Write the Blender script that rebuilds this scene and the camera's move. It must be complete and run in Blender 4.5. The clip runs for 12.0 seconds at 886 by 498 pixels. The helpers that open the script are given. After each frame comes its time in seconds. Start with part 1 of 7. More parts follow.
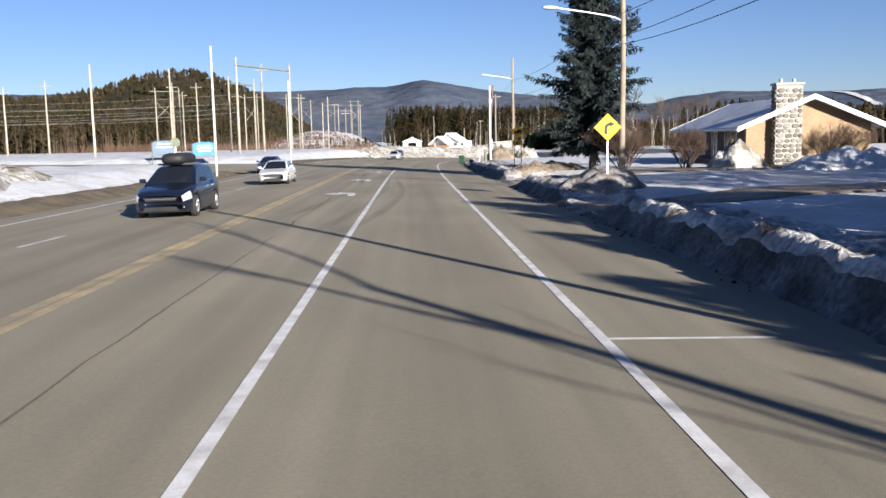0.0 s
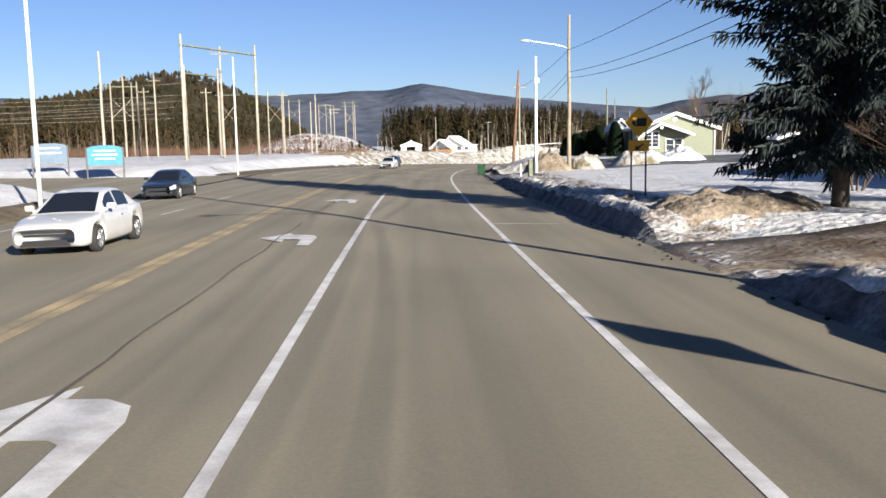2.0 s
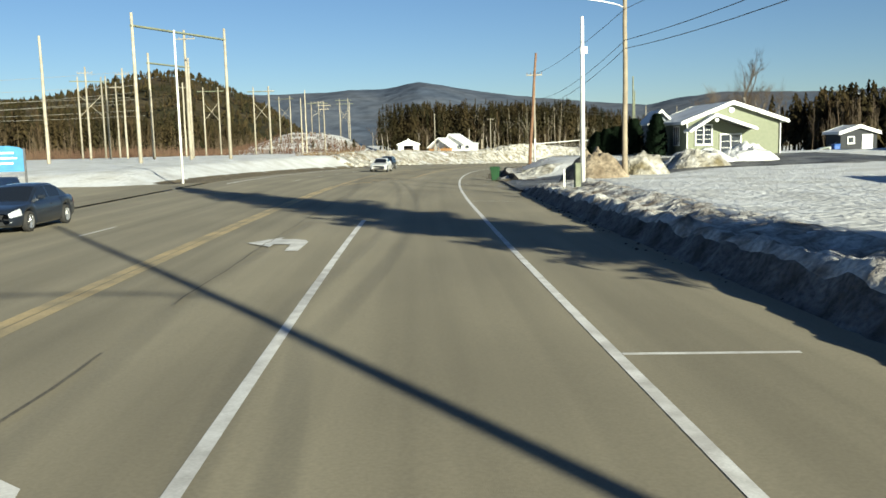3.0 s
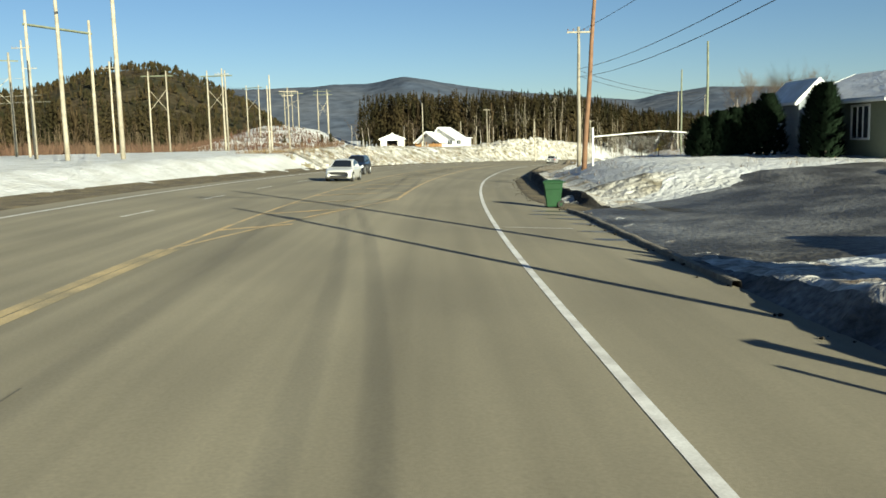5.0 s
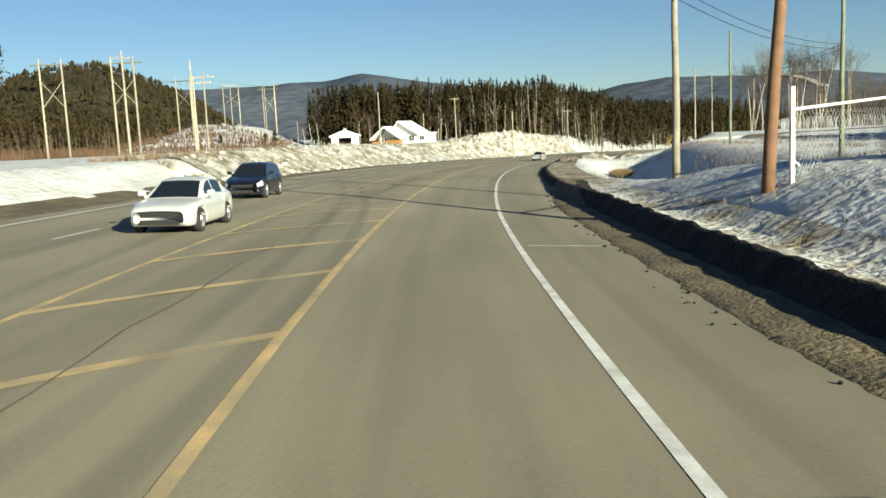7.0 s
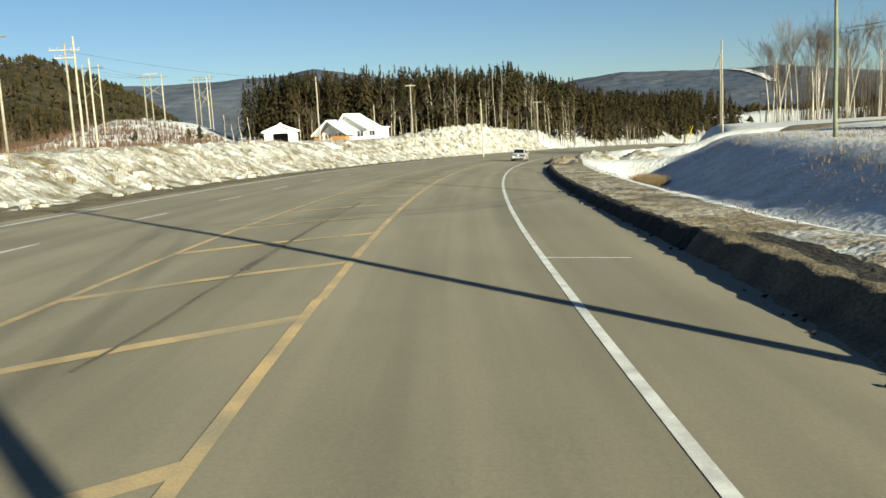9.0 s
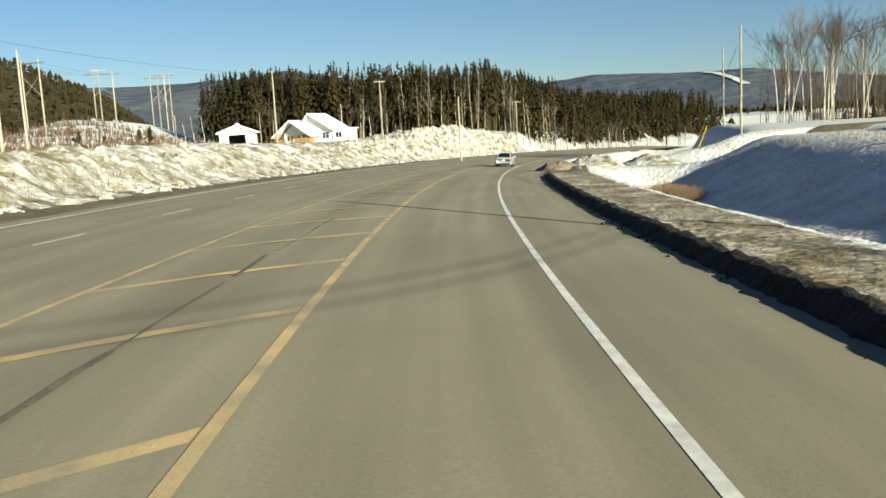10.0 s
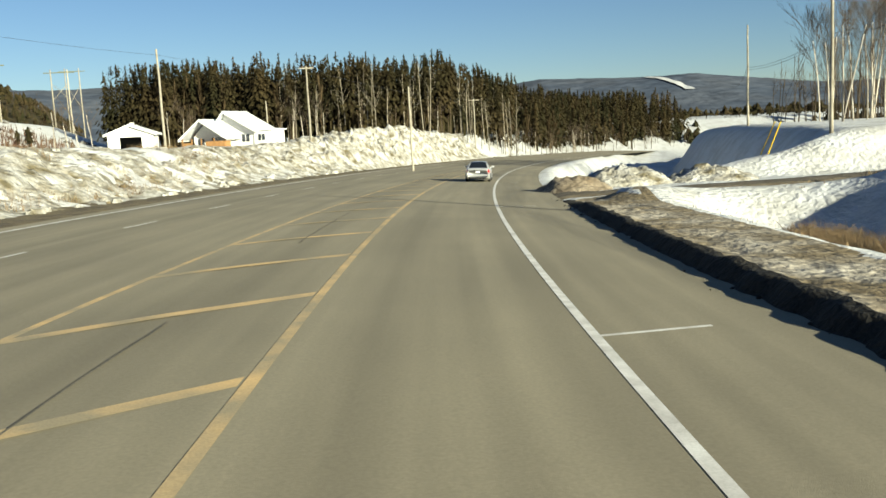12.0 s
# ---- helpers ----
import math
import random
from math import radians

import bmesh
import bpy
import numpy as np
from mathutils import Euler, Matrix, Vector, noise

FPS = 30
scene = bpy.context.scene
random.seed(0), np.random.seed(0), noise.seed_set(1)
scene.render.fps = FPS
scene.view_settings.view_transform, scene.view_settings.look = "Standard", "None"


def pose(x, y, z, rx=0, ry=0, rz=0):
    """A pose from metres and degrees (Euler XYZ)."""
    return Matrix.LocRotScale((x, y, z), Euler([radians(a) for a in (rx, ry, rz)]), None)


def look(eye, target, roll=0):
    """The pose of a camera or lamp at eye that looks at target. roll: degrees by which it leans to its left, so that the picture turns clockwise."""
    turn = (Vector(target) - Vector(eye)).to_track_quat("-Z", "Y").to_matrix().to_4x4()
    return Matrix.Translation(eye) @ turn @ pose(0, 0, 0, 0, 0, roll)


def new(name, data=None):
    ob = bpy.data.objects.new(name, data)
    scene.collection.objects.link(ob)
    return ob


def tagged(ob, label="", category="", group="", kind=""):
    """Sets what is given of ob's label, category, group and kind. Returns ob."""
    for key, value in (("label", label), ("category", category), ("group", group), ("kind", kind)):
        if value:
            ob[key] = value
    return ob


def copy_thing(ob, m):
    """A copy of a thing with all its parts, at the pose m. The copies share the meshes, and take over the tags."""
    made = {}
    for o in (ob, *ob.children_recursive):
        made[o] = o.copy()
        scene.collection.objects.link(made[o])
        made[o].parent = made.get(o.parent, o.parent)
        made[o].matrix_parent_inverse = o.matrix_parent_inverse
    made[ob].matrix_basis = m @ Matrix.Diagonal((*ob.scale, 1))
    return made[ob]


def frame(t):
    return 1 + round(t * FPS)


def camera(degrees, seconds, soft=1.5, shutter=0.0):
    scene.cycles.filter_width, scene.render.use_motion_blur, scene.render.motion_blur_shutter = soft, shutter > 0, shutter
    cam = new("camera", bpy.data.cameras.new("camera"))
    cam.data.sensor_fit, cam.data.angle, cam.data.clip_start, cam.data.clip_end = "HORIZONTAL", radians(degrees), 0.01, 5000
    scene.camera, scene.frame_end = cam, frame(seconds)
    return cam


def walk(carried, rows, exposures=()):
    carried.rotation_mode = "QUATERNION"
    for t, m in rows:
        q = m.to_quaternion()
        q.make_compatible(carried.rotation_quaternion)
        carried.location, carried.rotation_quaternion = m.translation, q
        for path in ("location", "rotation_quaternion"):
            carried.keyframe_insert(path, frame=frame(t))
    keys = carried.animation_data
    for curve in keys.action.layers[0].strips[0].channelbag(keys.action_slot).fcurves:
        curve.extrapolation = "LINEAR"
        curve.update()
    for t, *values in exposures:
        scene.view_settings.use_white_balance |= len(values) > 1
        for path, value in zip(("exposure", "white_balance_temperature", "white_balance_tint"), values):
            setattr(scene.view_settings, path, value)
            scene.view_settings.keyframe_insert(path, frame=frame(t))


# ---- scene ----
cam = camera(54.0, 12.0, soft=1.6)
# seconds, eye x, y, z, yaw, pitch, roll
ROWS = [
    (0, 0.000, 0.000, 2.300, -0.47, -7.15, 1.09),
    (0.5, -0.288, 8.136, 2.272, -0.45, -7.08, 0.95),
    (1, -0.559, 16.417, 2.243, -0.46, -6.84, 0.88),
    (1.5, -0.826, 24.806, 2.213, -0.51, -6.89, 0.90),
    (2, -1.096, 33.268, 2.183, -0.58, -6.89, 1.10),
    (2.5, -1.259, 41.770, 2.151, -0.65, -6.92, 1.06),
    (3, -1.419, 50.285, 2.119, -0.73, -6.97, 1.44),
    (5, -1.858, 84.014, 1.936, -1.68, -7.30, 1.42),
    (5.5, -1.829, 92.274, 1.869, -2.11, -7.52, 1.77),
    (6, -1.713, 100.443, 1.793, -2.77, -7.52, 2.03),
    (6.5, -1.495, 108.512, 1.709, -3.56, -7.72, 2.64),
    (7, -1.183, 116.476, 1.618, -4.32, -7.64, 2.74),
    (9, 1.214, 147.337, 1.189, -7.31, -8.04, 3.03),
    (9.5, 2.095, 154.839, 1.065, -8.35, -7.99, 3.00),
    (10, 3.098, 162.280, 0.932, -9.08, -7.98, 2.98),
    (10.5, 4.190, 169.679, 0.794, -9.84, -7.76, 2.96),
    (11, 5.310, 177.057, 0.644, -10.82, -7.81, 2.77),
    (11.5, 6.583, 184.438, 0.499, -11.62, -7.89, 2.85),
    (12, 7.904, 191.850, 0.342, -12.55, -7.86, 2.93),
]
# seconds, stops, kelvin, tint: the clip's own camera drifts from a cool to a warm white balance
TONE = [(0, 1.66, 6050, 15), (1, 1.68, 6100, 15), (2, 1.66, 6250, 14), (2.55, 1.63, 6200, 11), (2.9, 1.56, 6600, -3), (5, 1.60, 6900, -6), (12, 1.62, 6980, -5)]
walk(cam, [(t, pose(x, y, z, 90 + pitch, roll, yaw)) for t, x, y, z, yaw, pitch, roll in ROWS], TONE)

# ---------------------------------------------------------------- light
SUN_EL, SUN_AZ = 16.2, 149.5  # degrees; azimuth clockwise from the way ahead
world = bpy.data.worlds.new("world")
scene.world = world
world.use_nodes = True
wn = world.node_tree.nodes
sky = wn.new("ShaderNodeTexSky")
sky.sky_type = "NISHITA"
sky.sun_disc = False
sky.sun_elevation, sky.sun_rotation = radians(SUN_EL), radians(SUN_AZ)
sky.altitude, sky.air_density, sky.dust_density, sky.ozone_density = 900, 1.0, 0.05, 2.0
wn["Background"].inputs["Strength"].default_value = 0.05
tint = wn.new("ShaderNodeMix")
tint.data_type, tint.blend_type = "RGBA", "MULTIPLY"
tint.inputs[0].default_value = 1.0
tint.inputs[7].default_value = (0.47, 0.53, 0.70, 1)
world.node_tree.links.new(sky.outputs[0], tint.inputs[6])
world.node_tree.links.new(tint.outputs[2], wn["Background"].inputs["Color"])
sun_data = bpy.data.lights.new("sun", "SUN")
sun_data.energy, sun_data.angle, sun_data.color = 5.0, radians(0.5), (1.0, 0.935, 0.80)
sun = new("sun", sun_data)
_el, _az = radians(SUN_EL), radians(SUN_AZ)
SUN_WAY = Vector((math.sin(_az) * math.cos(_el), math.cos(_az) * math.cos(_el), math.sin(_el)))
sun.matrix_world = look(SUN_WAY * 50, (0, 0, 0))


# ---------------------------------------------------------------- materials
def material(name, base, rough=0.8, metal=0.0, second=None, scale=1.0, amount=0.5, fine=None, bump=0.0, bump_scale=20.0, spread=0.0, spec=0.3):
    """Procedural surface: base colour, a second colour in patches of size 1/scale m, fine grain, relief, and a spread between pieces."""
    m = bpy.data.materials.new(name)
    m.use_nodes = True
    nt = m.node_tree
    n, link = nt.nodes, nt.links.new
    b = n["Principled BSDF"]
    b.inputs["Roughness"].default_value = rough
    b.inputs["Metallic"].default_value = metal
    b.inputs["Specular IOR Level"].default_value = spec
    b.inputs["Base Color"].default_value = (*base, 1)
    geo = n.new("ShaderNodeNewGeometry")
    out = None

    def noise_tex(s, detail=4.0):
        t = n.new("ShaderNodeTexNoise")
        t.inputs["Scale"].default_value = s
        t.inputs["Detail"].default_value = detail
        link(geo.outputs["Position"], t.inputs["Vector"])
        return t.outputs["Fac"]

    def ramp(value, lo, hi):
        r = n.new("ShaderNodeMapRange")
        r.inputs[1].default_value, r.inputs[2].default_value = lo, hi
        r.clamp = True
        link(value, r.inputs[0])
        return r.outputs[0]

    def mix(fac, a, c, mode="MIX"):
        x = n.new("ShaderNodeMix")
        x.data_type, x.blend_type = "RGBA", mode
        if isinstance(fac, float):
            x.inputs[0].default_value = fac
        else:
            link(fac, x.inputs[0])
        for i, v in ((6, a), (7, c)):
            if isinstance(v, tuple):
                x.inputs[i].default_value = (*v, 1)
            else:
                link(v, x.inputs[i])
        return x.outputs[2]

    col = base
    if second:
        f = ramp(noise_tex(scale, 6.0), 0.5 - 0.25 * amount - 0.02, 0.72 - 0.3 * amount + 0.1)
        col = mix(f, col, second)
    if fine:
        size, depth = fine
        g = ramp(noise_tex(size, 3.0), 0.3, 0.7)
        lo, hi = 1 - depth, 1 + depth
        k = n.new("ShaderNodeMapRange")
        k.inputs[3].default_value, k.inputs[4].default_value = lo, hi
        link(g, k.inputs[0])
        sep = n.new("ShaderNodeCombineColor")
        for i in range(3):
            link(k.outputs[0], sep.inputs[i])
        col = mix(1.0, col, sep.outputs[0], "MULTIPLY")
    if spread:
        info = n.new("ShaderNodeObjectInfo")
        k = n.new("ShaderNodeMapRange")
        k.inputs[3].default_value, k.inputs[4].default_value = 1 - spread, 1 + spread
        add = n.new("ShaderNodeMath")
        add.operation = "ADD"
        link(info.outputs["Random"], add.inputs[0])
        link(geo.outputs["Random Per Island"], add.inputs[1])
        fr = n.new("ShaderNodeMath")
        fr.operation = "FRACT"
        link(add.outputs[0], fr.inputs[0])
        link(fr.outputs[0], k.inputs[0])
        sep = n.new("ShaderNodeCombineColor")
        for i in range(3):
            link(k.outputs[0], sep.inputs[i])
        col = mix(1.0, col, sep.outputs[0], "MULTIPLY")
    if not isinstance(col, tuple):
        link(col, b.inputs["Base Color"])
    if bump:
        bn = n.new("ShaderNodeBump")
        bn.inputs["Strength"].default_value = 1.0
        bn.inputs["Distance"].default_value = bump
        link(noise_tex(bump_scale, 5.0), bn.inputs["Height"])
        link(bn.outputs[0], b.inputs["Normal"])
    return m


def asphalt(name, base, worn):
    """Salted asphalt with long wheel-polished streaks; the sheet's own map holds offset and station in metres."""
    m = material(name, base, 0.85, second=worn, scale=0.16, amount=0.5, fine=(26, 0.09), bump=0.003, bump_scale=90)
    nt = m.node_tree
    n, link = nt.nodes, nt.links.new
    b = n["Principled BSDF"]
    old = b.inputs["Base Color"].links[0].from_socket
    uv = n.new("ShaderNodeUVMap")
    col = old
    for (sx, sy), lo, hi in (((0.75, 0.004), 0.84, 1.16), ((2.6, 0.02), 0.95, 1.05), ((0.9, 0.09), 0.88, 1.08)):
        scale = n.new("ShaderNodeVectorMath")
        scale.operation = "MULTIPLY"
        scale.inputs[1].default_value = (sx, sy, 1)
        link(uv.outputs[0], scale.inputs[0])
        tex = n.new("ShaderNodeTexNoise")
        tex.inputs["Scale"].default_value = 1.0
        tex.inputs["Detail"].default_value = 3.0
        link(scale.outputs[0], tex.inputs["Vector"])
        k = n.new("ShaderNodeMapRange")
        for i, v in ((1, 0.32), (2, 0.68), (3, lo), (4, hi)):
            k.inputs[i].default_value = v
        link(tex.outputs["Fac"], k.inputs[0])
        grey = n.new("ShaderNodeCombineColor")
        for i in range(3):
            link(k.outputs[0], grey.inputs[i])
        x = n.new("ShaderNodeMix")
        x.data_type, x.blend_type = "RGBA", "MULTIPLY"
        x.inputs[0].default_value = 1.0
        link(col, x.inputs[6])
        link(grey.outputs[0], x.inputs[7])
        col = x.outputs[2]
    link(col, b.inputs["Base Color"])
    return m


M_ASPHALT = asphalt("asphalt", (0.198, 0.174, 0.125), (0.166, 0.146, 0.106))
M_TAR = material("tar_seam", (0.0759, 0.066, 0.0515), 0.75, second=(0.125, 0.109, 0.0825), scale=0.7, amount=0.5, fine=(20, 0.3))
M_SNOW = material("snow", (0.50, 0.505, 0.515), 0.65, second=(0.36, 0.352, 0.335), scale=0.45, amount=0.3, fine=(3.5, 0.10), bump=0.16, bump_scale=3.0)
# dirty snow with the heap's shade added to its colour
M_SHADED_DIRTY_SNOW = material("shaded_dirty_snow", (0.27, 0.255, 0.235), 0.75, second=(0.09, 0.07, 0.05), scale=1.1, amount=0.55, fine=(9, 0.25), bump=0.12, bump_scale=5)
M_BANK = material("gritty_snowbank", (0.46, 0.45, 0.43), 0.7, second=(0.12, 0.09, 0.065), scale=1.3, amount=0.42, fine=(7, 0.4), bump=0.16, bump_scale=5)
# grit and dead grass, near-black because the bank's shade is in the colour
M_BERM = material("shade_dark_grit_and_grass", (0.022, 0.018, 0.013), 0.95, second=(0.012, 0.010, 0.008), scale=1.6, amount=0.5, fine=(14, 0.5), bump=0.14, bump_scale=7)
M_PILE = material("old_snow", (0.41, 0.40, 0.38), 0.7, second=(0.115, 0.096, 0.056), scale=0.85, amount=0.5, fine=(4, 0.25), bump=0.30, bump_scale=2.8)
M_BROWN_SNOW = material("brown_ploughed_snow", (0.25, 0.205, 0.15), 0.85, second=(0.10, 0.075, 0.05), scale=0.9, amount=0.5, fine=(6, 0.35), bump=0.14, bump_scale=4)
# gritty snow, darkened further for the shade on the road-facing side
M_FACE = material("shaded_gritty_snow", (0.15, 0.15, 0.153), 0.9, second=(0.05, 0.047, 0.044), scale=1.0, amount=0.5, fine=(8, 0.5), bump=0.14, bump_scale=6)
M_STEMS = material("brown_stems", (0.0449, 0.031, 0.0191), 0.95, second=(0.0759, 0.0568, 0.0356), scale=0.15, amount=0.5, spread=0.4)
M_VERGE = material("verge_grit", (0.132, 0.104, 0.0627), 0.95, second=(0.0627, 0.0495, 0.033), scale=0.9, amount=0.5, fine=(18, 0.45), bump=0.07, bump_scale=12)
M_GRASS = material("matted_dead_grass", (0.135, 0.104, 0.062), 0.95, second=(0.33, 0.30, 0.255), scale=0.55, amount=0.34, fine=(5, 0.5), bump=0.12, bump_scale=4)
M_CRUST = material("crusted_snow_and_stubble", (0.45, 0.447, 0.435), 0.75, second=(0.22, 0.175, 0.11), scale=1.1, amount=0.42, fine=(8, 0.35), bump=0.18, bump_scale=4.5)
M_ICY = material("icy_drive", (0.036, 0.033, 0.028), 0.5, second=(0.17, 0.165, 0.155), scale=0.45, amount=0.22, fine=(6, 0.5), bump=0.05, bump_scale=7)
M_SLUSH = material("slushy_drive", (0.10, 0.073, 0.047), 0.6, second=(0.23, 0.20, 0.168), scale=0.7, amount=0.3, fine=(7, 0.35), bump=0.08, bump_scale=5)
M_GRAVEL = material("gravel", (0.112, 0.0924, 0.066), 0.95, second=(0.0594, 0.0475, 0.033), scale=1.4, amount=0.5, fine=(25, 0.35), bump=0.03, bump_scale=30)
M_WHITE_LINE = material("white_road_paint", (0.544, 0.536, 0.52), 0.7, second=(0.336, 0.32, 0.304), scale=2.5, amount=0.35, fine=(40, 0.12))
M_YELLOW_LINE = material("yellow_road_paint", (0.47, 0.325, 0.16), 0.75, second=(0.245, 0.205, 0.135), scale=1.1, amount=0.6, fine=(40, 0.15))
M_FADED_YELLOW = material("faded_yellow_paint", (0.40, 0.305, 0.165), 0.8, second=(0.215, 0.18, 0.115), scale=0.9, amount=0.62, fine=(30, 0.2))
M_POLE = material("grey_wood_pole", (0.28, 0.255, 0.205), 0.85, second=(0.20, 0.175, 0.135), scale=2.0, amount=0.5, fine=(30, 0.2), spread=0.25)
M_POLE_TAN = material("tan_wood_pole", (0.238, 0.198, 0.142), 0.85, second=(0.178, 0.145, 0.106), scale=2.0, amount=0.5, fine=(30, 0.2))
M_PALE_WIRE = material("bright_aluminium_wire", (0.211, 0.205, 0.185), 0.5, 0.2)
M_POLE_RED = material("brown_wood_pole", (0.158, 0.0858, 0.0495), 0.85, second=(0.106, 0.0594, 0.0363), scale=2.0, amount=0.5, fine=(30, 0.2))
M_POLE_GREEN = material("treated_wood_pole", (0.145, 0.158, 0.112), 0.85, second=(0.099, 0.106, 0.0726), scale=2.0, amount=0.5, fine=(30, 0.2))
M_WHITE_POLE = material("white_painted_pole", (0.612, 0.612, 0.595), 0.6, second=(0.468, 0.459, 0.425), scale=1.5, amount=0.4, fine=(20, 0.08))
M_CERAMIC = material("brown_ceramic", (0.12, 0.07, 0.05), 0.3)
M_CAN = material("grey_enamel", (0.251, 0.257, 0.264), 0.5, fine=(8, 0.1))
M_LAMP_HEAD = material("pale_grey_metal", (0.396, 0.403, 0.409), 0.5, 0.2, fine=(15, 0.08))
M_STEEL = material("galvanised_steel", (0.62, 0.62, 0.62), 0.45, 0.6, fine=(12, 0.1))
M_WIRE = material("black_wire", (0.02, 0.02, 0.022), 0.6)
M_CONIFER = material("conifer_needles", (0.0125, 0.0125, 0.0050), 0.9, second=(0.034, 0.0240, 0.0105), scale=0.08, amount=0.5, fine=(1.6, 0.3), spread=0.22, spec=0.1)
M_BROWN_CROWN = material("leafless_crowns", (0.030, 0.021, 0.0115), 0.95, second=(0.052, 0.038, 0.021), scale=0.05, amount=0.5, fine=(0.9, 0.5), spread=0.4, spec=0.05)
M_SPRUCE = material("blue_spruce_needles", (0.011, 0.0155, 0.0135), 0.9, second=(0.030, 0.038, 0.037), scale=1.1, amount=0.5, fine=(9, 0.4), spread=0.35, spec=0.1)
M_KERB = material("worn_concrete", (0.17, 0.15, 0.12), 0.9, second=(0.07, 0.06, 0.05), scale=1.5, amount=0.4, fine=(12, 0.3))
M_WET = material("wet_asphalt", (0.045, 0.038, 0.028), 0.35, second=(0.085, 0.074, 0.055), scale=2.0, amount=0.4, fine=(20, 0.2))
M_BARK = material("dark_bark", (0.0594, 0.0462, 0.0363), 0.95, fine=(12, 0.3))
M_BIRCH = material("pale_birch_bark", (0.37, 0.335, 0.285), 0.85, second=(0.238, 0.203, 0.164), scale=1.2, amount=0.3, fine=(8, 0.2), spread=0.2)
M_BUSH = material("red_brown_twigs", (0.075, 0.046, 0.030), 0.95, second=(0.05, 0.033, 0.024), scale=0.6, amount=0.5, spread=0.3)
M_ASPEN = material("grey_aspen_bark", (0.24, 0.21, 0.16), 0.9, second=(0.13, 0.11, 0.085), scale=0.7, amount=0.5, spread=0.4)
M_TWIG = material("bare_twigs", (0.0541, 0.0389, 0.0277), 0.95, second=(0.0858, 0.066, 0.0488), scale=0.1, amount=0.5, spread=0.3)
M_HILL = material("wooded_hillside", (0.0238, 0.0231, 0.0125), 0.95, second=(0.0495, 0.0383, 0.0238), scale=0.014, amount=0.5, fine=(0.12, 0.45), bump=6.0, bump_scale=0.06, spec=0.05)
# woods tinted blue-grey: the haze of distance is put into the colour
M_MOUNTAIN = material("hazy_wooded_mountain", (0.052, 0.065, 0.092), 1.0, second=(0.076, 0.085, 0.106), scale=0.004, amount=0.5, fine=(0.02, 0.2), bump=15.0, bump_scale=0.012, spec=0.0)

M_TRIM = material("white_trim", (0.60, 0.60, 0.585), 0.5, fine=(6, 0.05))
M_GLASS = material("dark_window_glass", (0.025, 0.03, 0.038), 0.08, spec=0.6)
M_ROOF_SNOW = material("roof_snow", (0.56, 0.575, 0.60), 0.6, second=(0.40, 0.395, 0.39), scale=0.5, amount=0.25, fine=(3, 0.08), bump=0.04, bump_scale=4)
M_TAN_BRICK = material("tan_brick", (0.277, 0.191, 0.112), 0.85, second=(0.224, 0.152, 0.0891), scale=1.2, amount=0.5, fine=(14, 0.18), bump=0.01, bump_scale=18)
M_BROWN_WALL = material("brown_wall", (0.106, 0.0759, 0.0528), 0.8, fine=(10, 0.2))
M_MORTAR = material("pale_mortar", (0.30, 0.285, 0.255), 0.95, fine=(20, 0.2))
M_STONE = material("fieldstone", (0.14, 0.13, 0.115), 0.9, second=(0.20, 0.172, 0.135), scale=3.0, amount=0.5, fine=(12, 0.2), spread=0.4, bump=0.01, bump_scale=20)
M_SAGE = material("sage_siding", (0.150, 0.163, 0.112), 0.7, fine=(4, 0.06))
M_GREY_SIDING = material("grey_siding", (0.165, 0.185, 0.205), 0.75, fine=(5, 0.1))
# dark siding, lowered further so that its colour carries shade
M_SHADE_SIDING = material("shade_dark_siding", (0.022, 0.024, 0.028), 0.8, fine=(6, 0.15))
M_WHITE_SIDING = material("white_siding", (0.56, 0.55, 0.52), 0.6, fine=(3, 0.06))
M_TIMBER = material("orange_timber", (0.251, 0.132, 0.0528), 0.75, fine=(8, 0.25))
M_SIGN_YELLOW = material("sign_yellow", (0.55, 0.375, 0.006), 0.45, fine=(5, 0.05))
M_SIGN_AMBER = material("sign_amber", (0.576, 0.288, 0.016), 0.5, fine=(5, 0.08))
M_BLACK_PAINT = material("black_paint", (0.015, 0.015, 0.015), 0.5)
M_BLACK_STEEL = material("dark_steel", (0.06, 0.06, 0.065), 0.5, 0.3)
M_BIN_GREEN = material("green_plastic", (0.0119, 0.0475, 0.0172), 0.5, second=(0.0099, 0.0383, 0.0145), scale=3, amount=0.5, fine=(30, 0.08))
M_BIN_BLUE = material("blue_plastic", (0.0198, 0.0792, 0.277), 0.5, fine=(30, 0.08))
M_RUBBER = material("black_rubber", (0.022, 0.021, 0.02), 0.85, fine=(20, 0.3))
M_BOARD_BLUE = material("blue_board", (0.040, 0.165, 0.30), 0.6, fine=(3, 0.1))
M_BOARD_GREY = material("grey_blue_board", (0.085, 0.125, 0.165), 0.6, fine=(3, 0.1))
M_CEDAR = material("cedar_foliage", (0.012, 0.022, 0.012), 0.95, spread=0.4, spec=0.05)
M_DRY = material("dry_stems", (0.139, 0.0957, 0.0528), 0.95, spread=0.35)
M_RED_BRUSH = material("red_brush", (0.0561, 0.0277, 0.0185), 0.95, second=(0.0792, 0.0528, 0.033), scale=0.08, amount=0.5, spread=0.35)
M_ROCK = material("dark_rock", (0.06, 0.054, 0.048), 0.95, second=(0.363, 0.363, 0.37), scale=0.5, amount=0.2, fine=(3, 0.3))


def car_paint(name, base, metal, coat):
    m = material(name, base, 0.35, metal, fine=(3, 0.06))
    b = m.node_tree.nodes["Principled BSDF"]
    b.inputs["Coat Weight"].default_value = coat
    b.inputs["Coat Roughness"].default_value = 0.06
    return m


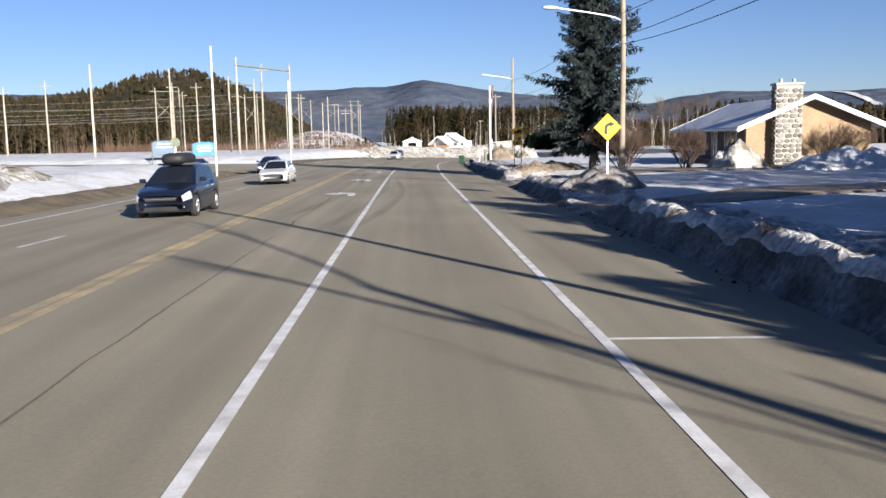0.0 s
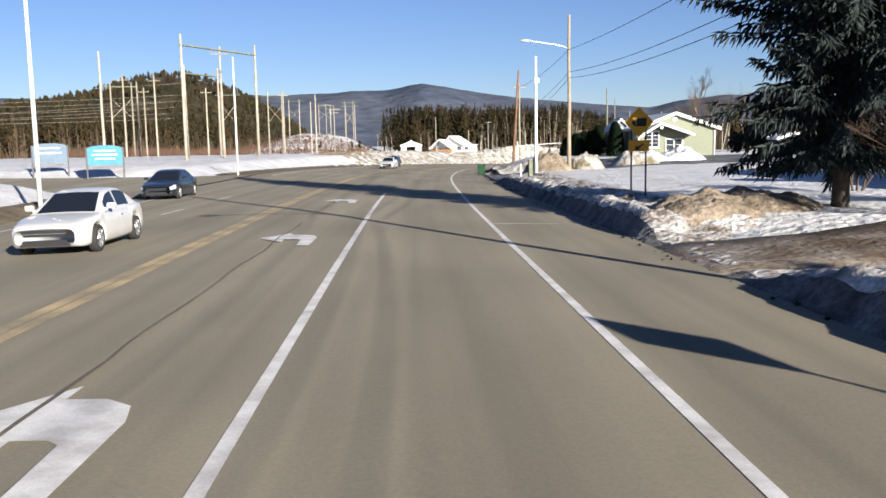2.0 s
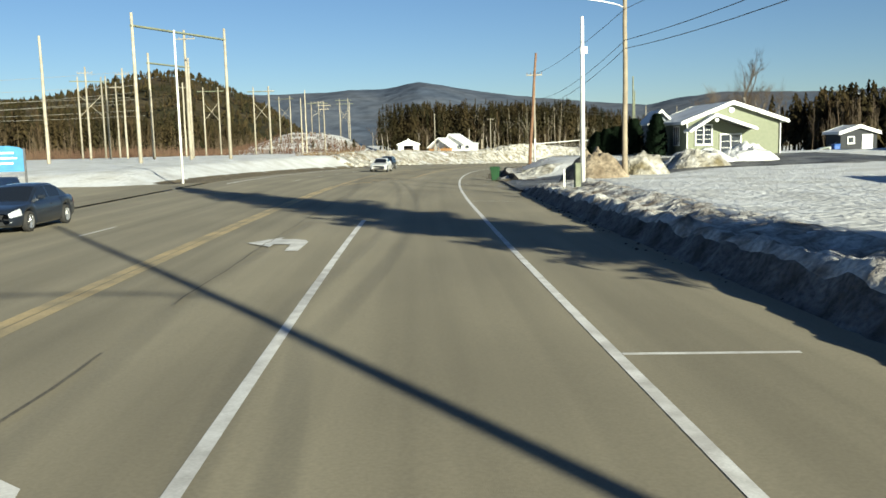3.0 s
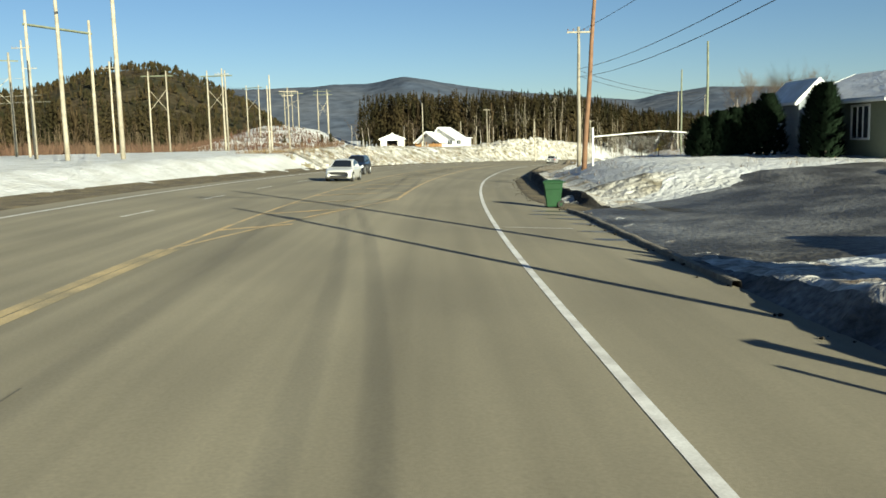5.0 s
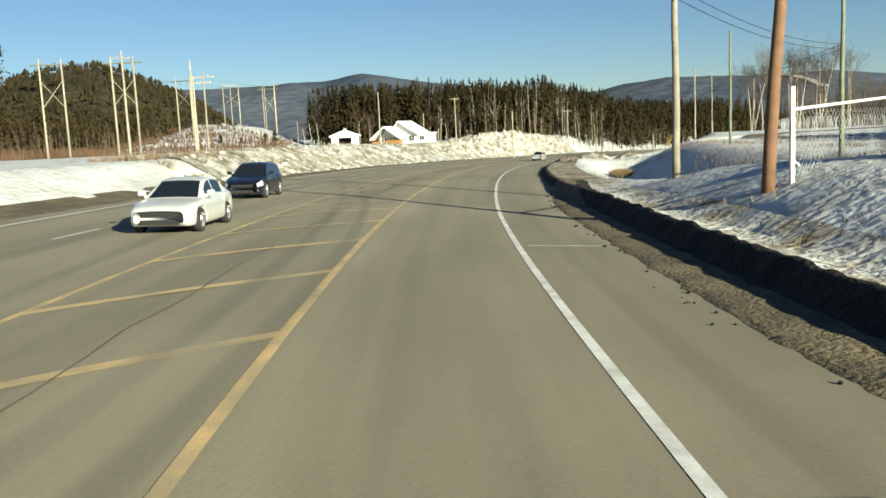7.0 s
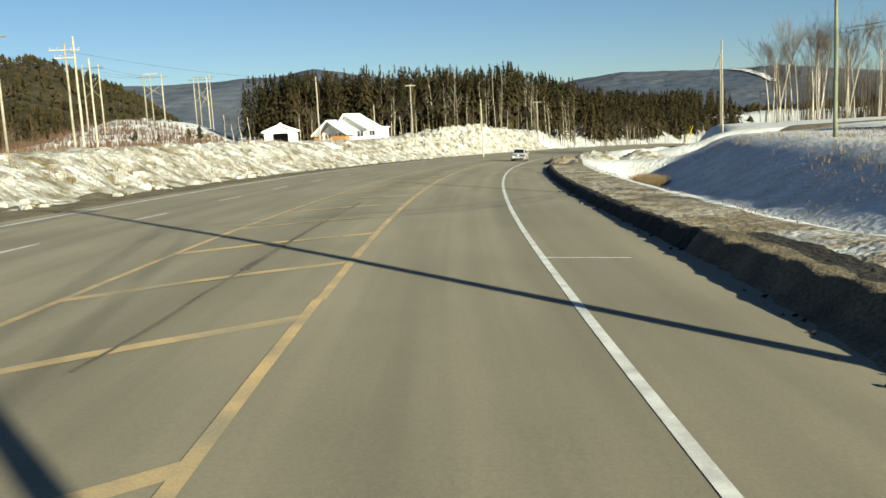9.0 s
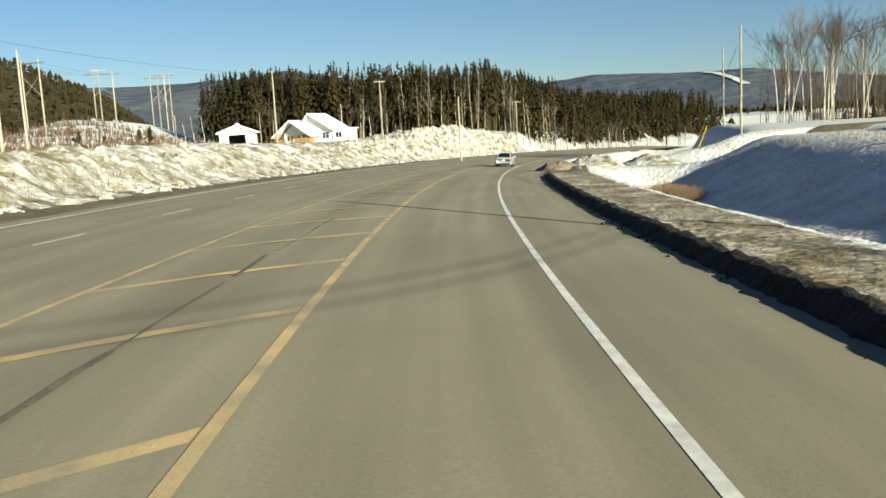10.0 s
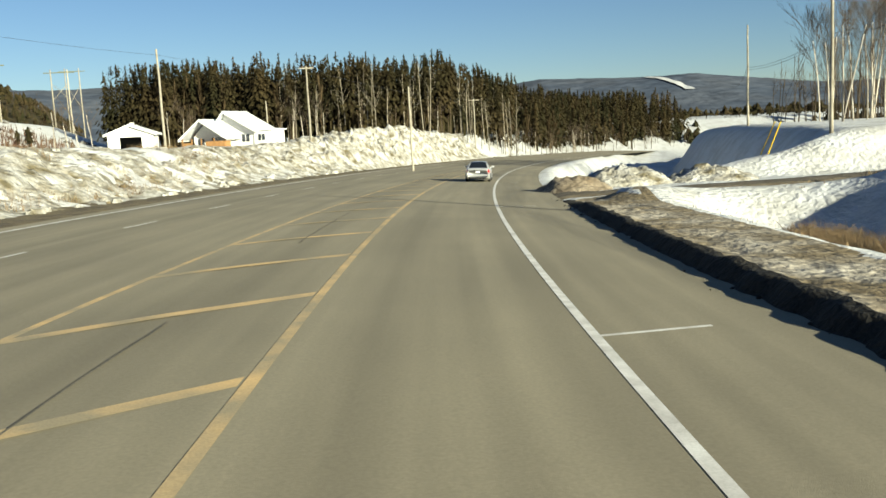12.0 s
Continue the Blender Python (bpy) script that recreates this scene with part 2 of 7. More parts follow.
M_PAINT_NAVY = car_paint("navy_paint", (0.006, 0.009, 0.019), 0.2, 0.8)
M_PAINT_BLACK = car_paint("blue_black_paint", (0.012, 0.016, 0.024), 0.2, 0.8)
M_PAINT_WHITE = car_paint("white_paint", (0.40, 0.40, 0.39), 0.0, 0.7)
M_PAINT_SILVER = car_paint("silver_paint", (0.55, 0.55, 0.55), 0.6, 0.7)
M_PAINT_PALE = car_paint("pale_green_paint", (0.30, 0.33, 0.29), 0.1, 0.6)
M_CAR_GLASS = material("tinted_glass", (0.008, 0.010, 0.014), 0.05, spec=0.35)
M_BLACK_PLASTIC = material("black_plastic", (0.015, 0.015, 0.016), 0.6)
M_ALLOY = material("alloy", (0.62, 0.62, 0.63), 0.3, 0.9)
M_HEADLIGHT = material("headlight_glass", (0.52, 0.53, 0.55), 0.12, 0.3, spec=0.6)
M_TAILLIGHT = material("red_lamp_glass", (0.45, 0.02, 0.02), 0.15, spec=0.6)


# ---------------------------------------------------------------- mesh helpers
class Geo:
    """Vertices and faces of one mesh, gathered from simple shaped pieces."""

    def __init__(self):
        self.v, self.f = [], []

    def add(self, verts, faces):
        o = len(self.v)
        self.v.extend(tuple(p) for p in verts)
        self.f.extend(tuple(i + o for i in q) for q in faces)
        return self

    def box(self, x0, x1, y0, y1, z0, z1, bevel=0.0, m=None):
        if bevel <= 0:
            vs = [(x, y, z) for z in (z0, z1) for y in (y0, y1) for x in (x0, x1)]
            fs = [(0, 2, 3, 1), (4, 5, 7, 6), (0, 1, 5, 4), (2, 6, 7, 3), (0, 4, 6, 2), (1, 3, 7, 5)]
        else:
            c = bevel
            ring = lambda e: [(x0 + e, y0 + c), (x0 + c, y0 + e), (x1 - c, y0 + e), (x1 - e, y0 + c), (x1 - e, y1 - c), (x1 - c, y1 - e), (x0 + c, y1 - e), (x0 + e, y1 - c)]
            vs, fs = [], []
            for e, z in ((c, z0), (0, z0 + c), (0, z1 - c), (c, z1)):
                vs += [(x, y, z) for x, y in ring(e if e == 0 else c * 0.9)]
            for k in range(3):
                for i in range(8):
                    j = (i + 1) % 8
                    fs.append((8 * k + i, 8 * k + j, 8 * k + 8 + j, 8 * k + 8 + i))
            fs += [tuple(range(7, -1, -1)), tuple(range(24, 32))]
        if m is not None:
            vs = [m @ Vector(p) for p in vs]
        return self.add(vs, fs)

    def cyl(self, a, b, r0, r1=None, n=10, caps=True):
        a, b = Vector(a), Vector(b)
        r1 = r0 if r1 is None else r1
        q = (b - a).to_track_quat("Z", "Y")
        vs = []
        for c, r in ((a, r0), (b, r1)):
            vs += [c + q @ Vector((r * math.cos(2 * math.pi * i / n), r * math.sin(2 * math.pi * i / n), 0)) for i in range(n)]
        fs = [(i, (i + 1) % n, n + (i + 1) % n, n + i) for i in range(n)]
        if caps:
            fs += [tuple(range(n - 1, -1, -1)), tuple(range(n, 2 * n))]
        return self.add(vs, fs)

    def tube(self, pts, r, n=5):
        pts = [Vector(p) for p in pts]
        vs, fs = [], []
        for i, p in enumerate(pts):
            d = (pts[min(i + 1, len(pts) - 1)] - pts[max(i - 1, 0)]).normalized()
            q = Vector((0, 0, 1)).rotation_difference(d) if d.z > -0.9 else d.to_track_quat("Z", "Y")
            rr = r[i] if isinstance(r, (list, tuple)) else r
            vs += [p + q @ Vector((rr * math.cos(2 * math.pi * k / n), rr * math.sin(2 * math.pi * k / n), 0)) for k in range(n)]
        for i in range(len(pts) - 1):
            for k in range(n):
                fs.append((i * n + k, i * n + (k + 1) % n, (i + 1) * n + (k + 1) % n, (i + 1) * n + k))
        fs += [tuple(range(n - 1, -1, -1)), tuple(range((len(pts) - 1) * n, len(pts) * n))]
        return self.add(vs, fs)

    def prism(self, poly, y0, y1):
        """An outline in x and z, drawn from y0 to y1."""
        n = len(poly)
        vs = [(x, y0, z) for x, z in poly] + [(x, y1, z) for x, z in poly]
        fs = [tuple(range(n)), tuple(range(2 * n - 1, n - 1, -1))] + [(i, n + i, n + (i + 1) % n, (i + 1) % n) for i in range(n)]
        return self.add(vs, fs)

    def plate(self, poly, z0, z1):
        """An outline in x and y, drawn from z0 up to z1."""
        n = len(poly)
        vs = [(x, y, z0) for x, y in poly] + [(x, y, z1) for x, y in poly]
        fs = [tuple(range(n - 1, -1, -1)), tuple(range(n, 2 * n))] + [(i, (i + 1) % n, n + (i + 1) % n, n + i) for i in range(n)]
        return self.add(vs, fs)


def part(name, g, mat, parent=None, label="", smooth=False, m=None):
    """One mesh object from g, under a thing or a part, or top-level."""
    me = bpy.data.meshes.new(name)
    me.from_pydata([tuple(p) for p in g.v], [], g.f)
    me.materials.append(mat)
    me.update()
    if smooth:
        me.polygons.foreach_set("use_smooth", [True] * len(me.polygons))
    ob = new(name, me)
    if parent is not None:
        ob.parent = parent
    if m is not None:
        ob.matrix_basis = m
    if label:
        tagged(ob, label)
    return ob


def thing(name, label, category, m=None, group="", kind=""):
    """An Empty at the base of a thing that has parts."""
    ob = new(name)
    ob.empty_display_size = 0.3
    if m is not None:
        ob.matrix_basis = m
    return tagged(ob, label, category, group, kind)


def grid_geo(us, vs, fn):
    g = Geo()
    n = len(vs)
    verts = [fn(u, v) for u in us for v in vs]
    faces = [(i * n + j, (i + 1) * n + j, (i + 1) * n + j + 1, i * n + j + 1) for i in range(len(us) - 1) for j in range(n - 1)]
    return g.add(verts, faces)


# ---------------------------------------------------------------- the road's line
DS = 0.5
_s = np.arange(1500) * DS - 60.0


def ease(v, a, b):
    return np.clip((v - a) / (b - a), 0.0, 1.0)


def smooth_ease(v, a, b):
    t = ease(v, a, b)
    return t * t * (3 - 2 * t)


_bend = np.where(_s > 140, 1 / 550.0, ease(_s, 41, 129) / 456.0)  # a right-hand bend, eased in
_head = np.cumsum(_bend) * DS
_head = _head - np.interp(0, _s, _head) + radians(-1.6)
_x = np.cumsum(np.sin(_head)) * DS
_y = np.cumsum(np.cos(_head)) * DS
_x, _y = _x - np.interp(0, _s, _x), _y - np.interp(0, _s, _y)
_z = np.cumsum(-0.0036 - 0.0234 * ease(_s, 55, 233)) * DS  # a gentle fall that steepens
_z = _z - np.interp(0, _s, _z)
_bank = np.tan(np.radians(1.0 + 1.95 * ease(_s, 47, 123)))


def road_z(s, d):
    """Height of the pavement: crowned at first, banked through the bend."""
    b, k = np.interp(s, _s, _bank), ease(s, 58, 111)
    return np.interp(s, _s, _z) - b * np.maximum(d, -3.6) - (0.5 * b * k - b * (1 - k)) * np.minimum(d + 3.6, 0)


def on_road(s, d, h=0.0):
    a = np.interp(s, _s, _head)
    return Vector((np.interp(s, _s, _x) + d * np.cos(a), np.interp(s, _s, _y) - d * np.sin(a), road_z(s, d) + h))


def heading(s):
    """Degrees to turn a thing so that its y axis runs along the road."""
    return -math.degrees(np.interp(s, _s, _head))


def road_frame(x, y):
    """Station and offset of many points, by the nearest piece of the line."""
    x, y = np.atleast_1d(np.asarray(x, float)), np.atleast_1d(np.asarray(y, float))
    i = np.zeros(len(x), int)
    for k in range(0, len(x), 4000):
        q = slice(k, k + 4000)
        i[q] = np.argmin((x[q, None] - _x[None, ::4]) ** 2 + (y[q, None] - _y[None, ::4]) ** 2, axis=1) * 4
    dx, dy, a = x - _x[i], y - _y[i], _head[i]
    return _s[i] + dx * np.sin(a) + dy * np.cos(a), dx * np.cos(a) - dy * np.sin(a)


def right_edge(s):
    return 5.45 - 1.15 * smooth_ease(s, 112, 126) + 1.1 * smooth_ease(s, 148, 166)


def left_edge(s):
    return -14.9 + 0.7 * smooth_ease(s, 115, 170)


PACE = 1.17  # things off the road are placed on a plan paced out from the first eye, one pace in metres


def plan(x, y):
    return x * PACE, y * PACE


def level(z):
    """Height of a point of the plan, which is levelled on the first eye."""
    return 2.3 + PACE * (z - 2.3)


def site(x, y, z, yaw=0.0):
    """Pose of a house drawn in paces."""
    return pose(x * PACE, y * PACE, level(z), 0, 0, yaw) @ Matrix.Scale(PACE, 4)


def bumps(x, y, size, seed=0.0):
    return np.array([noise.noise(Vector((a / size, b / size, seed))) for a, b in zip(np.ravel(x), np.ravel(y))]).reshape(np.shape(x))


# ---------------------------------------------------------------- ground
def lawn_level(s):
    """Height of the land to the right of the road."""
    return np.interp(s, [-60, 0, 35, 115, 123, 131, 140, 147, 156, 205, 304, 386, 490], [0.65, 0.45, 0.22, 0.14, 0.42, 0.55, 0.48, 0.05, -0.66, -0.85, -0.98, -2.7, -7.4])


def field_level(s):
    """Height of the land to the left of the road."""
    return np.interp(s, [-60, 35, 70, 152, 234, 281, 351, 490], [0.65, 0.55, 0.60, 0.83, 0.48, -0.57, -0.70, -1.6])


def knoll(x, y):
    """A broad snowy terrace under the power line, rising in uneven steps."""
    t = ease(y, 333, 392) * (1 + 0.06 * np.sin(x / 6.0))
    rise = np.clip(t + 0.07 * np.sin(t * 20.0), 0, 1)
    return 8.3 * rise * smooth_ease(x, -84, -52) * (1 - smooth_ease(x, -48, -20)) * (1 - smooth_ease(y, 430, 480))


def ground_z(x, y, rough=True, sink=False):
    """Height of the snow-covered land at many points; sink lets it pass below the strips that edge the road."""
    x, y = np.atleast_1d(np.asarray(x, float)), np.atleast_1d(np.asarray(y, float))
    s, d = road_frame(x, y)
    far = smooth_ease(np.abs(d), 140, 460)
    e, w = right_edge(s), left_edge(s)
    kerb_r, kerb_l = road_z(s, e), road_z(s, w)
    lawn, field = lawn_level(s), field_level(s)
    ditch = smooth_ease(s, 150, 170) * (1 - smooth_ease(s, 226, 234))
    ramp = 2.4 + 7.0 * smooth_ease(s, 25.5, 27.5) * (1 - smooth_ease(s, 32, 34)) + 7.0 * smooth_ease(s, 46.5, 48.5) * (1 - smooth_ease(s, 54, 56)) + 11.0 * smooth_ease(s, 96, 100) * (1 - smooth_ease(s, 118, 122)) + 4.5 * smooth_ease(s, 117, 122) * (1 - smooth_ease(s, 152, 164))
    right_a = kerb_r + (lawn - kerb_r) * smooth_ease(d, e + 0.3, e + ramp)
    low = kerb_r - 1.6
    right_b = np.where(d < 13.0, kerb_r + 0.15 + (low - kerb_r - 0.15) * smooth_ease(d, e + 3.2, 13.0), low + (lawn - low) * smooth_ease(d, 13.5, 23.0))
    cut = smooth_ease(s, 226, 234)
    turn = s - 0.35 * np.maximum(d - 12, 0)
    gap = smooth_ease(turn, 224, 232) * (1 - smooth_ease(turn, 242, 251))  # the side drive's level
    steep = smooth_ease(s, 250, 272) * (1 - gap)  # the flank that falls to the road
    right_c = kerb_r + (lawn - kerb_r) * smooth_ease((d - 9.0 - 17.0 * gap - 13.0 * steep) / (13.0 - 6.0 * steep), 0, 1)
    right_c = right_c - 4.0 * smooth_ease(s, 247, 262) * (1 - gap) * smooth_ease(d, 6.2, 11) * (1 - smooth_ease(d, 20, 27))
    right = right_a * (1 - ditch) + right_b * ditch
    right = right * (1 - cut) + right_c * cut
    reach = 4.5 + 4.5 * smooth_ease(s, 175, 270)
    left = kerb_l + (field - kerb_l) * smooth_ease(-d, -w + 2.5, -w + 2.5 + reach)
    street = smooth_ease(s, 78, 84) * (1 - smooth_ease(s, 103, 109)) * (1 - smooth_ease(-d, 60, 85))
    left = left * (1 - street) + (kerb_l + 0.004 * (-d - 15)) * street
    z = np.where(d > 0, right, left)
    inside = (d < e + 0.15) & (d > w - 0.15)
    z = np.where(inside, road_z(s, d) - 0.25, z)
    z = z + np.where(d < 0, knoll(x, y), 0)
    z = z * (1 - far) + far * (-1.6)
    if rough:
        k = np.where(inside, 0.0, 1.0) * smooth_ease(np.minimum(np.abs(d - e), np.abs(d - w)), 0.2, 2.0) * (1 - street)
        near = np.abs(d) < 100
        amp = np.where(d < 0, 0.10 + 0.5 * smooth_ease(s, 165, 235) * np.exp(-((d + 21) / 5.5) ** 2), 0.08)
        lump = np.zeros(len(x))
        idx = np.nonzero(near)[0]
        lump[idx] = bumps(x[idx], y[idx], 2.6) + 0.6 * bumps(x[idx], y[idx], 1.1, 3.0)
        z = z + k * amp * lump
    if sink:
        under = ((d > 0) & (d < e + 2.0) & (s < 232)) | ((d < 0) & (d > w - 2.6))
        z = np.where(under, np.minimum(z, road_z(s, np.clip(d, w, e))) - 0.5, z)
    return z


def spaced(lo, near_lo, near_hi, hi, step, growth=1.22):
    mid = list(np.arange(near_lo, near_hi + 0.01, step))
    a, b, g = mid[0], mid[-1], step
    left, right = [], []
    while a > lo:
        g *= growth
        a -= g
        left.append(a)
    g = step
    while b < hi:
        g *= growth
        b += g
        right.append(b)
    return left[::-1] + mid + right


gx, gy = spaced(-4700, -50, 76, 4700, 0.95), spaced(-900, -12, 345, 4700, 1.05)
GX, GY = np.meshgrid(np.array(gx), np.array(gy), indexing="ij")
GZ = ground_z(GX.ravel(), GY.ravel(), sink=True)
ground_geo = Geo()
_n = len(gy)
ground_geo.v = list(zip(GX.ravel().tolist(), GY.ravel().tolist(), GZ.tolist()))
ground_geo.f = [(i * _n + j, (i + 1) * _n + j, (i + 1) * _n + j + 1, i * _n + j + 1) for i in range(len(gx) - 1) for j in range(_n - 1)]
ground = tagged(part("ground", ground_geo, M_SNOW, smooth=True), "wind-crusted white snow lying over lawns and fields", "snow ground", kind="structure")

def mapped(ob):
    """Lay the road's own offset and station, in metres, as the sheet's map."""
    me = ob.data
    co = np.empty(len(me.vertices) * 3)
    me.vertices.foreach_get("co", co)
    s, d = road_frame(co[0::3], co[1::3])
    idx = np.empty(len(me.loops), int)
    me.loops.foreach_get("vertex_index", idx)
    uv = np.stack([d[idx], s[idx]], axis=1).ravel()
    me.uv_layers.new(name="map").data.foreach_set("uv", uv)
    return ob


# pavement, a sheet in the road's own frame
ss = list(np.arange(-58, 470, 1.3))
road_geo = grid_geo(ss, [0, 0.25, 0.5, 0.62, 0.75, 0.875, 1.0], lambda s, u: on_road(s, left_edge(s) + (right_edge(s) - left_edge(s)) * u))
road = tagged(mapped(part("road", road_geo, M_ASPHALT, smooth=True)), "worn grey-brown asphalt of a wide winter road", "road", kind="structure")
side_geo = grid_geo(list(np.arange(-15.0, -75, -2.0)), list(np.linspace(0, 1, 9)), lambda d, u: on_road(94 + (u - 0.5) * (18 + 12 * math.exp((d + 15) / 5.0)), d, 0.05 + 0.004 * (-d - 15)))
mapped(part("road", side_geo, M_ASPHALT, smooth=True))
tagged(bpy.data.objects["road.001"], "grey asphalt side street joining the main road", "road", kind="structure")


def stripe(s0, s1, d0, d1, width, name, mat, label, step=2.0, category="road marking"):
    n = max(2, int(abs(s1 - s0) / step) + 1)
    g = grid_geo(list(np.linspace(s0, s1, n)), [-0.5, 0.5], lambda s, u: on_road(s, (d0 + (d1 - d0) * (s - s0) / (s1 - s0)) + u * width, 0.006))
    return tagged(part(name, g, mat), label, category, kind="structure")


for (s0, d0), (s1, d1) in zip([(-50, 2.22), (80, 2.2), (104, 2.08), (145, 2.05), (162, 2.2), (185, 2.3)], [(80, 2.2), (104, 2.08), (145, 2.05), (162, 2.2), (185, 2.3), (460, 2.3)]):
    stripe(s0, s1, d0, d1, 0.14, "edge_line", M_WHITE_LINE, "solid white painted edge line on asphalt")
stripe(-50, 77.9, -1.58, -1.68, 0.14, "lane_line", M_WHITE_LINE, "solid white painted line beside the turning lane")
stripe(-50, 80, -13.4, -13.4, 0.14, "edge_line", M_WHITE_LINE, "solid white painted edge line on asphalt")
stripe(108, 460, -13.35, -13.3, 0.19, "edge_line", M_WHITE_LINE, "solid white painted edge line on asphalt")
stripe(-50, 103, -5.20, -5.38, 0.235, "centre_line", M_FADED_YELLOW, "worn double yellow centre line")
stripe(-50, 103, -5.47, -5.65, 0.235, "centre_line", M_FADED_YELLOW, "worn double yellow centre line")
MEDIAN = [(103, -5.5), (170, -5.4), (206, -4.95), (240, -4.2), (290, -3.0)]  # left rim of the hatched median


def median_rim(s):
    return float(np.interp(s, [p[0] for p in MEDIAN], [p[1] for p in MEDIAN]))


for (s0, d0), (s1, d1) in zip(MEDIAN, MEDIAN[1:]):
    stripe(s0, s1, d0, d1, 0.13, "centre_line", M_YELLOW_LINE, "worn yellow line along the hatched median")
stripe(103.5, 121, -5.4, -1.66, 0.13, "centre_line", M_YELLOW_LINE, "worn yellow line widening into the hatched median")
stripe(121, 160, -1.60, -1.56, 0.15, "centre_line", M_YELLOW_LINE, "worn yellow line along the hatched median")
stripe(160, 290, -1.52, -1.50, 0.15, "centre_line", M_YELLOW_LINE, "worn yellow line along the hatched median")
for s0 in np.arange(-14.5, 440, 9.0):
    if not 79 < s0 < 106:
        stripe(s0, s0 + 2.7, -9.7, -9.6, 0.11, "lane_dash", M_WHITE_LINE, "thin white lane dash on asphalt")
for s0 in (10, 34.3, 59.7, 88.8, 109.2, 136.3, 164.6, 203, 228, 254):
    far_end = 4.3 if s0 < 110 else 3.95
    g = grid_geo([-0.05, 0.05], list(np.linspace(2.28, far_end, 6)), lambda a, d: on_road(s0 + a + 0.4 * (d - 2.2) * (s0 > 190), d, 0.006))
    tagged(part("shoulder_tick", g, M_WHITE_LINE), "thin white tick painted across the shoulder", "road marking", kind="structure")
for s0 in np.arange(111.05, 285, 5.29):
    right = -1.62 if s0 > 121 else -1.66 - 3.74 * (121 - s0) / 17.5
    left = max(median_rim(s0 - 3), right - 3.85)
    g = grid_geo(list(np.linspace(right, left, 8)), [-0.13, 0.13], lambda d, a: on_road(s0 + 1.0 * (d + 1.62) + a * 1.4, d, 0.005))
    tagged(part("median_hatch", g, M_YELLOW_LINE), "faded orange-yellow slanting stripe in the median", "road marking", kind="structure")


def turn_arrow(s0):
    """A painted left-turn arrow: a short stem that bends left into a broad head."""
    outline = [(-2.62, -1.2), (-2.62, 0.35), (-2.72, 0.75), (-3.0, 0.95), (-3.38, 0.95), (-3.38, 1.35), (-4.1, 0.35), (-3.38, -0.55), (-3.38, -0.05), (-3.08, -0.05), (-2.96, -0.15), (-2.92, -1.2)]
    g = Geo().add([on_road(s0 + v * 1.15, d, 0.006) for d, v in outline], [(0, 1, 10, 11), (1, 2, 9, 10), (2, 3, 8, 9), (3, 4, 8), (4, 5, 6, 7, 8)])
    tagged(part("turn_arrow", g, M_WHITE_LINE), "worn white left-turn arrow painted on asphalt", "road marking", group="turn arrows", kind="structure")


for s0 in (40.1, 55.2, 71.0):
    turn_arrow(s0)


def crack(s0, s1, d0, d1, width, seed):
    """A tar-sealed joint that wanders along the pavement."""
    n = int((s1 - s0) / 0.7)
    g = grid_geo(list(np.linspace(s0, s1, n)), [-0.5, 0.5], lambda s, u: on_road(s, d0 + (d1 - d0) * (s - s0) / (s1 - s0) + 0.11 * noise.noise(Vector((s * 0.35, 1.0, 0))) + 0.04 * noise.noise(Vector((s * 1.7, 1.0, 0))) + u * width * (0.55 + 0.8 * abs(noise.noise(Vector((s * 0.23, seed, 5))))), 0.008))
    tagged(part("tar_seam", g, M_TAR), "dark tar-sealed crack along the asphalt", "road crack", kind="structure")


for k, (s0, s1, d0, d1, w) in enumerate([(-40, 22, -3.45, -3.5, 0.05), (24, 60, -3.5, -3.55, 0.06), (63, 92, -3.55, -3.6, 0.04), (112, 136, -3.5, -3.5, 0.05), (138, 150, -3.45, -3.4, 0.04), (156, 163, -3.4, -3.32, 0.09), (163, 172, -3.32, -3.34, 0.16), (172, 177, -3.34, -3.28, 0.08), (177.6, 180.5, -3.28, -3.3, 0.15), (181.3, 187, -3.25, -3.2, 0.05), (187.6, 189.6, -3.2, -3.2, 0.13), (191, 204, -3.2, -3.25, 0.05), (214, 227, -3.16, -3.28, 0.06)]):
    crack(s0, s1, d0, d1, w, 1.0 + k)

# ---------------------------------------------------------------- far land
def by_azimuth(profile, az):
    return np.interp(az, [p[0] for p in profile], [p[1] for p in profile])


RIDGE = [(-60, 2.4), (-30, 3.0), (-13, 3.3), (-10, 3.2), (-5.5, 3.4), (-3, 3.45), (-0.7, 3.85), (1.1, 3.55), (4, 3.0), (7.7, 2.6), (13.7, 2.0), (15.4, 2.4), (18.2, 2.65), (22, 2.5), (25.3, 2.45), (27.2, 2.5), (29.6, 2.15), (35, 1.5), (70, 1.6)]


def mountain_at(az, u):
    r = 2600 + 1700 * u
    top = math.tan(radians(by_azimuth(RIDGE, az))) * 3900
    shape = (math.sin(min(u / 0.76, 1.0) * math.pi / 2) ** 1.5) if u < 0.76 else 1 - 0.5 * ((u - 0.76) / 0.24) ** 2
    fold = 1 + 0.10 * math.sin(math.pi * min(u / 0.76, 1)) * noise.noise(Vector((az * 0.35, u * 3, 0))) 
    a = radians(az)
    return (r * math.sin(a), r * math.cos(a), -3 + (top + 3) * shape * fold + (3 * noise.noise(Vector((az * 3, u * 9, 2))) if u > 0.1 else 0))


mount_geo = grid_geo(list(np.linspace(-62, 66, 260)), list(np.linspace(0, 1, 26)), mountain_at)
tagged(part("mountain", mount_geo, M_MOUNTAIN, smooth=True), "distant wooded mountain range with blue-grey haze in its colour", "mountain", kind="structure")
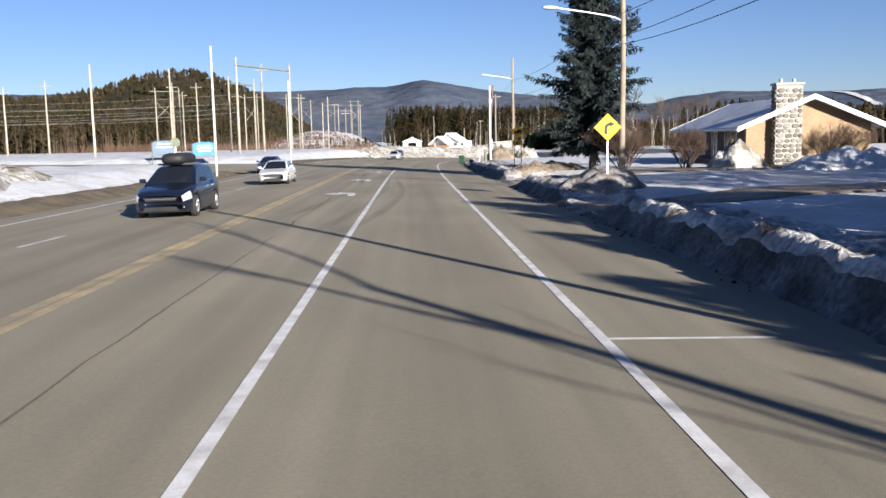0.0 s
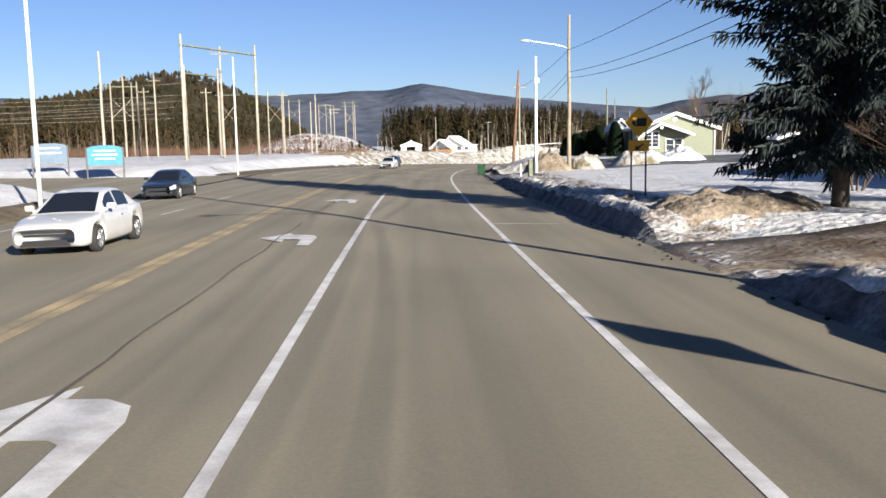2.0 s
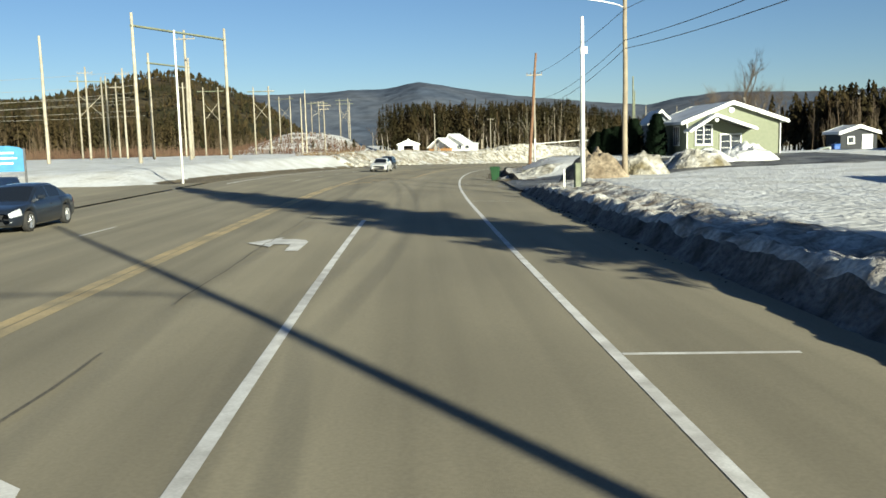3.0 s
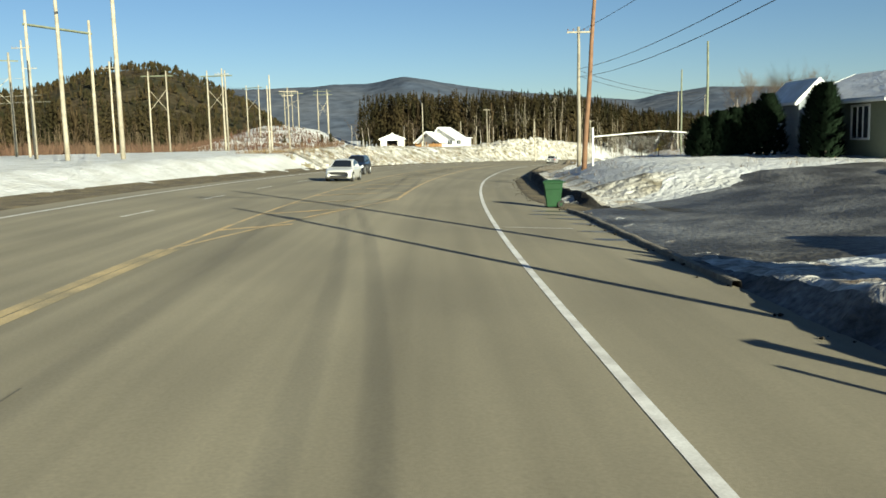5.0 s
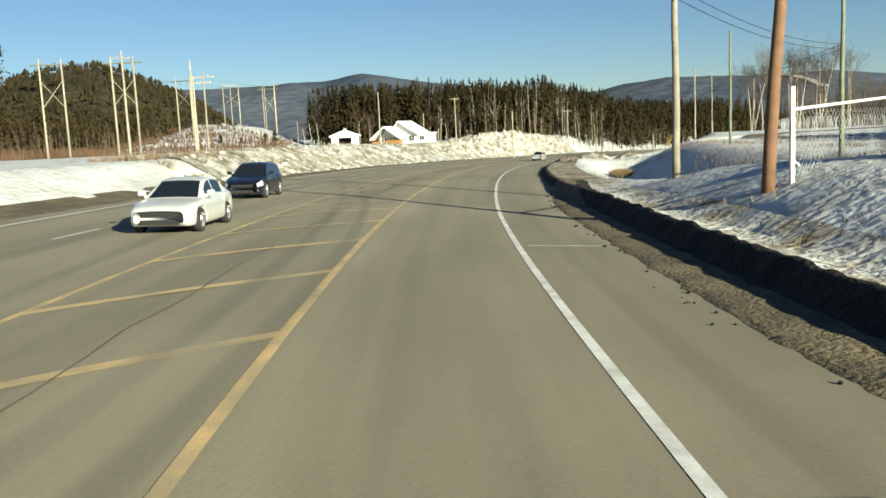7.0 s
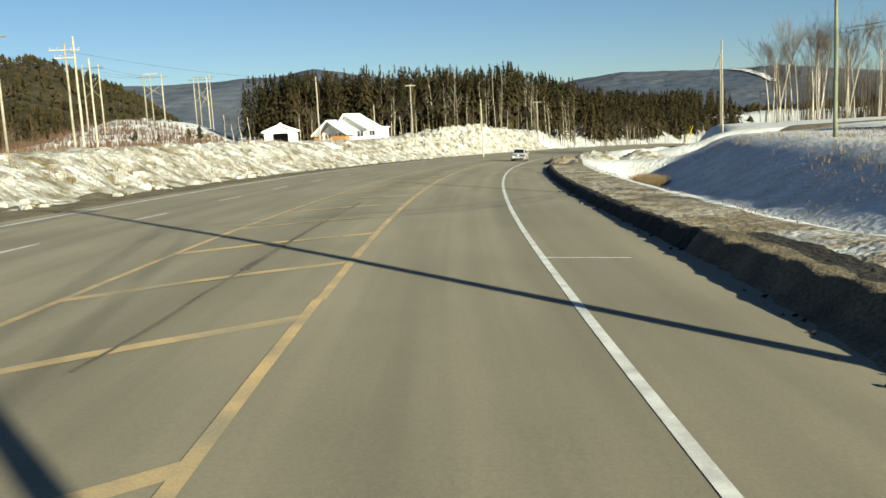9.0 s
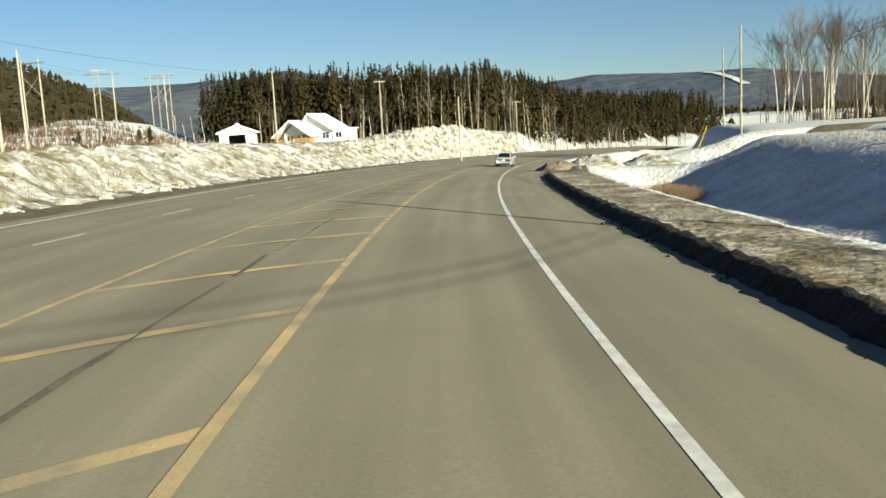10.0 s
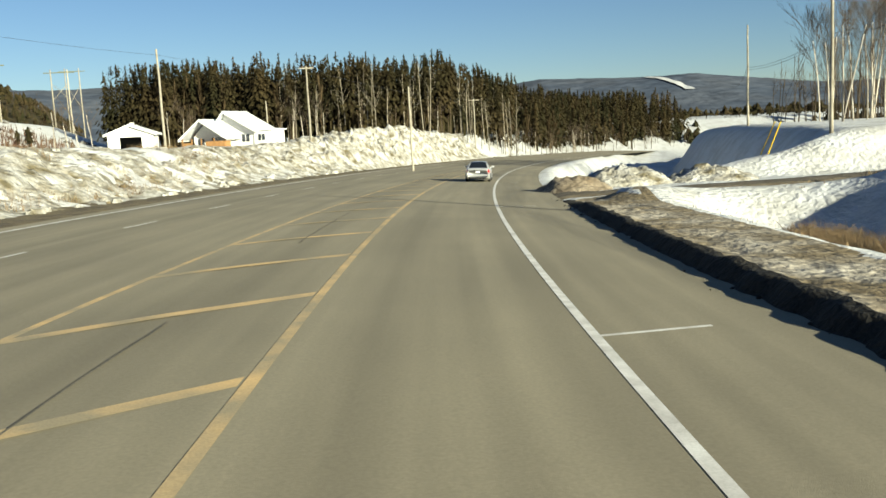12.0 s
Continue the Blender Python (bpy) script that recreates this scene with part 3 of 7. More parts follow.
# a cleared ski run, white with snow, laid on the mountain's own sheet
def on_mountain(az, u):
    i, j = (az + 62) / 128 * 259, u * 25
    i0, j0 = int(i), int(j)
    corner = lambda a, b: Vector(mount_geo.v[a * 26 + b])
    low = corner(i0, j0).lerp(corner(i0, j0 + 1), j - j0)
    high = corner(i0 + 1, j0).lerp(corner(i0 + 1, j0 + 1), j - j0)
    return low.lerp(high, i - i0)


run_geo = grid_geo(list(np.linspace(0, 1, 40)), list(np.linspace(0, 1, 9)), lambda u, w: tuple(on_mountain(24.25 + 2.3 * u + (0.5 + 0.15 * noise.noise(Vector((u * 5, 1, 1)))) * w, 0.60 - 0.25 * u + 0.01 * noise.noise(Vector((u * 6, w * 3, 1)))) + Vector((-1, -3, 3.5))))
tagged(part("ski_run", run_geo, M_SNOW, smooth=True), "white snow-covered run cleared through the mountain woods", "ski run", kind="structure")
HILL = [(-75, 3.0), (-45, 3.2), (-30, 3.2), (-24, 3.1), (-21, 3.6), (-18.6, 4.4), (-16.5, 4.7), (-15, 4.75), (-13.5, 4.25), (-11.5, 3.4), (-9.8, 2.5), (-8, 1.1), (-6.8, 0.0)]


def hill_point(az, u):
    r = 620 + 780 * u
    top = math.tan(radians(by_azimuth(HILL, az))) * 1220 - 6
    a = radians(az)
    t = min(u / 0.77, 1.0)
    k = t * t * (3 - 2 * t)
    return Vector((r * math.sin(a), r * math.cos(a), -3 + max(top, 0) * k))


hill_geo = grid_geo(list(np.linspace(-75, -6.8, 120)), list(np.linspace(0, 1, 16)), lambda az, u: hill_point(az, u))
tagged(part("hill", hill_geo, M_HILL, smooth=True), "wooded hill with bare patches near its crest", "hill", kind="structure")


# ---------------------------------------------------------------- woods
def conifer_into(v, f, x, y, z, h, r, rng, tiers=6, n=7, base=None):
    """One dark conifer: a thin trunk and ragged, drooping tiers, each a little off its axis."""
    o = len(v)
    for k in range(3):
        a = 2 * math.pi * k / 3
        v.append((x + 0.16 * math.cos(a), y + 0.16 * math.sin(a), z - 0.4))
    v.append((x, y, z + h * 0.8))
    f += [(o, o + 1, o + 3), (o + 1, o + 2, o + 3), (o + 2, o, o + 3)]
    base = rng.uniform(0.12, 0.40) if base is None else base
    full = rng.uniform(0.55, 1.0)
    for i in range(tiers):
        t = i / tiers
        zb = z + h * (base + (1 - base) * t * 0.93)
        zt = z + h * min(1.0, base + (1 - base) * (t * 0.93 + 1.7 / tiers))
        rr = r * (1 - t) ** full * rng.uniform(0.7, 1.25) + 0.15
        cx, cy = x + rng.uniform(-0.25, 0.25) * rr, y + rng.uniform(-0.25, 0.25) * rr
        o = len(v)
        v.append((x + rng.uniform(-0.1, 0.1), y + rng.uniform(-0.1, 0.1), zt))
        turn = rng.uniform(0, 6.28)
        for k in range(2 * n):
            a = turn + math.pi * k / n
            q = rr * (rng.uniform(0.75, 1.25) if k % 2 == 0 else rng.uniform(0.4, 0.65))
            v.append((cx + q * math.cos(a), cy + q * math.sin(a), zb + (rng.uniform(-0.45, 0.25) if k % 2 == 0 else 0.4) * r * 0.5))
        f += [(o, o + 1 + k, o + 1 + (k + 1) % (2 * n)) for k in range(2 * n)]


def tufted_into(v, f, x, y, z, h, r, rng):
    """A near conifer: a bare lower trunk and many small hanging tufts that leave gaps."""
    o = len(v)
    v.extend([(x - 0.16, y, z - 0.4), (x + 0.16, y, z - 0.4), (x, y + 0.16, z - 0.4), (x, y, z + h * 0.9)])
    f.extend([(o, o + 1, o + 3), (o + 1, o + 2, o + 3), (o + 2, o, o + 3)])
    base, full = rng.uniform(0.10, 0.45), rng.uniform(0.5, 1.0)
    lean = rng.uniform(-0.02, 0.02) * h
    for k in range(150):
        t = rng.random() ** 1.1
        a = rng.uniform(0, 6.28)
        bough = 0.75 + 0.35 * math.sin(t * 26.0 + 2.0 * math.sin(a * 2.0 + h))
        q = (r * (1 - t) ** full * bough + 0.10) * rng.uniform(0.35, 1.1)
        zz = z + h * (base + (1 - base) * t) - 0.25 * q
        size = (0.34 + 0.62 * (1 - t)) * rng.uniform(0.7, 1.3)
        ca, sa = math.cos(a), math.sin(a)
        w, drop, rise = size * 0.42, size * rng.uniform(0.45, 1.1), size * rng.uniform(0.1, 0.4)
        cx, cy = x + lean * t + ca * q, y + sa * q
        o = len(v)
        v.extend([(cx - ca * size * 0.45, cy - sa * size * 0.45, zz + rise), (cx - sa * w, cy + ca * w, zz - drop * 0.4), (cx + ca * size * 0.45, cy + sa * size * 0.45, zz - drop), (cx + sa * w, cy - ca * w, zz - drop * 0.4)])
        f.append((o, o + 1, o + 2, o + 3))
    o = len(v)
    v.extend([(x + lean - 0.22, y, z + h * 0.88), (x + lean + 0.22, y, z + h * 0.88), (x + lean, y, z + h * 1.0), (x + lean, y - 0.22, z + h * 0.88), (x + lean, y + 0.22, z + h * 0.88)])
    f.extend([(o, o + 1, o + 2), (o + 3, o + 4, o + 2)])


def crown_into(v, f, x, y, z, h, r, rng):
    """A leafless crown seen from afar: a stem and a brush of thin upswept sprays."""
    o = len(v)
    v.extend([(x - 0.1, y, z), (x + 0.1, y, z), (x, y, z + h * 0.9)])
    f.append((o, o + 1, o + 2))
    for k in range(26):
        a, u = rng.uniform(0, 6.28), rng.random()
        lo = z + h * (0.25 + 0.55 * u)
        q = r * (1.05 - u) * rng.uniform(0.3, 1.0)
        hi = lo + h * rng.uniform(0.10, 0.24)
        w = 0.09 + 0.16 * rng.random()
        ca, sa = math.cos(a), math.sin(a)
        o = len(v)
        v.extend([(x, y, lo - 0.2 * h * rng.random()), (x + ca * q * 0.6 - sa * w, y + sa * q * 0.6 + ca * w, lo + 0.4 * (hi - lo)), (x + ca * q, y + sa * q, hi), (x + ca * q * 0.6 + sa * w, y + sa * q * 0.6 - ca * w, lo + 0.4 * (hi - lo))])
        f.append((o, o + 1, o + 2, o + 3))


def wood(name, label, spots, lo, hi, mat, seed, tiers=6, n=6, slim=0.17, leafless=0.0, scale=None, tufted=False):
    """Conifers, with a share of leafless crowns among them as an object of their own."""
    rng = random.Random(seed)
    g, bare = Geo(), Geo()
    xs, ys = np.array([p[0] for p in spots]), np.array([p[1] for p in spots])
    zs = [p[2] for p in spots] if len(spots[0]) > 2 else ground_z(xs, ys, False)
    for x, y, z in zip(xs, ys, zs):
        x, y, z = float(x), float(y), float(z)
        stand_height = 0.5 + 0.5 * noise.noise(Vector((x / 14, y / 14, seed)))
        h = lo + (hi - lo) * min(1.0, max(0.0, 0.55 * stand_height + 0.5 * rng.random()))
        if scale:
            h *= scale(x, y)
        if rng.random() < leafless:
            crown_into(bare.v, bare.f, x, y, z - 0.3, h * 0.92, h * 0.26, rng)
        elif tufted:
            tufted_into(g.v, g.f, x, y, z, h, h * slim * rng.uniform(0.7, 1.35), rng)
        else:
            conifer_into(g.v, g.f, x, y, z, h, h * slim * rng.uniform(0.7, 1.35), rng, tiers, n)
    if bare.v:
        tagged(part("bare_woods", bare, M_BROWN_CROWN), "brown leafless crowns mixed among " + label, "woods", kind="stuff")
    return tagged(part(name, g, mat), label, "woods", kind="stuff")


def behind(line, count, depth, seed, gap=0.0):
    """Spots scattered behind a front line of points, denser at the front."""
    rng = random.Random(seed)
    out = []
    for _ in range(count):
        k = rng.uniform(0, len(line) - 1.001)
        i = int(k)
        a, b = Vector((*line[i], 0)), Vector((*line[i + 1], 0))
        p = a.lerp(b, k - i)
        q = (b - a).normalized()
        back = depth * rng.random() ** 1.4 + gap
        out.append((p.x - q.y * back, p.y + q.x * back))
    return out


FRONT = [plan(*p) for p in ((-20, 338), (-8, 330), (10, 326), (28, 322), (44, 326), (58, 338), (74, 356), (92, 380), (112, 402), (135, 425), (160, 452))]


def wood_top(x, y):
    """The woods stand lower where the land falls away to the east."""
    return float(np.interp(x, [-25, 5, 30, 52, 70, 88, 110, 190], [1.0, 1.05, 1.0, 0.98, 0.90, 0.78, 0.72, 0.78]))


wood("conifer_woods", "dense dark conifer woods behind the white houses", behind(FRONT, 1900, 60, 5), 12.5, 20.5, M_CONIFER, 7, slim=0.20, leafless=0.16, scale=wood_top, tufted=True)
LEFT_FRONT = [plan(*p) for p in ((-150, 60), (-118, 150), (-92, 235), (-78, 320), (-76, 420))]
wood("conifer_woods", "dark mixed woods behind the power line", behind(LEFT_FRONT, 1200, 100, 9), 8, 19, M_CONIFER, 11, slim=0.20, leafless=0.35, tufted=True)


def stems(name, label, spots, lo, hi, seed, per=1, mat=None, thick=1.0, scale=None):
    """A thicket of bare stems with upswept twigs, too many to count."""
    rng = random.Random(seed)
    g = Geo()
    for (x, y), z in zip(spots, ground_z([p[0] for p in spots], [p[1] for p in spots], False)):
        for _ in range(per):
            p = Vector((x + rng.uniform(-1, 1), y + rng.uniform(-1, 1), float(z) - 0.2))
            h = rng.uniform(lo, hi) * (scale(x, y) if scale else 1.0)
            top = p + Vector((rng.uniform(-0.07, 0.07) * h, rng.uniform(-0.07, 0.07) * h, h))
            g.tube([p, p.lerp(top, 0.5) + Vector((rng.uniform(-0.2, 0.2), 0, 0)), top], [0.08 * thick, 0.06 * thick, 0.015], 3)
            for _ in range(8):
                u = rng.uniform(0.4, 0.97)
                q = p.lerp(top, u)
                a = rng.uniform(0, 6.28)
                r = (1.15 - u) * h * 0.17
                g.tube([q, q + Vector((math.cos(a) * r, math.sin(a) * r, r * rng.uniform(1.0, 2.2)))], [0.03, 0.01], 3)
    return tagged(part(name, g, mat or M_STEMS), label, "woods", kind="stuff")


stems("bare_woods", "brown leafless trees along the edge of the woods", behind(FRONT[1:], 200, 12, 23, -5.0), 4.0, 9.5, 24, scale=wood_top)
stems("bare_woods", "pale slender aspens standing before the dark woods", behind(FRONT[2:6], 44, 9, 27, -4.0), 10.0, 17.5, 28, mat=M_ASPEN, thick=1.25, scale=wood_top)
stems("bare_woods", "brown leafless trees below the wooded hill", behind(LEFT_FRONT[1:], 420, 22, 25, -10.0), 4.0, 10.0, 26)
_rng = random.Random(3)
hill_spots = []
for _ in range(6500):
    az, u = _rng.uniform(-60, -8), _rng.random() ** 0.7
    p = hill_point(az, u)
    hill_spots.append((p.x, p.y, p.z - 0.5))
wood("conifer_woods", "far conifers clothing the hillside", hill_spots, 5, 13, M_CONIFER, 13, tiers=3, n=4, slim=0.30, leafless=0.5)
# tree belts across the white fields of the far valley
_rng = random.Random(19)
belts = []
for az0, az1, r in ((19, 36, 560), (21, 40, 700), (24, 31, 830), (18, 27, 980), (27, 40, 1150), (18, 34, 1380), (20, 38, 1750), (16, 40, 2250)):
    for _ in range(int(abs(az1 - az0) * 7)):
        a, q = radians(_rng.uniform(az0, az1)), r * _rng.uniform(0.97, 1.03) * (1 + 0.004 * math.sin(r))
        belts.append((q * math.sin(a), q * math.cos(a)))
wood("conifer_woods", "dark tree belts between the far white fields", belts, 4.0, 9.0, M_CONIFER, 21, tiers=3, n=4, slim=0.5, leafless=0.3)


# ---------------------------------------------------------------- roadside snow
def bank_height(s):
    """Crest of the ploughed bank on the right, with gaps where drives come out."""
    h = np.interp(s, [-15, 10, 25, 27.5, 32.3, 35, 46, 48, 54, 56.5, 70, 95, 100.5, 118, 120.5, 124.5, 150, 164, 176, 226, 231, 240], [0.85, 0.8, 0.75, 0.06, 0.06, 0.62, 0.6, 0.05, 0.05, 0.75, 0.62, 0.6, 0.04, 0.04, 0.42, 0.42, 0.46, 0.42, 0.30, 0.30, 0.04, 0.02])
    return float(h)


def bank_lumps(s, d):
    return noise.noise(Vector((s * 0.9, d * 1.2, 1))) * 0.5 + noise.noise(Vector((s * 2.3, d * 2.6, 4))) * 0.4 + noise.noise(Vector((s * 5.5, d * 6, 8))) * 0.25


def bank_sheet(ss, us, width, profile):
    """A strip along the right edge: profile(s, u, road level, land level) gives its height."""
    g = Geo()
    pts = [(s, u, float(right_edge(s))) for s in ss for u in us]
    flat = [on_road(s, e - 0.12 + width * u) for s, u, e in pts]
    land = ground_z([p.x for p in flat], [p.y for p in flat], False)
    for (s, u, e), z in zip(pts, land):
        d = e - 0.12 + width * u
        side = 0.16 * noise.noise(Vector((s * 1.3, 3, 3))) + 0.08 * noise.noise(Vector((s * 4, 3, 9)))
        q = on_road(s, d + side * (1 - u))
        g.v.append((q.x, q.y, profile(s, u, float(road_z(s, e)), float(z), d)))
    n = len(us)
    g.f = [(i * n + j, (i + 1) * n + j, (i + 1) * n + j + 1, i * n + j + 1) for i in range(len(ss) - 1) for j in range(n - 1)]
    return g


def bank_profile(s, u, base, land, d):
    """A steep ploughed face, a broken crest, and a long back that runs out on the lawn."""
    h = bank_height(s)
    face = 0.26 + 0.05 * noise.noise(Vector((s * 0.6, 0, 7)))
    shape = min(u / face, 1.0)
    shape = shape * shape * (3 - 2 * shape)
    t = max(0.0, (u - face) / (1 - face))
    z = (base - 0.05) + (h + 0.05) * shape * (1 - t) + (land - base + 0.02) * t * t * (3 - 2 * t)
    return z + bank_lumps(s, d) * (0.14 + 0.42 * h) * math.sin(math.pi * min(1.0, u * 1.02)) ** 0.7


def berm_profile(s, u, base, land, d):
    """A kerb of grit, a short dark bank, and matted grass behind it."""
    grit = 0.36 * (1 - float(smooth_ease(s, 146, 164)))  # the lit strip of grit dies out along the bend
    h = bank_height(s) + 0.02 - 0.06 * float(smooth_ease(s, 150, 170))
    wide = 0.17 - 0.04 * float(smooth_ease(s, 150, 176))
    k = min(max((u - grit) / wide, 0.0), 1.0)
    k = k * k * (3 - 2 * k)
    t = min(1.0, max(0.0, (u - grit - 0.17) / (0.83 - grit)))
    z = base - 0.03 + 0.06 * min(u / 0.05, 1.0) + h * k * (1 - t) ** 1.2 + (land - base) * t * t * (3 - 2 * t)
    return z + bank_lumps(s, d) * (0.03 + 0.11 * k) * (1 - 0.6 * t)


us = [0, 0.03, 0.07, 0.12, 0.17, 0.22, 0.27, 0.33, 0.40, 0.48, 0.57, 0.67, 0.78, 0.9, 1.0]
near = list(np.arange(-14, 116.6, 0.26))
tagged(part("snowbank", bank_sheet(near, us[:5], 3.3, bank_profile), M_FACE, smooth=True), "gritty face of the ploughed snowbank along the road, its shade painted in", "snowbank", kind="structure")
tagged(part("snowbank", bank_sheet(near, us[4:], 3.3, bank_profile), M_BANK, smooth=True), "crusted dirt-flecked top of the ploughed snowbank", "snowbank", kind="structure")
us2 = [0, 0.03, 0.07, 0.11, 0.15, 0.18, 0.21, 0.24, 0.27, 0.30, 0.33, 0.36, 0.39, 0.42, 0.45, 0.48, 0.51, 0.54, 0.60, 0.68, 0.78, 0.9, 1.0]
mid, far_part = list(np.arange(116.3, 166.2, 0.26)), list(np.arange(166.0, 233, 0.26))
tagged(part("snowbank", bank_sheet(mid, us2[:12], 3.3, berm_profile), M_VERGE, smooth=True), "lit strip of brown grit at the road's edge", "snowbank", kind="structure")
tagged(part("snowbank", bank_sheet(mid, us2[11:18], 3.3, berm_profile), M_BERM, smooth=True), "low bank of grit and old snow, its shade painted dark", "snowbank", kind="structure")
tagged(part("snowbank", bank_sheet(mid, us2[17:], 3.3, berm_profile), M_CRUST, smooth=True), "crusted snow and stubble behind the low bank", "snowbank", kind="structure")
tagged(part("snowbank", bank_sheet(far_part, us2[:6], 3.3, berm_profile), M_BERM, smooth=True), "low bank of grit and dead grass, its shade painted dark", "snowbank", kind="structure")
tagged(part("snowbank", bank_sheet(far_part, us2[5:], 3.3, berm_profile), M_GRASS, smooth=True), "broad strip of matted brown dead grass behind the bank", "snowbank", kind="structure")


# the cut bank on the left of the bend: old ploughed snow, broken and flecked with earth
def left_bank(ss, us):
    g = Geo()
    flat = [on_road(s, float(left_edge(s)) - 2.2 - 11.0 * u) for s in ss for u in us]
    land = ground_z([p.x for p in flat], [p.y for p in flat], False)
    k = 0
    for s in ss:
        rise = float(np.interp(s, [150, 166, 182, 200, 220, 262, 290, 304, 322, 340, 362, 385], [0.0, 0.05, 0.15, 0.25, 0.25, 0.25, 0.6, 1.7, 2.7, 2.8, 1.6, 0.0]))
        for u in us:
            p = flat[k]
            m = math.sin(math.pi * u ** 0.75) ** 1.1
            r = noise.noise(Vector((p.x * 0.16, p.y * 0.16, 5))) * 0.45 + noise.noise(Vector((p.x * 0.5, p.y * 0.5, 2))) * 0.5 + noise.noise(Vector((p.x * 1.2, p.y * 1.2, 9))) * 0.38 + noise.noise(Vector((p.x * 2.6, p.y * 2.6, 4))) * 0.2
            g.v.append((p.x, p.y, float(land[k]) - 0.05 + m * (rise * (1 + 0.8 * r) + 0.46 * r * float(smooth_ease(s, 178, 206)) + 0.5 * r * min(rise, 0.6)) + 0.03))
            k += 1
    n = len(us)
    g.f = [(i * n + j, (i + 1) * n + j, (i + 1) * n + j + 1, i * n + j + 1) for i in range(len(ss) - 1) for j in range(n - 1)]
    return g


tagged(part("snowbank", left_bank(list(np.arange(177, 385, 0.5)), list(np.linspace(0, 1, 27))), M_PILE), "rough sunlit bank of old snow flecked with brown earth", "snowbank", kind="structure")


def verge_point(s, u):
    w = float(left_edge(s))
    d = w + 0.1 - 3.6 * u
    p = on_road(s, d)
    z = float(ground_z(p.x, p.y, False)[0])
    z = max(z, float(road_z(s, w)) - 0.02) + 0.04 + 0.09 * noise.noise(Vector((s * 0.8, d, 2))) * math.sin(math.pi * u) + (0.35 * math.sin(math.pi * u) ** 2 if s < 76 else 0.0)
    if u == 0:
        z = float(road_z(s, w)) - 0.03
    return (p.x, p.y, z)


for a, b in ((-14, 78), (108, 440)):
    tagged(part("verge", grid_geo(list(np.arange(a, b, 0.8)), [0, 0.1, 0.25, 0.4, 0.6, 0.8, 1.0], verge_point), M_VERGE, smooth=True), "brown gravel verge with dead grass and thin snow", "verge", kind="structure")


def drive(name, line, width, mat, label, lift=0.03):
    """A drive laid over the ground along a line of stations and offsets."""
    pts = [on_road(s, d) for s, d in line]
    dense = []
    for a, b in zip(pts, pts[1:]):
        n = max(2, int((b - a).length / 0.8))
        dense += [a.lerp(b, k / n) for k in range(n)]
    dense.append(pts[-1])
    g = Geo()
    rows = []
    for i, p in enumerate(dense):
        q = (dense[min(i + 1, len(dense) - 1)] - dense[max(i - 1, 0)]).normalized()
        wide = width * (1 + 0.10 * noise.noise(Vector((p.x * 0.5, p.y * 0.5, 3))))
        rows.append([(p.x + q.y * v * wide, p.y - q.x * v * wide) for v in (-0.5, -0.42, -0.15, 0.15, 0.42, 0.5)])
    flat = [c for r in rows for c in r]
    zs = ground_z([c[0] for c in flat], [c[1] for c in flat], False)
    sd_s, sd_d = road_frame([c[0] for c in flat], [c[1] for c in flat])
    verts = [(c[0], c[1], max(float(z), float(road_z(s, min(d, right_edge(s)))) - 0.02 if 0 < d < right_edge(s) + 1.2 else -99) + lift + 0.03 * noise.noise(Vector((c[0], c[1], 0)))) for c, z, s, d in zip(flat, zs, sd_s, sd_d)]
    verts = [(x, y, z - (0.22 if k % 6 in (0, 5) else 0.0) - (0.12 if k < 6 else 0.0)) for k, (x, y, z) in enumerate(verts)]
    faces = [(i * 6 + j, i * 6 + j + 1, (i + 1) * 6 + j + 1, (i + 1) * 6 + j) for i in range(len(rows) - 1) for j in range(5)]
    return tagged(part(name, g.add(verts, faces), mat, smooth=True), label, "driveway", kind="structure")


drive("driveway", [(109.3, 5.2), (109.3, 9), (112, 15), (116, 24), (119, 34)], 17.5, M_ICY, "dark icy driveway with patches of melted snow", 0.07)
drive("driveway", [(30.0, 5.25), (30, 9), (31, 15), (34, 26)], 4.6, M_SLUSH, "brown slushy driveway between snowbanks", 0.07)
drive("driveway", [(51.2, 5.25), (51.2, 9), (53, 16), (55, 28)], 5.2, M_SLUSH, "brown slushy driveway between snowbanks", 0.07)
drive("driveway", [(236.5, 5.2), (236.5, 8.5), (238, 13), (240.5, 19), (244.5, 25), (252, 34), (268, 50), (290, 64)], 4.2, M_GRAVEL, "dark gravel side drive climbing past the ditch", 0.10)


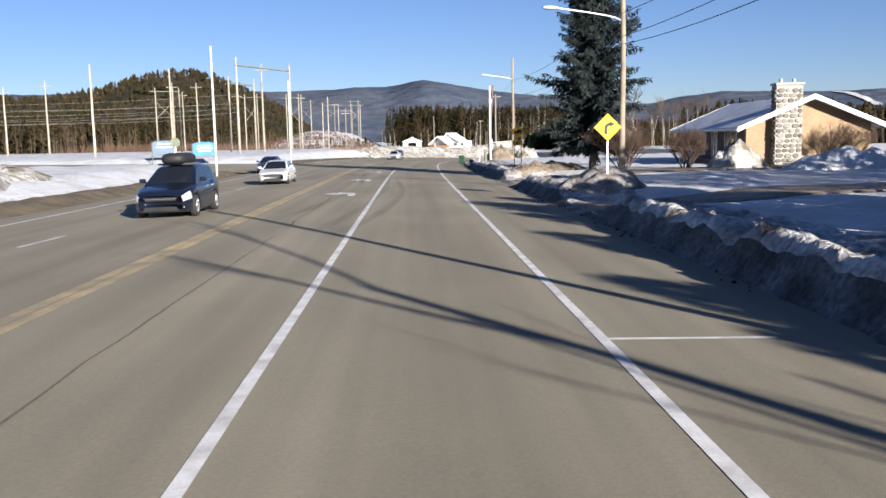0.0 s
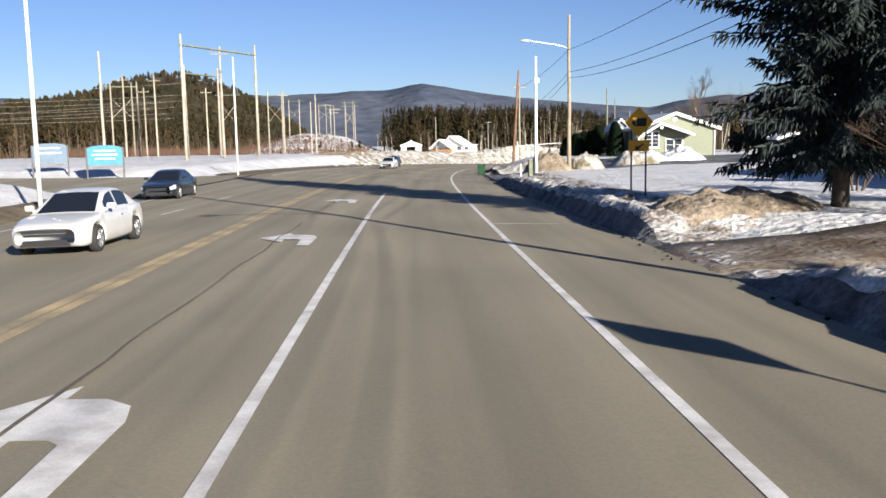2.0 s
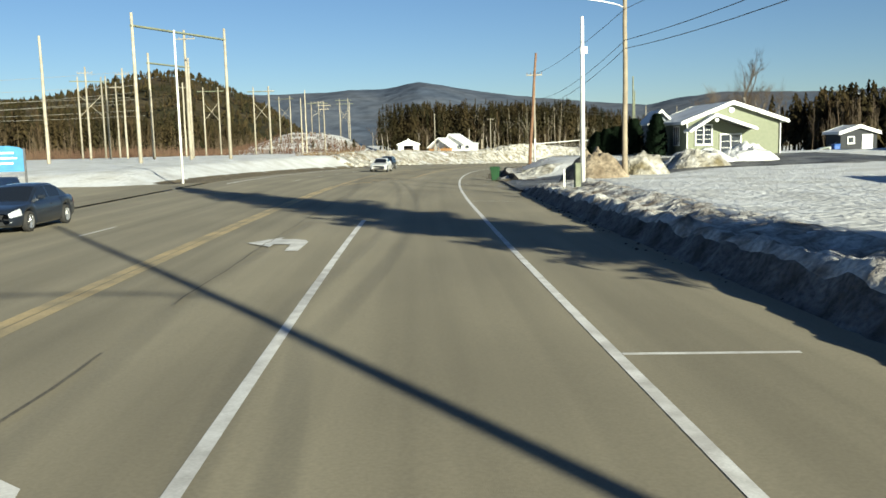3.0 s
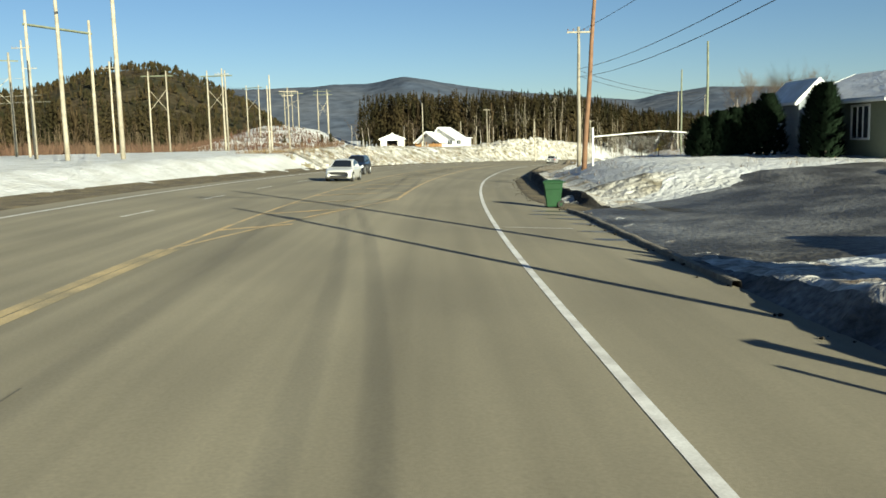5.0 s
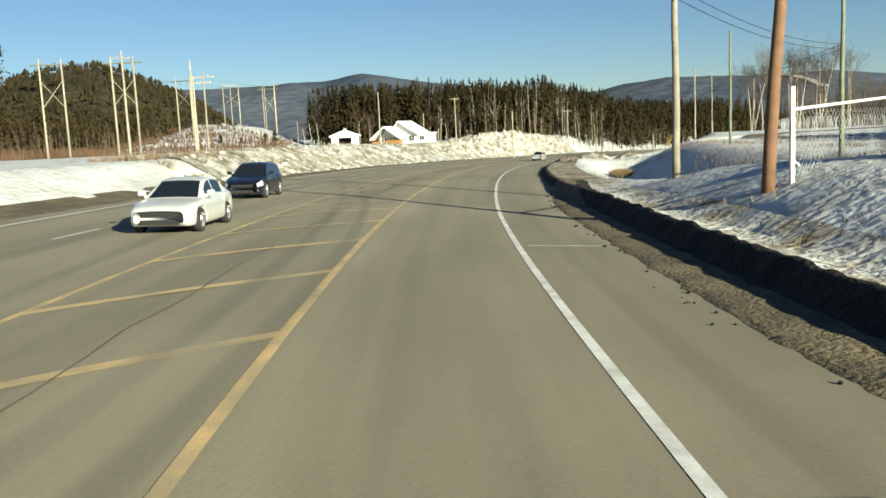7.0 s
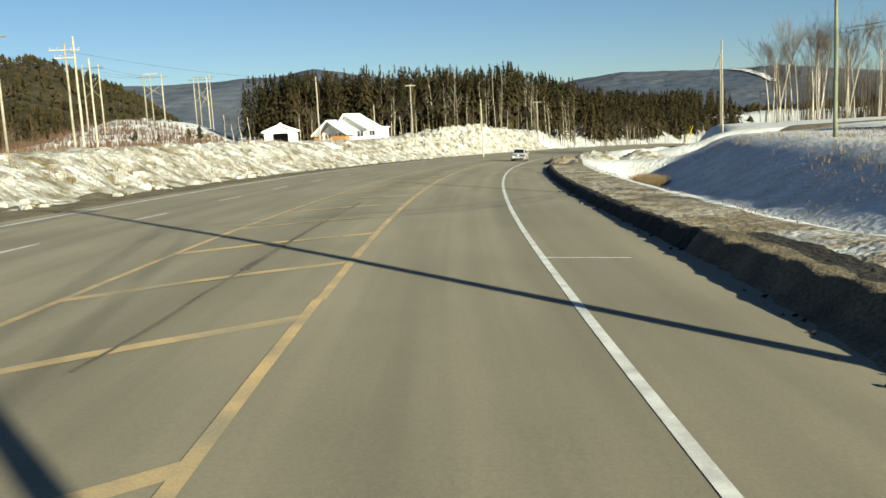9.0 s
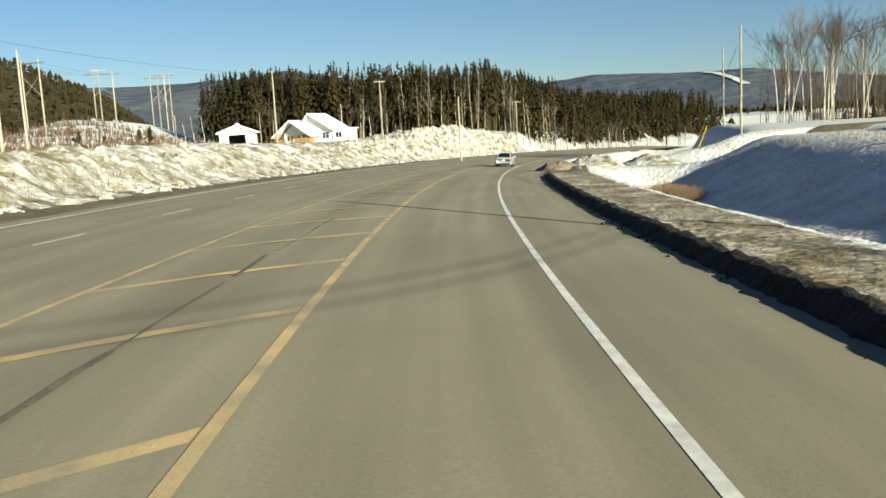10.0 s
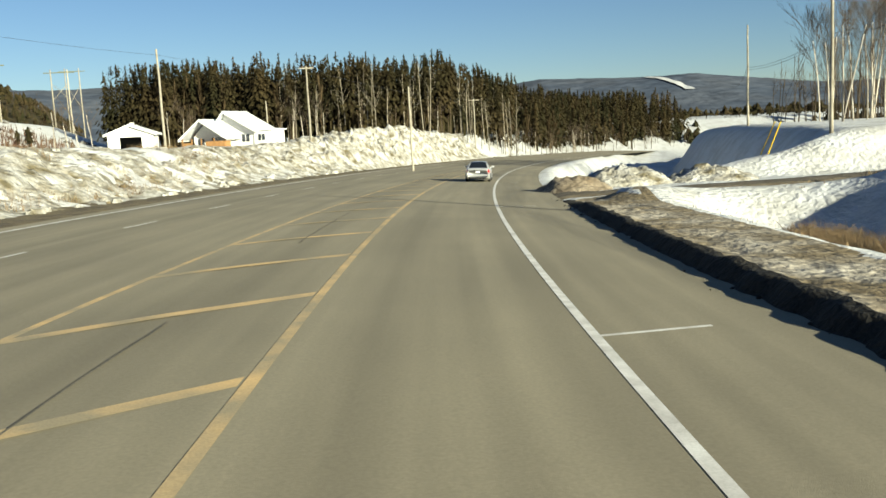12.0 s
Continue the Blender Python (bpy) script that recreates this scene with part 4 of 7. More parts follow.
def snow_pile(s, d, rx, ry, h, mat, label, seed):
    """A heap of ploughed, broken snow."""
    c = on_road(s, d)
    n, m = 26, 11
    zc = float(ground_z(c.x, c.y, False)[0])
    g = Geo()
    verts = [(c.x, c.y, 0)]
    for j in range(1, m + 1):
        for i in range(n):
            a = 2 * math.pi * i / n
            q = j / m * (1 + 0.22 * noise.noise(Vector((math.cos(a) * 1.4, math.sin(a) * 1.4, seed))))
            verts.append((c.x + rx * q * math.cos(a), c.y + ry * q * math.sin(a), j / m))
    xs, ys = [v[0] for v in verts], [v[1] for v in verts]
    gz = ground_z(xs, ys, False)
    out = []
    for (x, y, q), z in zip(verts, gz):
        k = max(0.0, 1 - q ** 2.3)
        r = noise.noise(Vector((x * 1.1, y * 1.1, seed))) * 0.35 + noise.noise(Vector((x * 2.7, y * 2.7, seed + 3))) * 0.25 + noise.noise(Vector((x * 6, y * 6, seed))) * 0.1
        out.append((x, y, float(z) - 0.12 + h * k * (1 + r) + 0.1 * r))
    faces = [(0, 1 + i, 1 + (i + 1) % n) for i in range(n)]
    for j in range(m - 1):
        for i in range(n):
            a, b = 1 + j * n + i, 1 + j * n + (i + 1) % n
            faces.append((a, a + n, b + n, b))
    return tagged(part("snow_mound", g.add(out, faces), mat, smooth=True), label, "snow pile", group="snow mounds")


snow_pile(35.5, 7.6, 2.3, 1.9, 0.95, M_SHADED_DIRTY_SNOW, "dirty heap of ploughed snow beside a drive, darkened for shade", 1)
snow_pile(57.2, 7.4, 2.6, 1.9, 0.62, M_BROWN_SNOW, "brown dirt-streaked heap of ploughed snow", 2)
snow_pile(58.0, 9.8, 2.1, 1.7, 0.6, M_BROWN_SNOW, "brown dirt-streaked heap of ploughed snow", 3)
snow_pile(53.5, 20.0, 1.9, 1.7, 1.6, M_PILE, "tall heap of old snow beside the stone chimney", 4)
snow_pile(50.0, 26.0, 5.4, 1.8, 1.2, M_SNOW, "long shaded ridge of shovelled snow", 5)
snow_pile(95.5, 9.0, 1.9, 2.0, 1.35, M_BROWN_SNOW, "brown heap of ploughed snow by the lamp pole", 6)
snow_pile(98.5, 11.9, 1.7, 1.8, 1.35, M_PILE, "pale heap of ploughed snow", 7)
snow_pile(107.5, 17.5, 2.4, 2.0, 1.2, M_PILE, "dirty heap of ploughed snow before the green house", 8)
snow_pile(115.0, 19.6, 3.0, 2.0, 1.05, M_SNOW, "clean heap of shovelled snow before the green house", 9)
snow_pile(116.5, 23.6, 2.6, 1.8, 1.2, M_SNOW, "clean heap of shovelled snow before the green house", 10)
snow_pile(121.5, 7.4, 3.0, 2.6, 0.35, M_PILE, "low heap of crusted snow behind the bin", 11)
snow_pile(241.5, 6.6, 2.4, 2.6, 0.85, M_BROWN_SNOW, "low gritty heap at the mouth of the side drive", 12)
snow_pile(246.0, 10.2, 3.4, 2.6, 1.15, M_PILE, "ragged ploughed snow beside the side drive", 13)
snow_pile(247.0, 15.4, 3.2, 3.0, 0.9, M_PILE, "ragged ploughed snow beside the side drive", 14)

kerb_geo = Geo()
for k, q in enumerate(np.arange(98.5, 117.1, 0.6)):
    lip = 0.10 + 0.03 * noise.noise(Vector((q * 0.9, 0, 2)))
    for off, h in ((-0.02, -0.05), (0.0, lip), (0.04, lip + 0.015), (0.15, lip + 0.01), (0.18, -0.05)):
        kerb_geo.v.append(tuple(on_road(q, float(right_edge(q)) - 0.10 + off + 0.06 * noise.noise(Vector((q * 0.7, 5, 0))), h)))
kerb_geo.f = [(k * 5 + j, k * 5 + 5 + j, k * 5 + 6 + j, k * 5 + 1 + j) for k in range(len(kerb_geo.v) // 5 - 1) for j in range(4)]
tagged(part("kerb", kerb_geo, M_KERB), "worn low concrete kerb before the icy drive", "kerb", kind="structure")
rng = random.Random(55)
for q, off, length, wide in ((116.4, -0.6, 1.5, 0.30), (114.6, -0.8, 2.0, 0.26), (112.9, -0.55, 1.7, 0.24), (110.9, -0.45, 1.2, 0.22), (108.4, -0.4, 1.5, 0.2), (106.2, -0.5, 1.2, 0.25)):
    g, c = Geo(), []
    for k in range(18):
        a = 2 * math.pi * k / 18
        w = 1 + 0.35 * noise.noise(Vector((math.cos(a) * 1.5, math.sin(a) * 1.5, q)))
        c.append(on_road(q + wide * w * math.sin(a), float(right_edge(q)) + off + 0.5 * length * w * math.cos(a), 0.005))
    tagged(part("wet_patch", g.add(c, [tuple(range(18))]), M_WET), "dark meltwater patch on the asphalt", "wet patch", kind="structure")

for q, d, rx, ry, h, seed in ((22, -21.5, 2.4, 5.0, 1.0, 21), (31, -22.0, 2.6, 6.0, 1.25, 22), (41, -21.8, 2.2, 5.0, 1.0, 23), (50, -23.5, 2.6, 5.0, 0.8, 24)):
    snow_pile(q, d, rx, ry, h, M_PILE, "long mound of old ploughed snow across the road", seed)

# ---------------------------------------------------------------- utility poles and lines
def stand(x, y):
    return float(ground_z(x, y, False)[0])


def utility_pole(x, y, top, mat=M_POLE, r=0.15, arms=(), lean=(0.0, 0.0), label="weathered grey wooden utility pole standing in snow", yaw=0.0, cap=False, can=None):
    """A tapered pole; arms are (height, half length) of crossarms with insulators, can is a transformer's height."""
    (x, y), top = plan(x, y), level(top)
    arms = [(level(z), half * PACE) for z, half in arms]
    z0 = stand(x, y)
    t = thing("utility_pole", label, "utility pole", pose(x, y, z0, 0, 0, yaw))
    h = top - z0
    g = Geo()
    n = 7
    pts = [(lean[0] * k / n + 0.02 * math.sin(k * 1.7 + x), lean[1] * k / n, -0.4 + (h + 0.4) * k / n) for k in range(n + 1)]
    g.tube(pts, [r * (1 - 0.38 * k / n) for k in range(n + 1)], 10)
    part("shaft", g, mat, t, smooth=True)
    for z, half in arms:
        a = part("crossarm", Geo().box(-half, half, -0.19, -0.10, z - z0 - 0.06, z - z0 + 0.06, 0.012), M_POLE_RED if mat is M_POLE_RED else M_POLE, t)
        for k in (-0.92, -0.45, 0.45, 0.92):
            gi = Geo().cyl((half * k, -0.145, z - z0 + 0.05), (half * k, -0.145, z - z0 + 0.16), 0.018, 0.018, 6).cyl((half * k, -0.145, z - z0 + 0.15), (half * k, -0.145, z - z0 + 0.27), 0.05, 0.032, 8)
            part("insulator", gi, M_CERAMIC, a)
    if can is not None:
        part("transformer", Geo().cyl((0.0, -0.38, can - z0 - 0.45), (0.0, -0.38, can - z0 + 0.45), 0.22, 0.22, 14).cyl((0, -0.38, can - z0 + 0.45), (0, -0.38, can - z0 + 0.55), 0.2, 0.08, 14), M_CAN, t, "grey transformer can", smooth=False)
    return t


def street_lamp(x, y, top, arm_to, arm_z, pole_mat):
    """A lamp on a long curved arm held by a pole."""
    t = utility_pole(x, y, top, pole_mat, 0.15, label="grey wooden pole carrying a street lamp and wires")
    (x, y), arm_to, arm_z = plan(x, y), plan(*arm_to), level(arm_z)
    z0 = stand(x, y)
    dx, dy = arm_to[0] - x, arm_to[1] - y
    pts = [(dx * k / 8, dy * k / 8, arm_z - z0 - 0.55 * (1 - (k / 8) ** 0.6)) for k in range(9)]
    part("arm", Geo().tube(pts, 0.035, 7), M_STEEL, t, "galvanised curved lamp arm", smooth=True)
    q = Matrix.Translation((dx, dy, arm_z - z0)) @ Matrix.Rotation(math.atan2(dy, dx), 4, "Z")
    g = Geo()
    for k, (px, w, hh) in enumerate([(-0.25, 0.05, 0.05), (-0.1, 0.10, 0.08), (0.2, 0.15, 0.10), (0.42, 0.12, 0.08), (0.5, 0.04, 0.03)]):
        g.v += [tuple(q @ Vector((px, w * math.cos(a), hh * math.sin(a)))) for a in np.linspace(0, 2 * math.pi, 9)[:8]]
        if k:
            g.f += [((k - 1) * 8 + i, (k - 1) * 8 + (i + 1) % 8, k * 8 + (i + 1) % 8, k * 8 + i) for i in range(8)]
    part("lamp_head", g, M_LAMP_HEAD, t, "pale grey cobra-head lamp", smooth=True)
    return t


def wire(a, b, sag, r=0.016, label="black overhead wire strung between poles", mat=None):
    a, b = Vector((*plan(a[0], a[1]), level(a[2]))), Vector((*plan(b[0], b[1]), level(b[2])))
    pts = [a.lerp(b, k / 14) - Vector((0, 0, sag * 4 * (k / 14) * (1 - k / 14))) for k in range(15)]
    return tagged(part("overhead_wire", Geo().tube(pts, r, 5), mat or M_WIRE), label, "wire", group="overhead wires")


street_lamp(7.42, 34.8, 11.2, (4.6, 34.2), 7.25, M_POLE_TAN)
street_lamp(7.15, 80.8, 9.6, (4.65, 80.4), 8.1, M_POLE_TAN)
utility_pole(8.05, 1.45, 9.0, label="grey wooden utility pole at the roadside")
utility_pole(8.75, 127.6, 8.7, M_POLE, 0.16, arms=((8.35, 0.75),), can=None, label="pale grey wooden pole with a small crossarm")
utility_pole(7.05, 117.2, 9.4, M_POLE_RED, 0.17, lean=(0.75, 0.0), label="leaning reddish-brown wooden pole")
utility_pole(21.1, 139.9, 8.88, M_POLE_GREEN, 0.15, label="greenish treated wooden utility pole")
utility_pole(28.5, 171.0, 8.95, M_POLE_GREEN, 0.15, label="greenish treated wooden utility pole")
utility_pole(39.2, 208.0, 8.2, M_POLE, 0.14)
utility_pole(54.3, 241.0, 9.0, M_POLE, 0.14)
utility_pole(-0.45, 245.0, 8.8, M_POLE, 0.15, label="tall grey wooden pole on the snowy bank")
utility_pole(13.1, 255.6, 7.75, M_POLE, 0.15, arms=((7.5, 0.75),), label="grey wooden pole with a short crossarm on the bank")
utility_pole(21.7, 245.0, 4.7, M_POLE, 0.13, label="short grey pole on the snowy bank")
utility_pole(48.0, 322.0, 5.9, M_POLE, 0.16, arms=((5.6, 1.0),))
utility_pole(70.5, 363.0, 5.0, M_POLE, 0.17, arms=((4.7, 1.1),))
utility_pole(9.8, 300.0, 6.2, M_POLE, 0.14)
for za, zb, sag in ((6.2, 7.6, 0.5), (5.9, 6.3, 0.7), (7.1, 6.0, 0.6)):
    wire((7.42, 34.8, za), (8.05, 1.45, za + 0.3), sag)
for za, zb, sag in ((7.1, 7.6, 0.5), (6.2, 6.3, 0.75), (5.85, 5.95, 0.8)):
    wire((7.42, 34.8, za), (7.15, 80.8, zb), sag)
for za, zb, sag in ((7.6, 8.4, 0.4), (6.3, 6.1, 0.75), (5.95, 5.6, 0.85)):
    wire((7.15, 80.8, za), (8.75, 127.6, zb), sag)
for dz in (0, 0.35):
    wire((8.75, 127.6, 5.65 + dz), (21.1, 139.9, 4.75 + dz * 0.6), 0.55)
    wire((21.1, 139.9, 4.75 + dz * 0.6), (28.5, 171, 5.2 + dz * 0.6), 0.4)
    wire((28.5, 171, 5.2 + dz * 0.6), (39.2, 208, 4.6 + dz * 0.6), 0.5)
    wire((39.2, 208, 4.6 + dz * 0.6), (54.3, 241, 4.8 + dz * 0.6), 0.5)
    wire((54.3, 241, 4.8 + dz * 0.6), (78, 283, 4.6 + dz), 0.6)
wire((-0.45, 245, 8.3), (13.1, 255.6, 7.4), 0.4, 0.012)
wire((-0.45, 245, 8.3), (-21, 205, 9.4), 0.6, 0.012)
wire((13.1, 255.6, 7.4), (48, 322, 5.6), 0.8, 0.012)
wire((48, 322, 5.6), (70.5, 363, 4.7), 0.6, 0.012)


for k, dy in enumerate((0.0, 0.5)):
    a, b = Vector((41.6 + 0.25 * k, 245.3 - dy, stand(41.6, 245.3) - 0.1)), Vector((45.6, 243.5, level(6.6)))
    guy = thing("guy_wire", "steel guy wire with a bright yellow guard, staked in snow", "guy wire", pose(a.x, a.y, a.z))
    part("cable", Geo().tube([(0, 0, 0), tuple(b - a)], 0.012, 5), M_WIRE, guy)
    part("guard", Geo().tube([tuple((b - a) * 0.03), tuple((b - a) * 0.26)], 0.04, 8), M_SIGN_YELLOW, guy, "yellow plastic guard")


def thin_post(x, y, top, r, mat, label, name="lamp_post", bracket=False, head=0.0):
    (x, y), top = plan(x, y), level(top)
    z0 = stand(x, y)
    t = thing(name, label, "post", pose(x, y, z0))
    part("shaft", Geo().tube([(0, 0, -0.3), (0, 0, (top - z0) * 0.5), (0, 0, top - z0)], [r, r * 0.85, r * 0.65], 10), mat, t, smooth=True)
    if bracket:
        part("bracket", Geo().box(-0.1, 0.24, -0.06, 0.06, top - z0 - 1.7, top - z0 - 1.35, 0.02), M_LAMP_HEAD, t)
    if head:
        part("arm", Geo().tube([(0, 0, top - z0 - 0.05), (head * 0.5, 0, top - z0 + 0.15), (head, 0, top - z0 + 0.18)], 0.03, 6), mat, t)
    return t


thin_post(4.85, 78.1, 6.95, 0.12, M_WHITE_POLE, "slim white-painted pole at the road's edge", "white_pole", bracket=True)
thin_post(-14.9, 59.3, 8.8, 0.10, M_WHITE_POLE, "tall slim white lamp post on the verge", "lamp_post")
thin_post(-15.3, 92.3, 8.7, 0.09, M_WHITE_POLE, "tall slim white lamp post on the verge", "lamp_post")


def h_frame(x0, y0, x1, y1, top, beam, cross=True, over=0.9, label="tall wooden H-frame power pylon"):
    """Two poles joined by a crossarm, with an X of braces."""
    (x0, y0), (x1, y1), top, beam = plan(x0, y0), plan(x1, y1), level(top), level(beam)
    z0 = stand((x0 + x1) / 2, (y0 + y1) / 2)
    t = thing("power_pylon", label, "pylon", pose(x0, y0, z0), group="power line pylons")
    dx, dy = x1 - x0, y1 - y0
    for px, py in ((0, 0), (dx, dy)):
        part("shaft", Geo().tube([(px, py, -0.5), (px, py, (top - z0) * 0.5), (px, py, top - z0)], [0.21, 0.18, 0.14], 8), M_POLE, t, smooth=True)
    q = Vector((dx, dy, 0)).normalized()
    zb = beam - z0
    part("crossarm", Geo().tube([(-q.x * over, -q.y * over, zb), (dx + q.x * over, dy + q.y * over, zb)], 0.13, 4), M_POLE_GREEN, t)
    if cross:
        for a, b in ((0.0, 1.0), (1.0, 0.0)):
            part("brace", Geo().tube([(dx * a, dy * a, zb * 0.55), (dx * b, dy * b, zb * 0.83)], 0.06, 4), M_POLE, t)
    return t


h_frame(-26.95, 120.5, -21.65, 132.0, 14.0, 12.9, cross=False, over=0.2, label="tall pair of poles joined by a long steel beam")
h_frame(-34.6, 148.5, -31.8, 155.5, 13.6, 12.4, cross=False, over=0.3, label="tall pair of poles joined by a steel beam")
h_frame(-51.1, 237, -47.8, 237, 15.5, 14.6, over=1.5)
h_frame(-39.2, 232.5, -35.9, 232.0, 15.0, 14.0, over=1.6)
h_frame(-47.1, 310, -43.4, 307.5, 17.1, 16.4, over=1.6)
h_frame(-41.5, 340, -37.4, 340, 17.0, 16.3, over=1.8)
h_frame(-40.3, 420, -36.7, 420, 22.0, 21.2, over=1.8)
h_frame(-36, 380, -32.4, 380, 18.5, 17.8, over=1.8)
h_frame(-62, 196, -58.7, 198, 15.0, 14.2, over=1.5)
for x, y, top in ((-38.3, 128, 13.2), (-43.5, 112, 12.6), (-26.2, 134, 14.2), (-48, 178, 14.6), (-58, 203, 14.4), (-50.5, 170, 14.2), (-55, 190, 14.5), (-44, 196, 13.6), (-66, 150, 13.5), (-78, 160, 13.2), (-60, 120, 12.0), (-32.5, 214, 13.8), (-29, 238, 14.4), (-33.5, 262, 14.0)):
    utility_pole(x, y, top, M_POLE, 0.21, arms=((top - 0.9, 1.1),) if (x * 7) % 2 < 1 else (), label="tall grey wooden transmission pole in a snowy field")
utility_pole(-20.9, 205, 10.1, M_POLE, 0.15, arms=((9.45, 1.25), (8.8, 0.9)), label="wooden pole with two crossarms in a snowy field")
utility_pole(-37.2, 325.5, 16.4, M_POLE, 0.16, arms=((16.0, 1.6),))
for k, (z, sag) in enumerate(((10.4, 1.0), (11.4, 1.1), (9.4, 1.2), (8.6, 1.0))):
    wire((-48 + k, 178, z - 1.2), (-112, 150 - 6 * k, z - 1.6), sag, 0.02, "bright bare power cable over a snowy field", M_PALE_WIRE)
    wire((-26.9, 120.5, z - 2.6 + 0.2 * k), (-90, 112 + 5 * k, z - 2.4), sag, 0.014, "bright bare power cable over a snowy field", M_PALE_WIRE)
for dx in (-1.2, 1.6, 4.4):
    wire((-51.1 + dx, 237, 14.5), (-47.1 + dx, 310, 16.3), 0.8, 0.02)
    wire((-47.1 + dx, 310, 16.3), (-41.5 + dx, 340, 16.2), 0.5, 0.02)


# ---------------------------------------------------------------- houses
def window(parent, x0, x1, z0, z1, y, panes=2, rows=1, frame_mat=None, depth=0.06):
    """A window set in a wall that faces -y: frame, sill, panes and bars."""
    w = thing("window", "", "", pose((x0 + x1) / 2, y, z0))
    w.parent = parent
    hw, h, f = (x1 - x0) / 2, z1 - z0, 0.09
    fm = frame_mat or M_TRIM
    g = Geo().box(-hw - f, -hw, -depth, 0.02, -f, h + f, 0.01).box(hw, hw + f, -depth, 0.02, -f, h + f, 0.01).box(-hw, hw, -depth, 0.02, h, h + f, 0.01).box(-hw, hw, -depth, 0.02, -f, 0, 0.01)
    part("frame", g, fm, w)
    part("sill", Geo().box(-hw - f - 0.03, hw + f + 0.03, -depth - 0.05, -0.005, -f - 0.05, -f, 0.01), fm, w)
    step = 2 * hw / panes
    for k in range(panes):
        part("pane", Geo().box(-hw + step * k + 0.03, -hw + step * (k + 1) - 0.03, -0.012, 0.012, 0.01, h - 0.01), M_GLASS, w)
        if k:
            part("bar", Geo().box(-hw + step * k - 0.03, -hw + step * k + 0.03, -depth * 0.8, 0.01, 0, h), fm, w)
    for k in range(1, rows):
        part("bar", Geo().box(-hw, hw, -depth * 0.5, 0.008, h * k / rows - 0.015, h * k / rows + 0.015), fm, w)
    return w


def gable_roof(parent, x0, x1, y0, y1, eave, ridge, xr=None, over=0.45, mat=None, thick=0.16, soffit=None, name="roof"):
    """Two sloping slabs that meet on a ridge along y, with snow-rounded edges, and white barge boards."""
    xr = (x0 + x1) / 2 if xr is None else xr
    sl, sr = (ridge - eave) / (xr - x0), (ridge - eave) / (x1 - xr)
    a, b = x0 - over, x1 + over
    za, zb = eave - sl * over, eave - sr * over
    for ex, ez, side in ((a, za, 0), (b, zb, 1)):
        g = Geo()
        us, vs = list(np.linspace(0, 1, 7)), list(np.linspace(y0 - over, y1 + over, 9))
        pts = []
        for u in us:
            for y in vs:
                bump = 0.02 * noise.noise(Vector((u * 4, y * 0.9, ex)))
                pts.append((ex + (xr - ex) * u, y, ez + (ridge - ez) * u + thick + bump))
        n = len(vs)
        top = [(i * n + j, (i + 1) * n + j, (i + 1) * n + j + 1, i * n + j + 1) if side == 0 else (i * n + j, i * n + j + 1, (i + 1) * n + j + 1, (i + 1) * n + j) for i in range(6) for j in range(n - 1)]
        m = len(pts)
        low = [(x, y, z - thick) for x, y, z in pts]
        bot = [tuple(m + k for k in f[::-1]) for f in top]
        rim = []
        edge = [j for j in range(n)] + [i * n + n - 1 for i in range(1, 7)] + [6 * n + j for j in range(n - 2, -1, -1)] + [i * n for i in range(5, 0, -1)]
        for k in range(len(edge)):
            p, q = edge[k], edge[(k + 1) % len(edge)]
            rim.append((p, q, m + q, m + p))
        g.add(pts + low, top + bot + rim)
        part(name, g, mat or M_ROOF_SNOW, parent, "snow-dusted sloping roof")
    for y in (y0 - over - 0.03, y1 + over):
        for ex, ez in ((a, za), (b, zb)):
            part("barge_board", Geo().add([(ex, y, ez - 0.10), (xr, y, ridge - 0.10), (xr, y, ridge + thick + 0.02), (ex, y, ez + thick + 0.02), (ex, y + 0.03, ez - 0.10), (xr, y + 0.03, ridge - 0.10), (xr, y + 0.03, ridge + thick + 0.02), (ex, y + 0.03, ez + thick + 0.02)], [(0, 1, 2, 3), (7, 6, 5, 4), (0, 3, 7, 4), (1, 5, 6, 2), (3, 2, 6, 7), (0, 4, 5, 1)]), M_TRIM, parent)
    for ex, ez in ((a, za), (b, zb)):
        part("gutter", Geo().box(ex - 0.06, ex + 0.06, y0 - over, y1 + over, ez - 0.04, ez + 0.09, 0.015), M_TRIM, parent)


def gable_wall(x0, x1, z0, eave, ridge, y0, y1, xr=None):
    xr = (x0 + x1) / 2 if xr is None else xr
    return Geo().prism([(x0, z0), (x1, z0), (x1, eave), (xr, ridge), (x0, eave)], y0, y1)


# brown bungalow with a stone chimney
HX0, HX1, HY0, HY1, HZ = 18.1, 25.4, 51.0, 64.0, 0.0
bungalow = thing("house", "tan brick bungalow with a snowy roof and a stone chimney", "house", site(HX0, HY0, 0.3))
BW, BL = HX1 - HX0, HY1 - HY0
part("gable_wall", gable_wall(0, BW, 0, 2.55, 4.05, 0, 0.25), M_TAN_BRICK, bungalow, "sunlit tan brick gable wall")
part("wall", Geo().box(0, 0.25, 0.25, BL - 0.25, 0, 2.55), M_BROWN_WALL, bungalow, "dark brown front wall under the eaves")
part("wall", Geo().box(BW - 0.25, BW, 0.25, BL - 0.25, 0, 2.55), M_TAN_BRICK, bungalow)
part("gable_wall", gable_wall(0, BW, 0, 2.55, 4.05, BL - 0.25, BL), M_TAN_BRICK, bungalow)
gable_roof(bungalow, 0, BW, 0, BL, 2.55, 4.05, over=0.75)
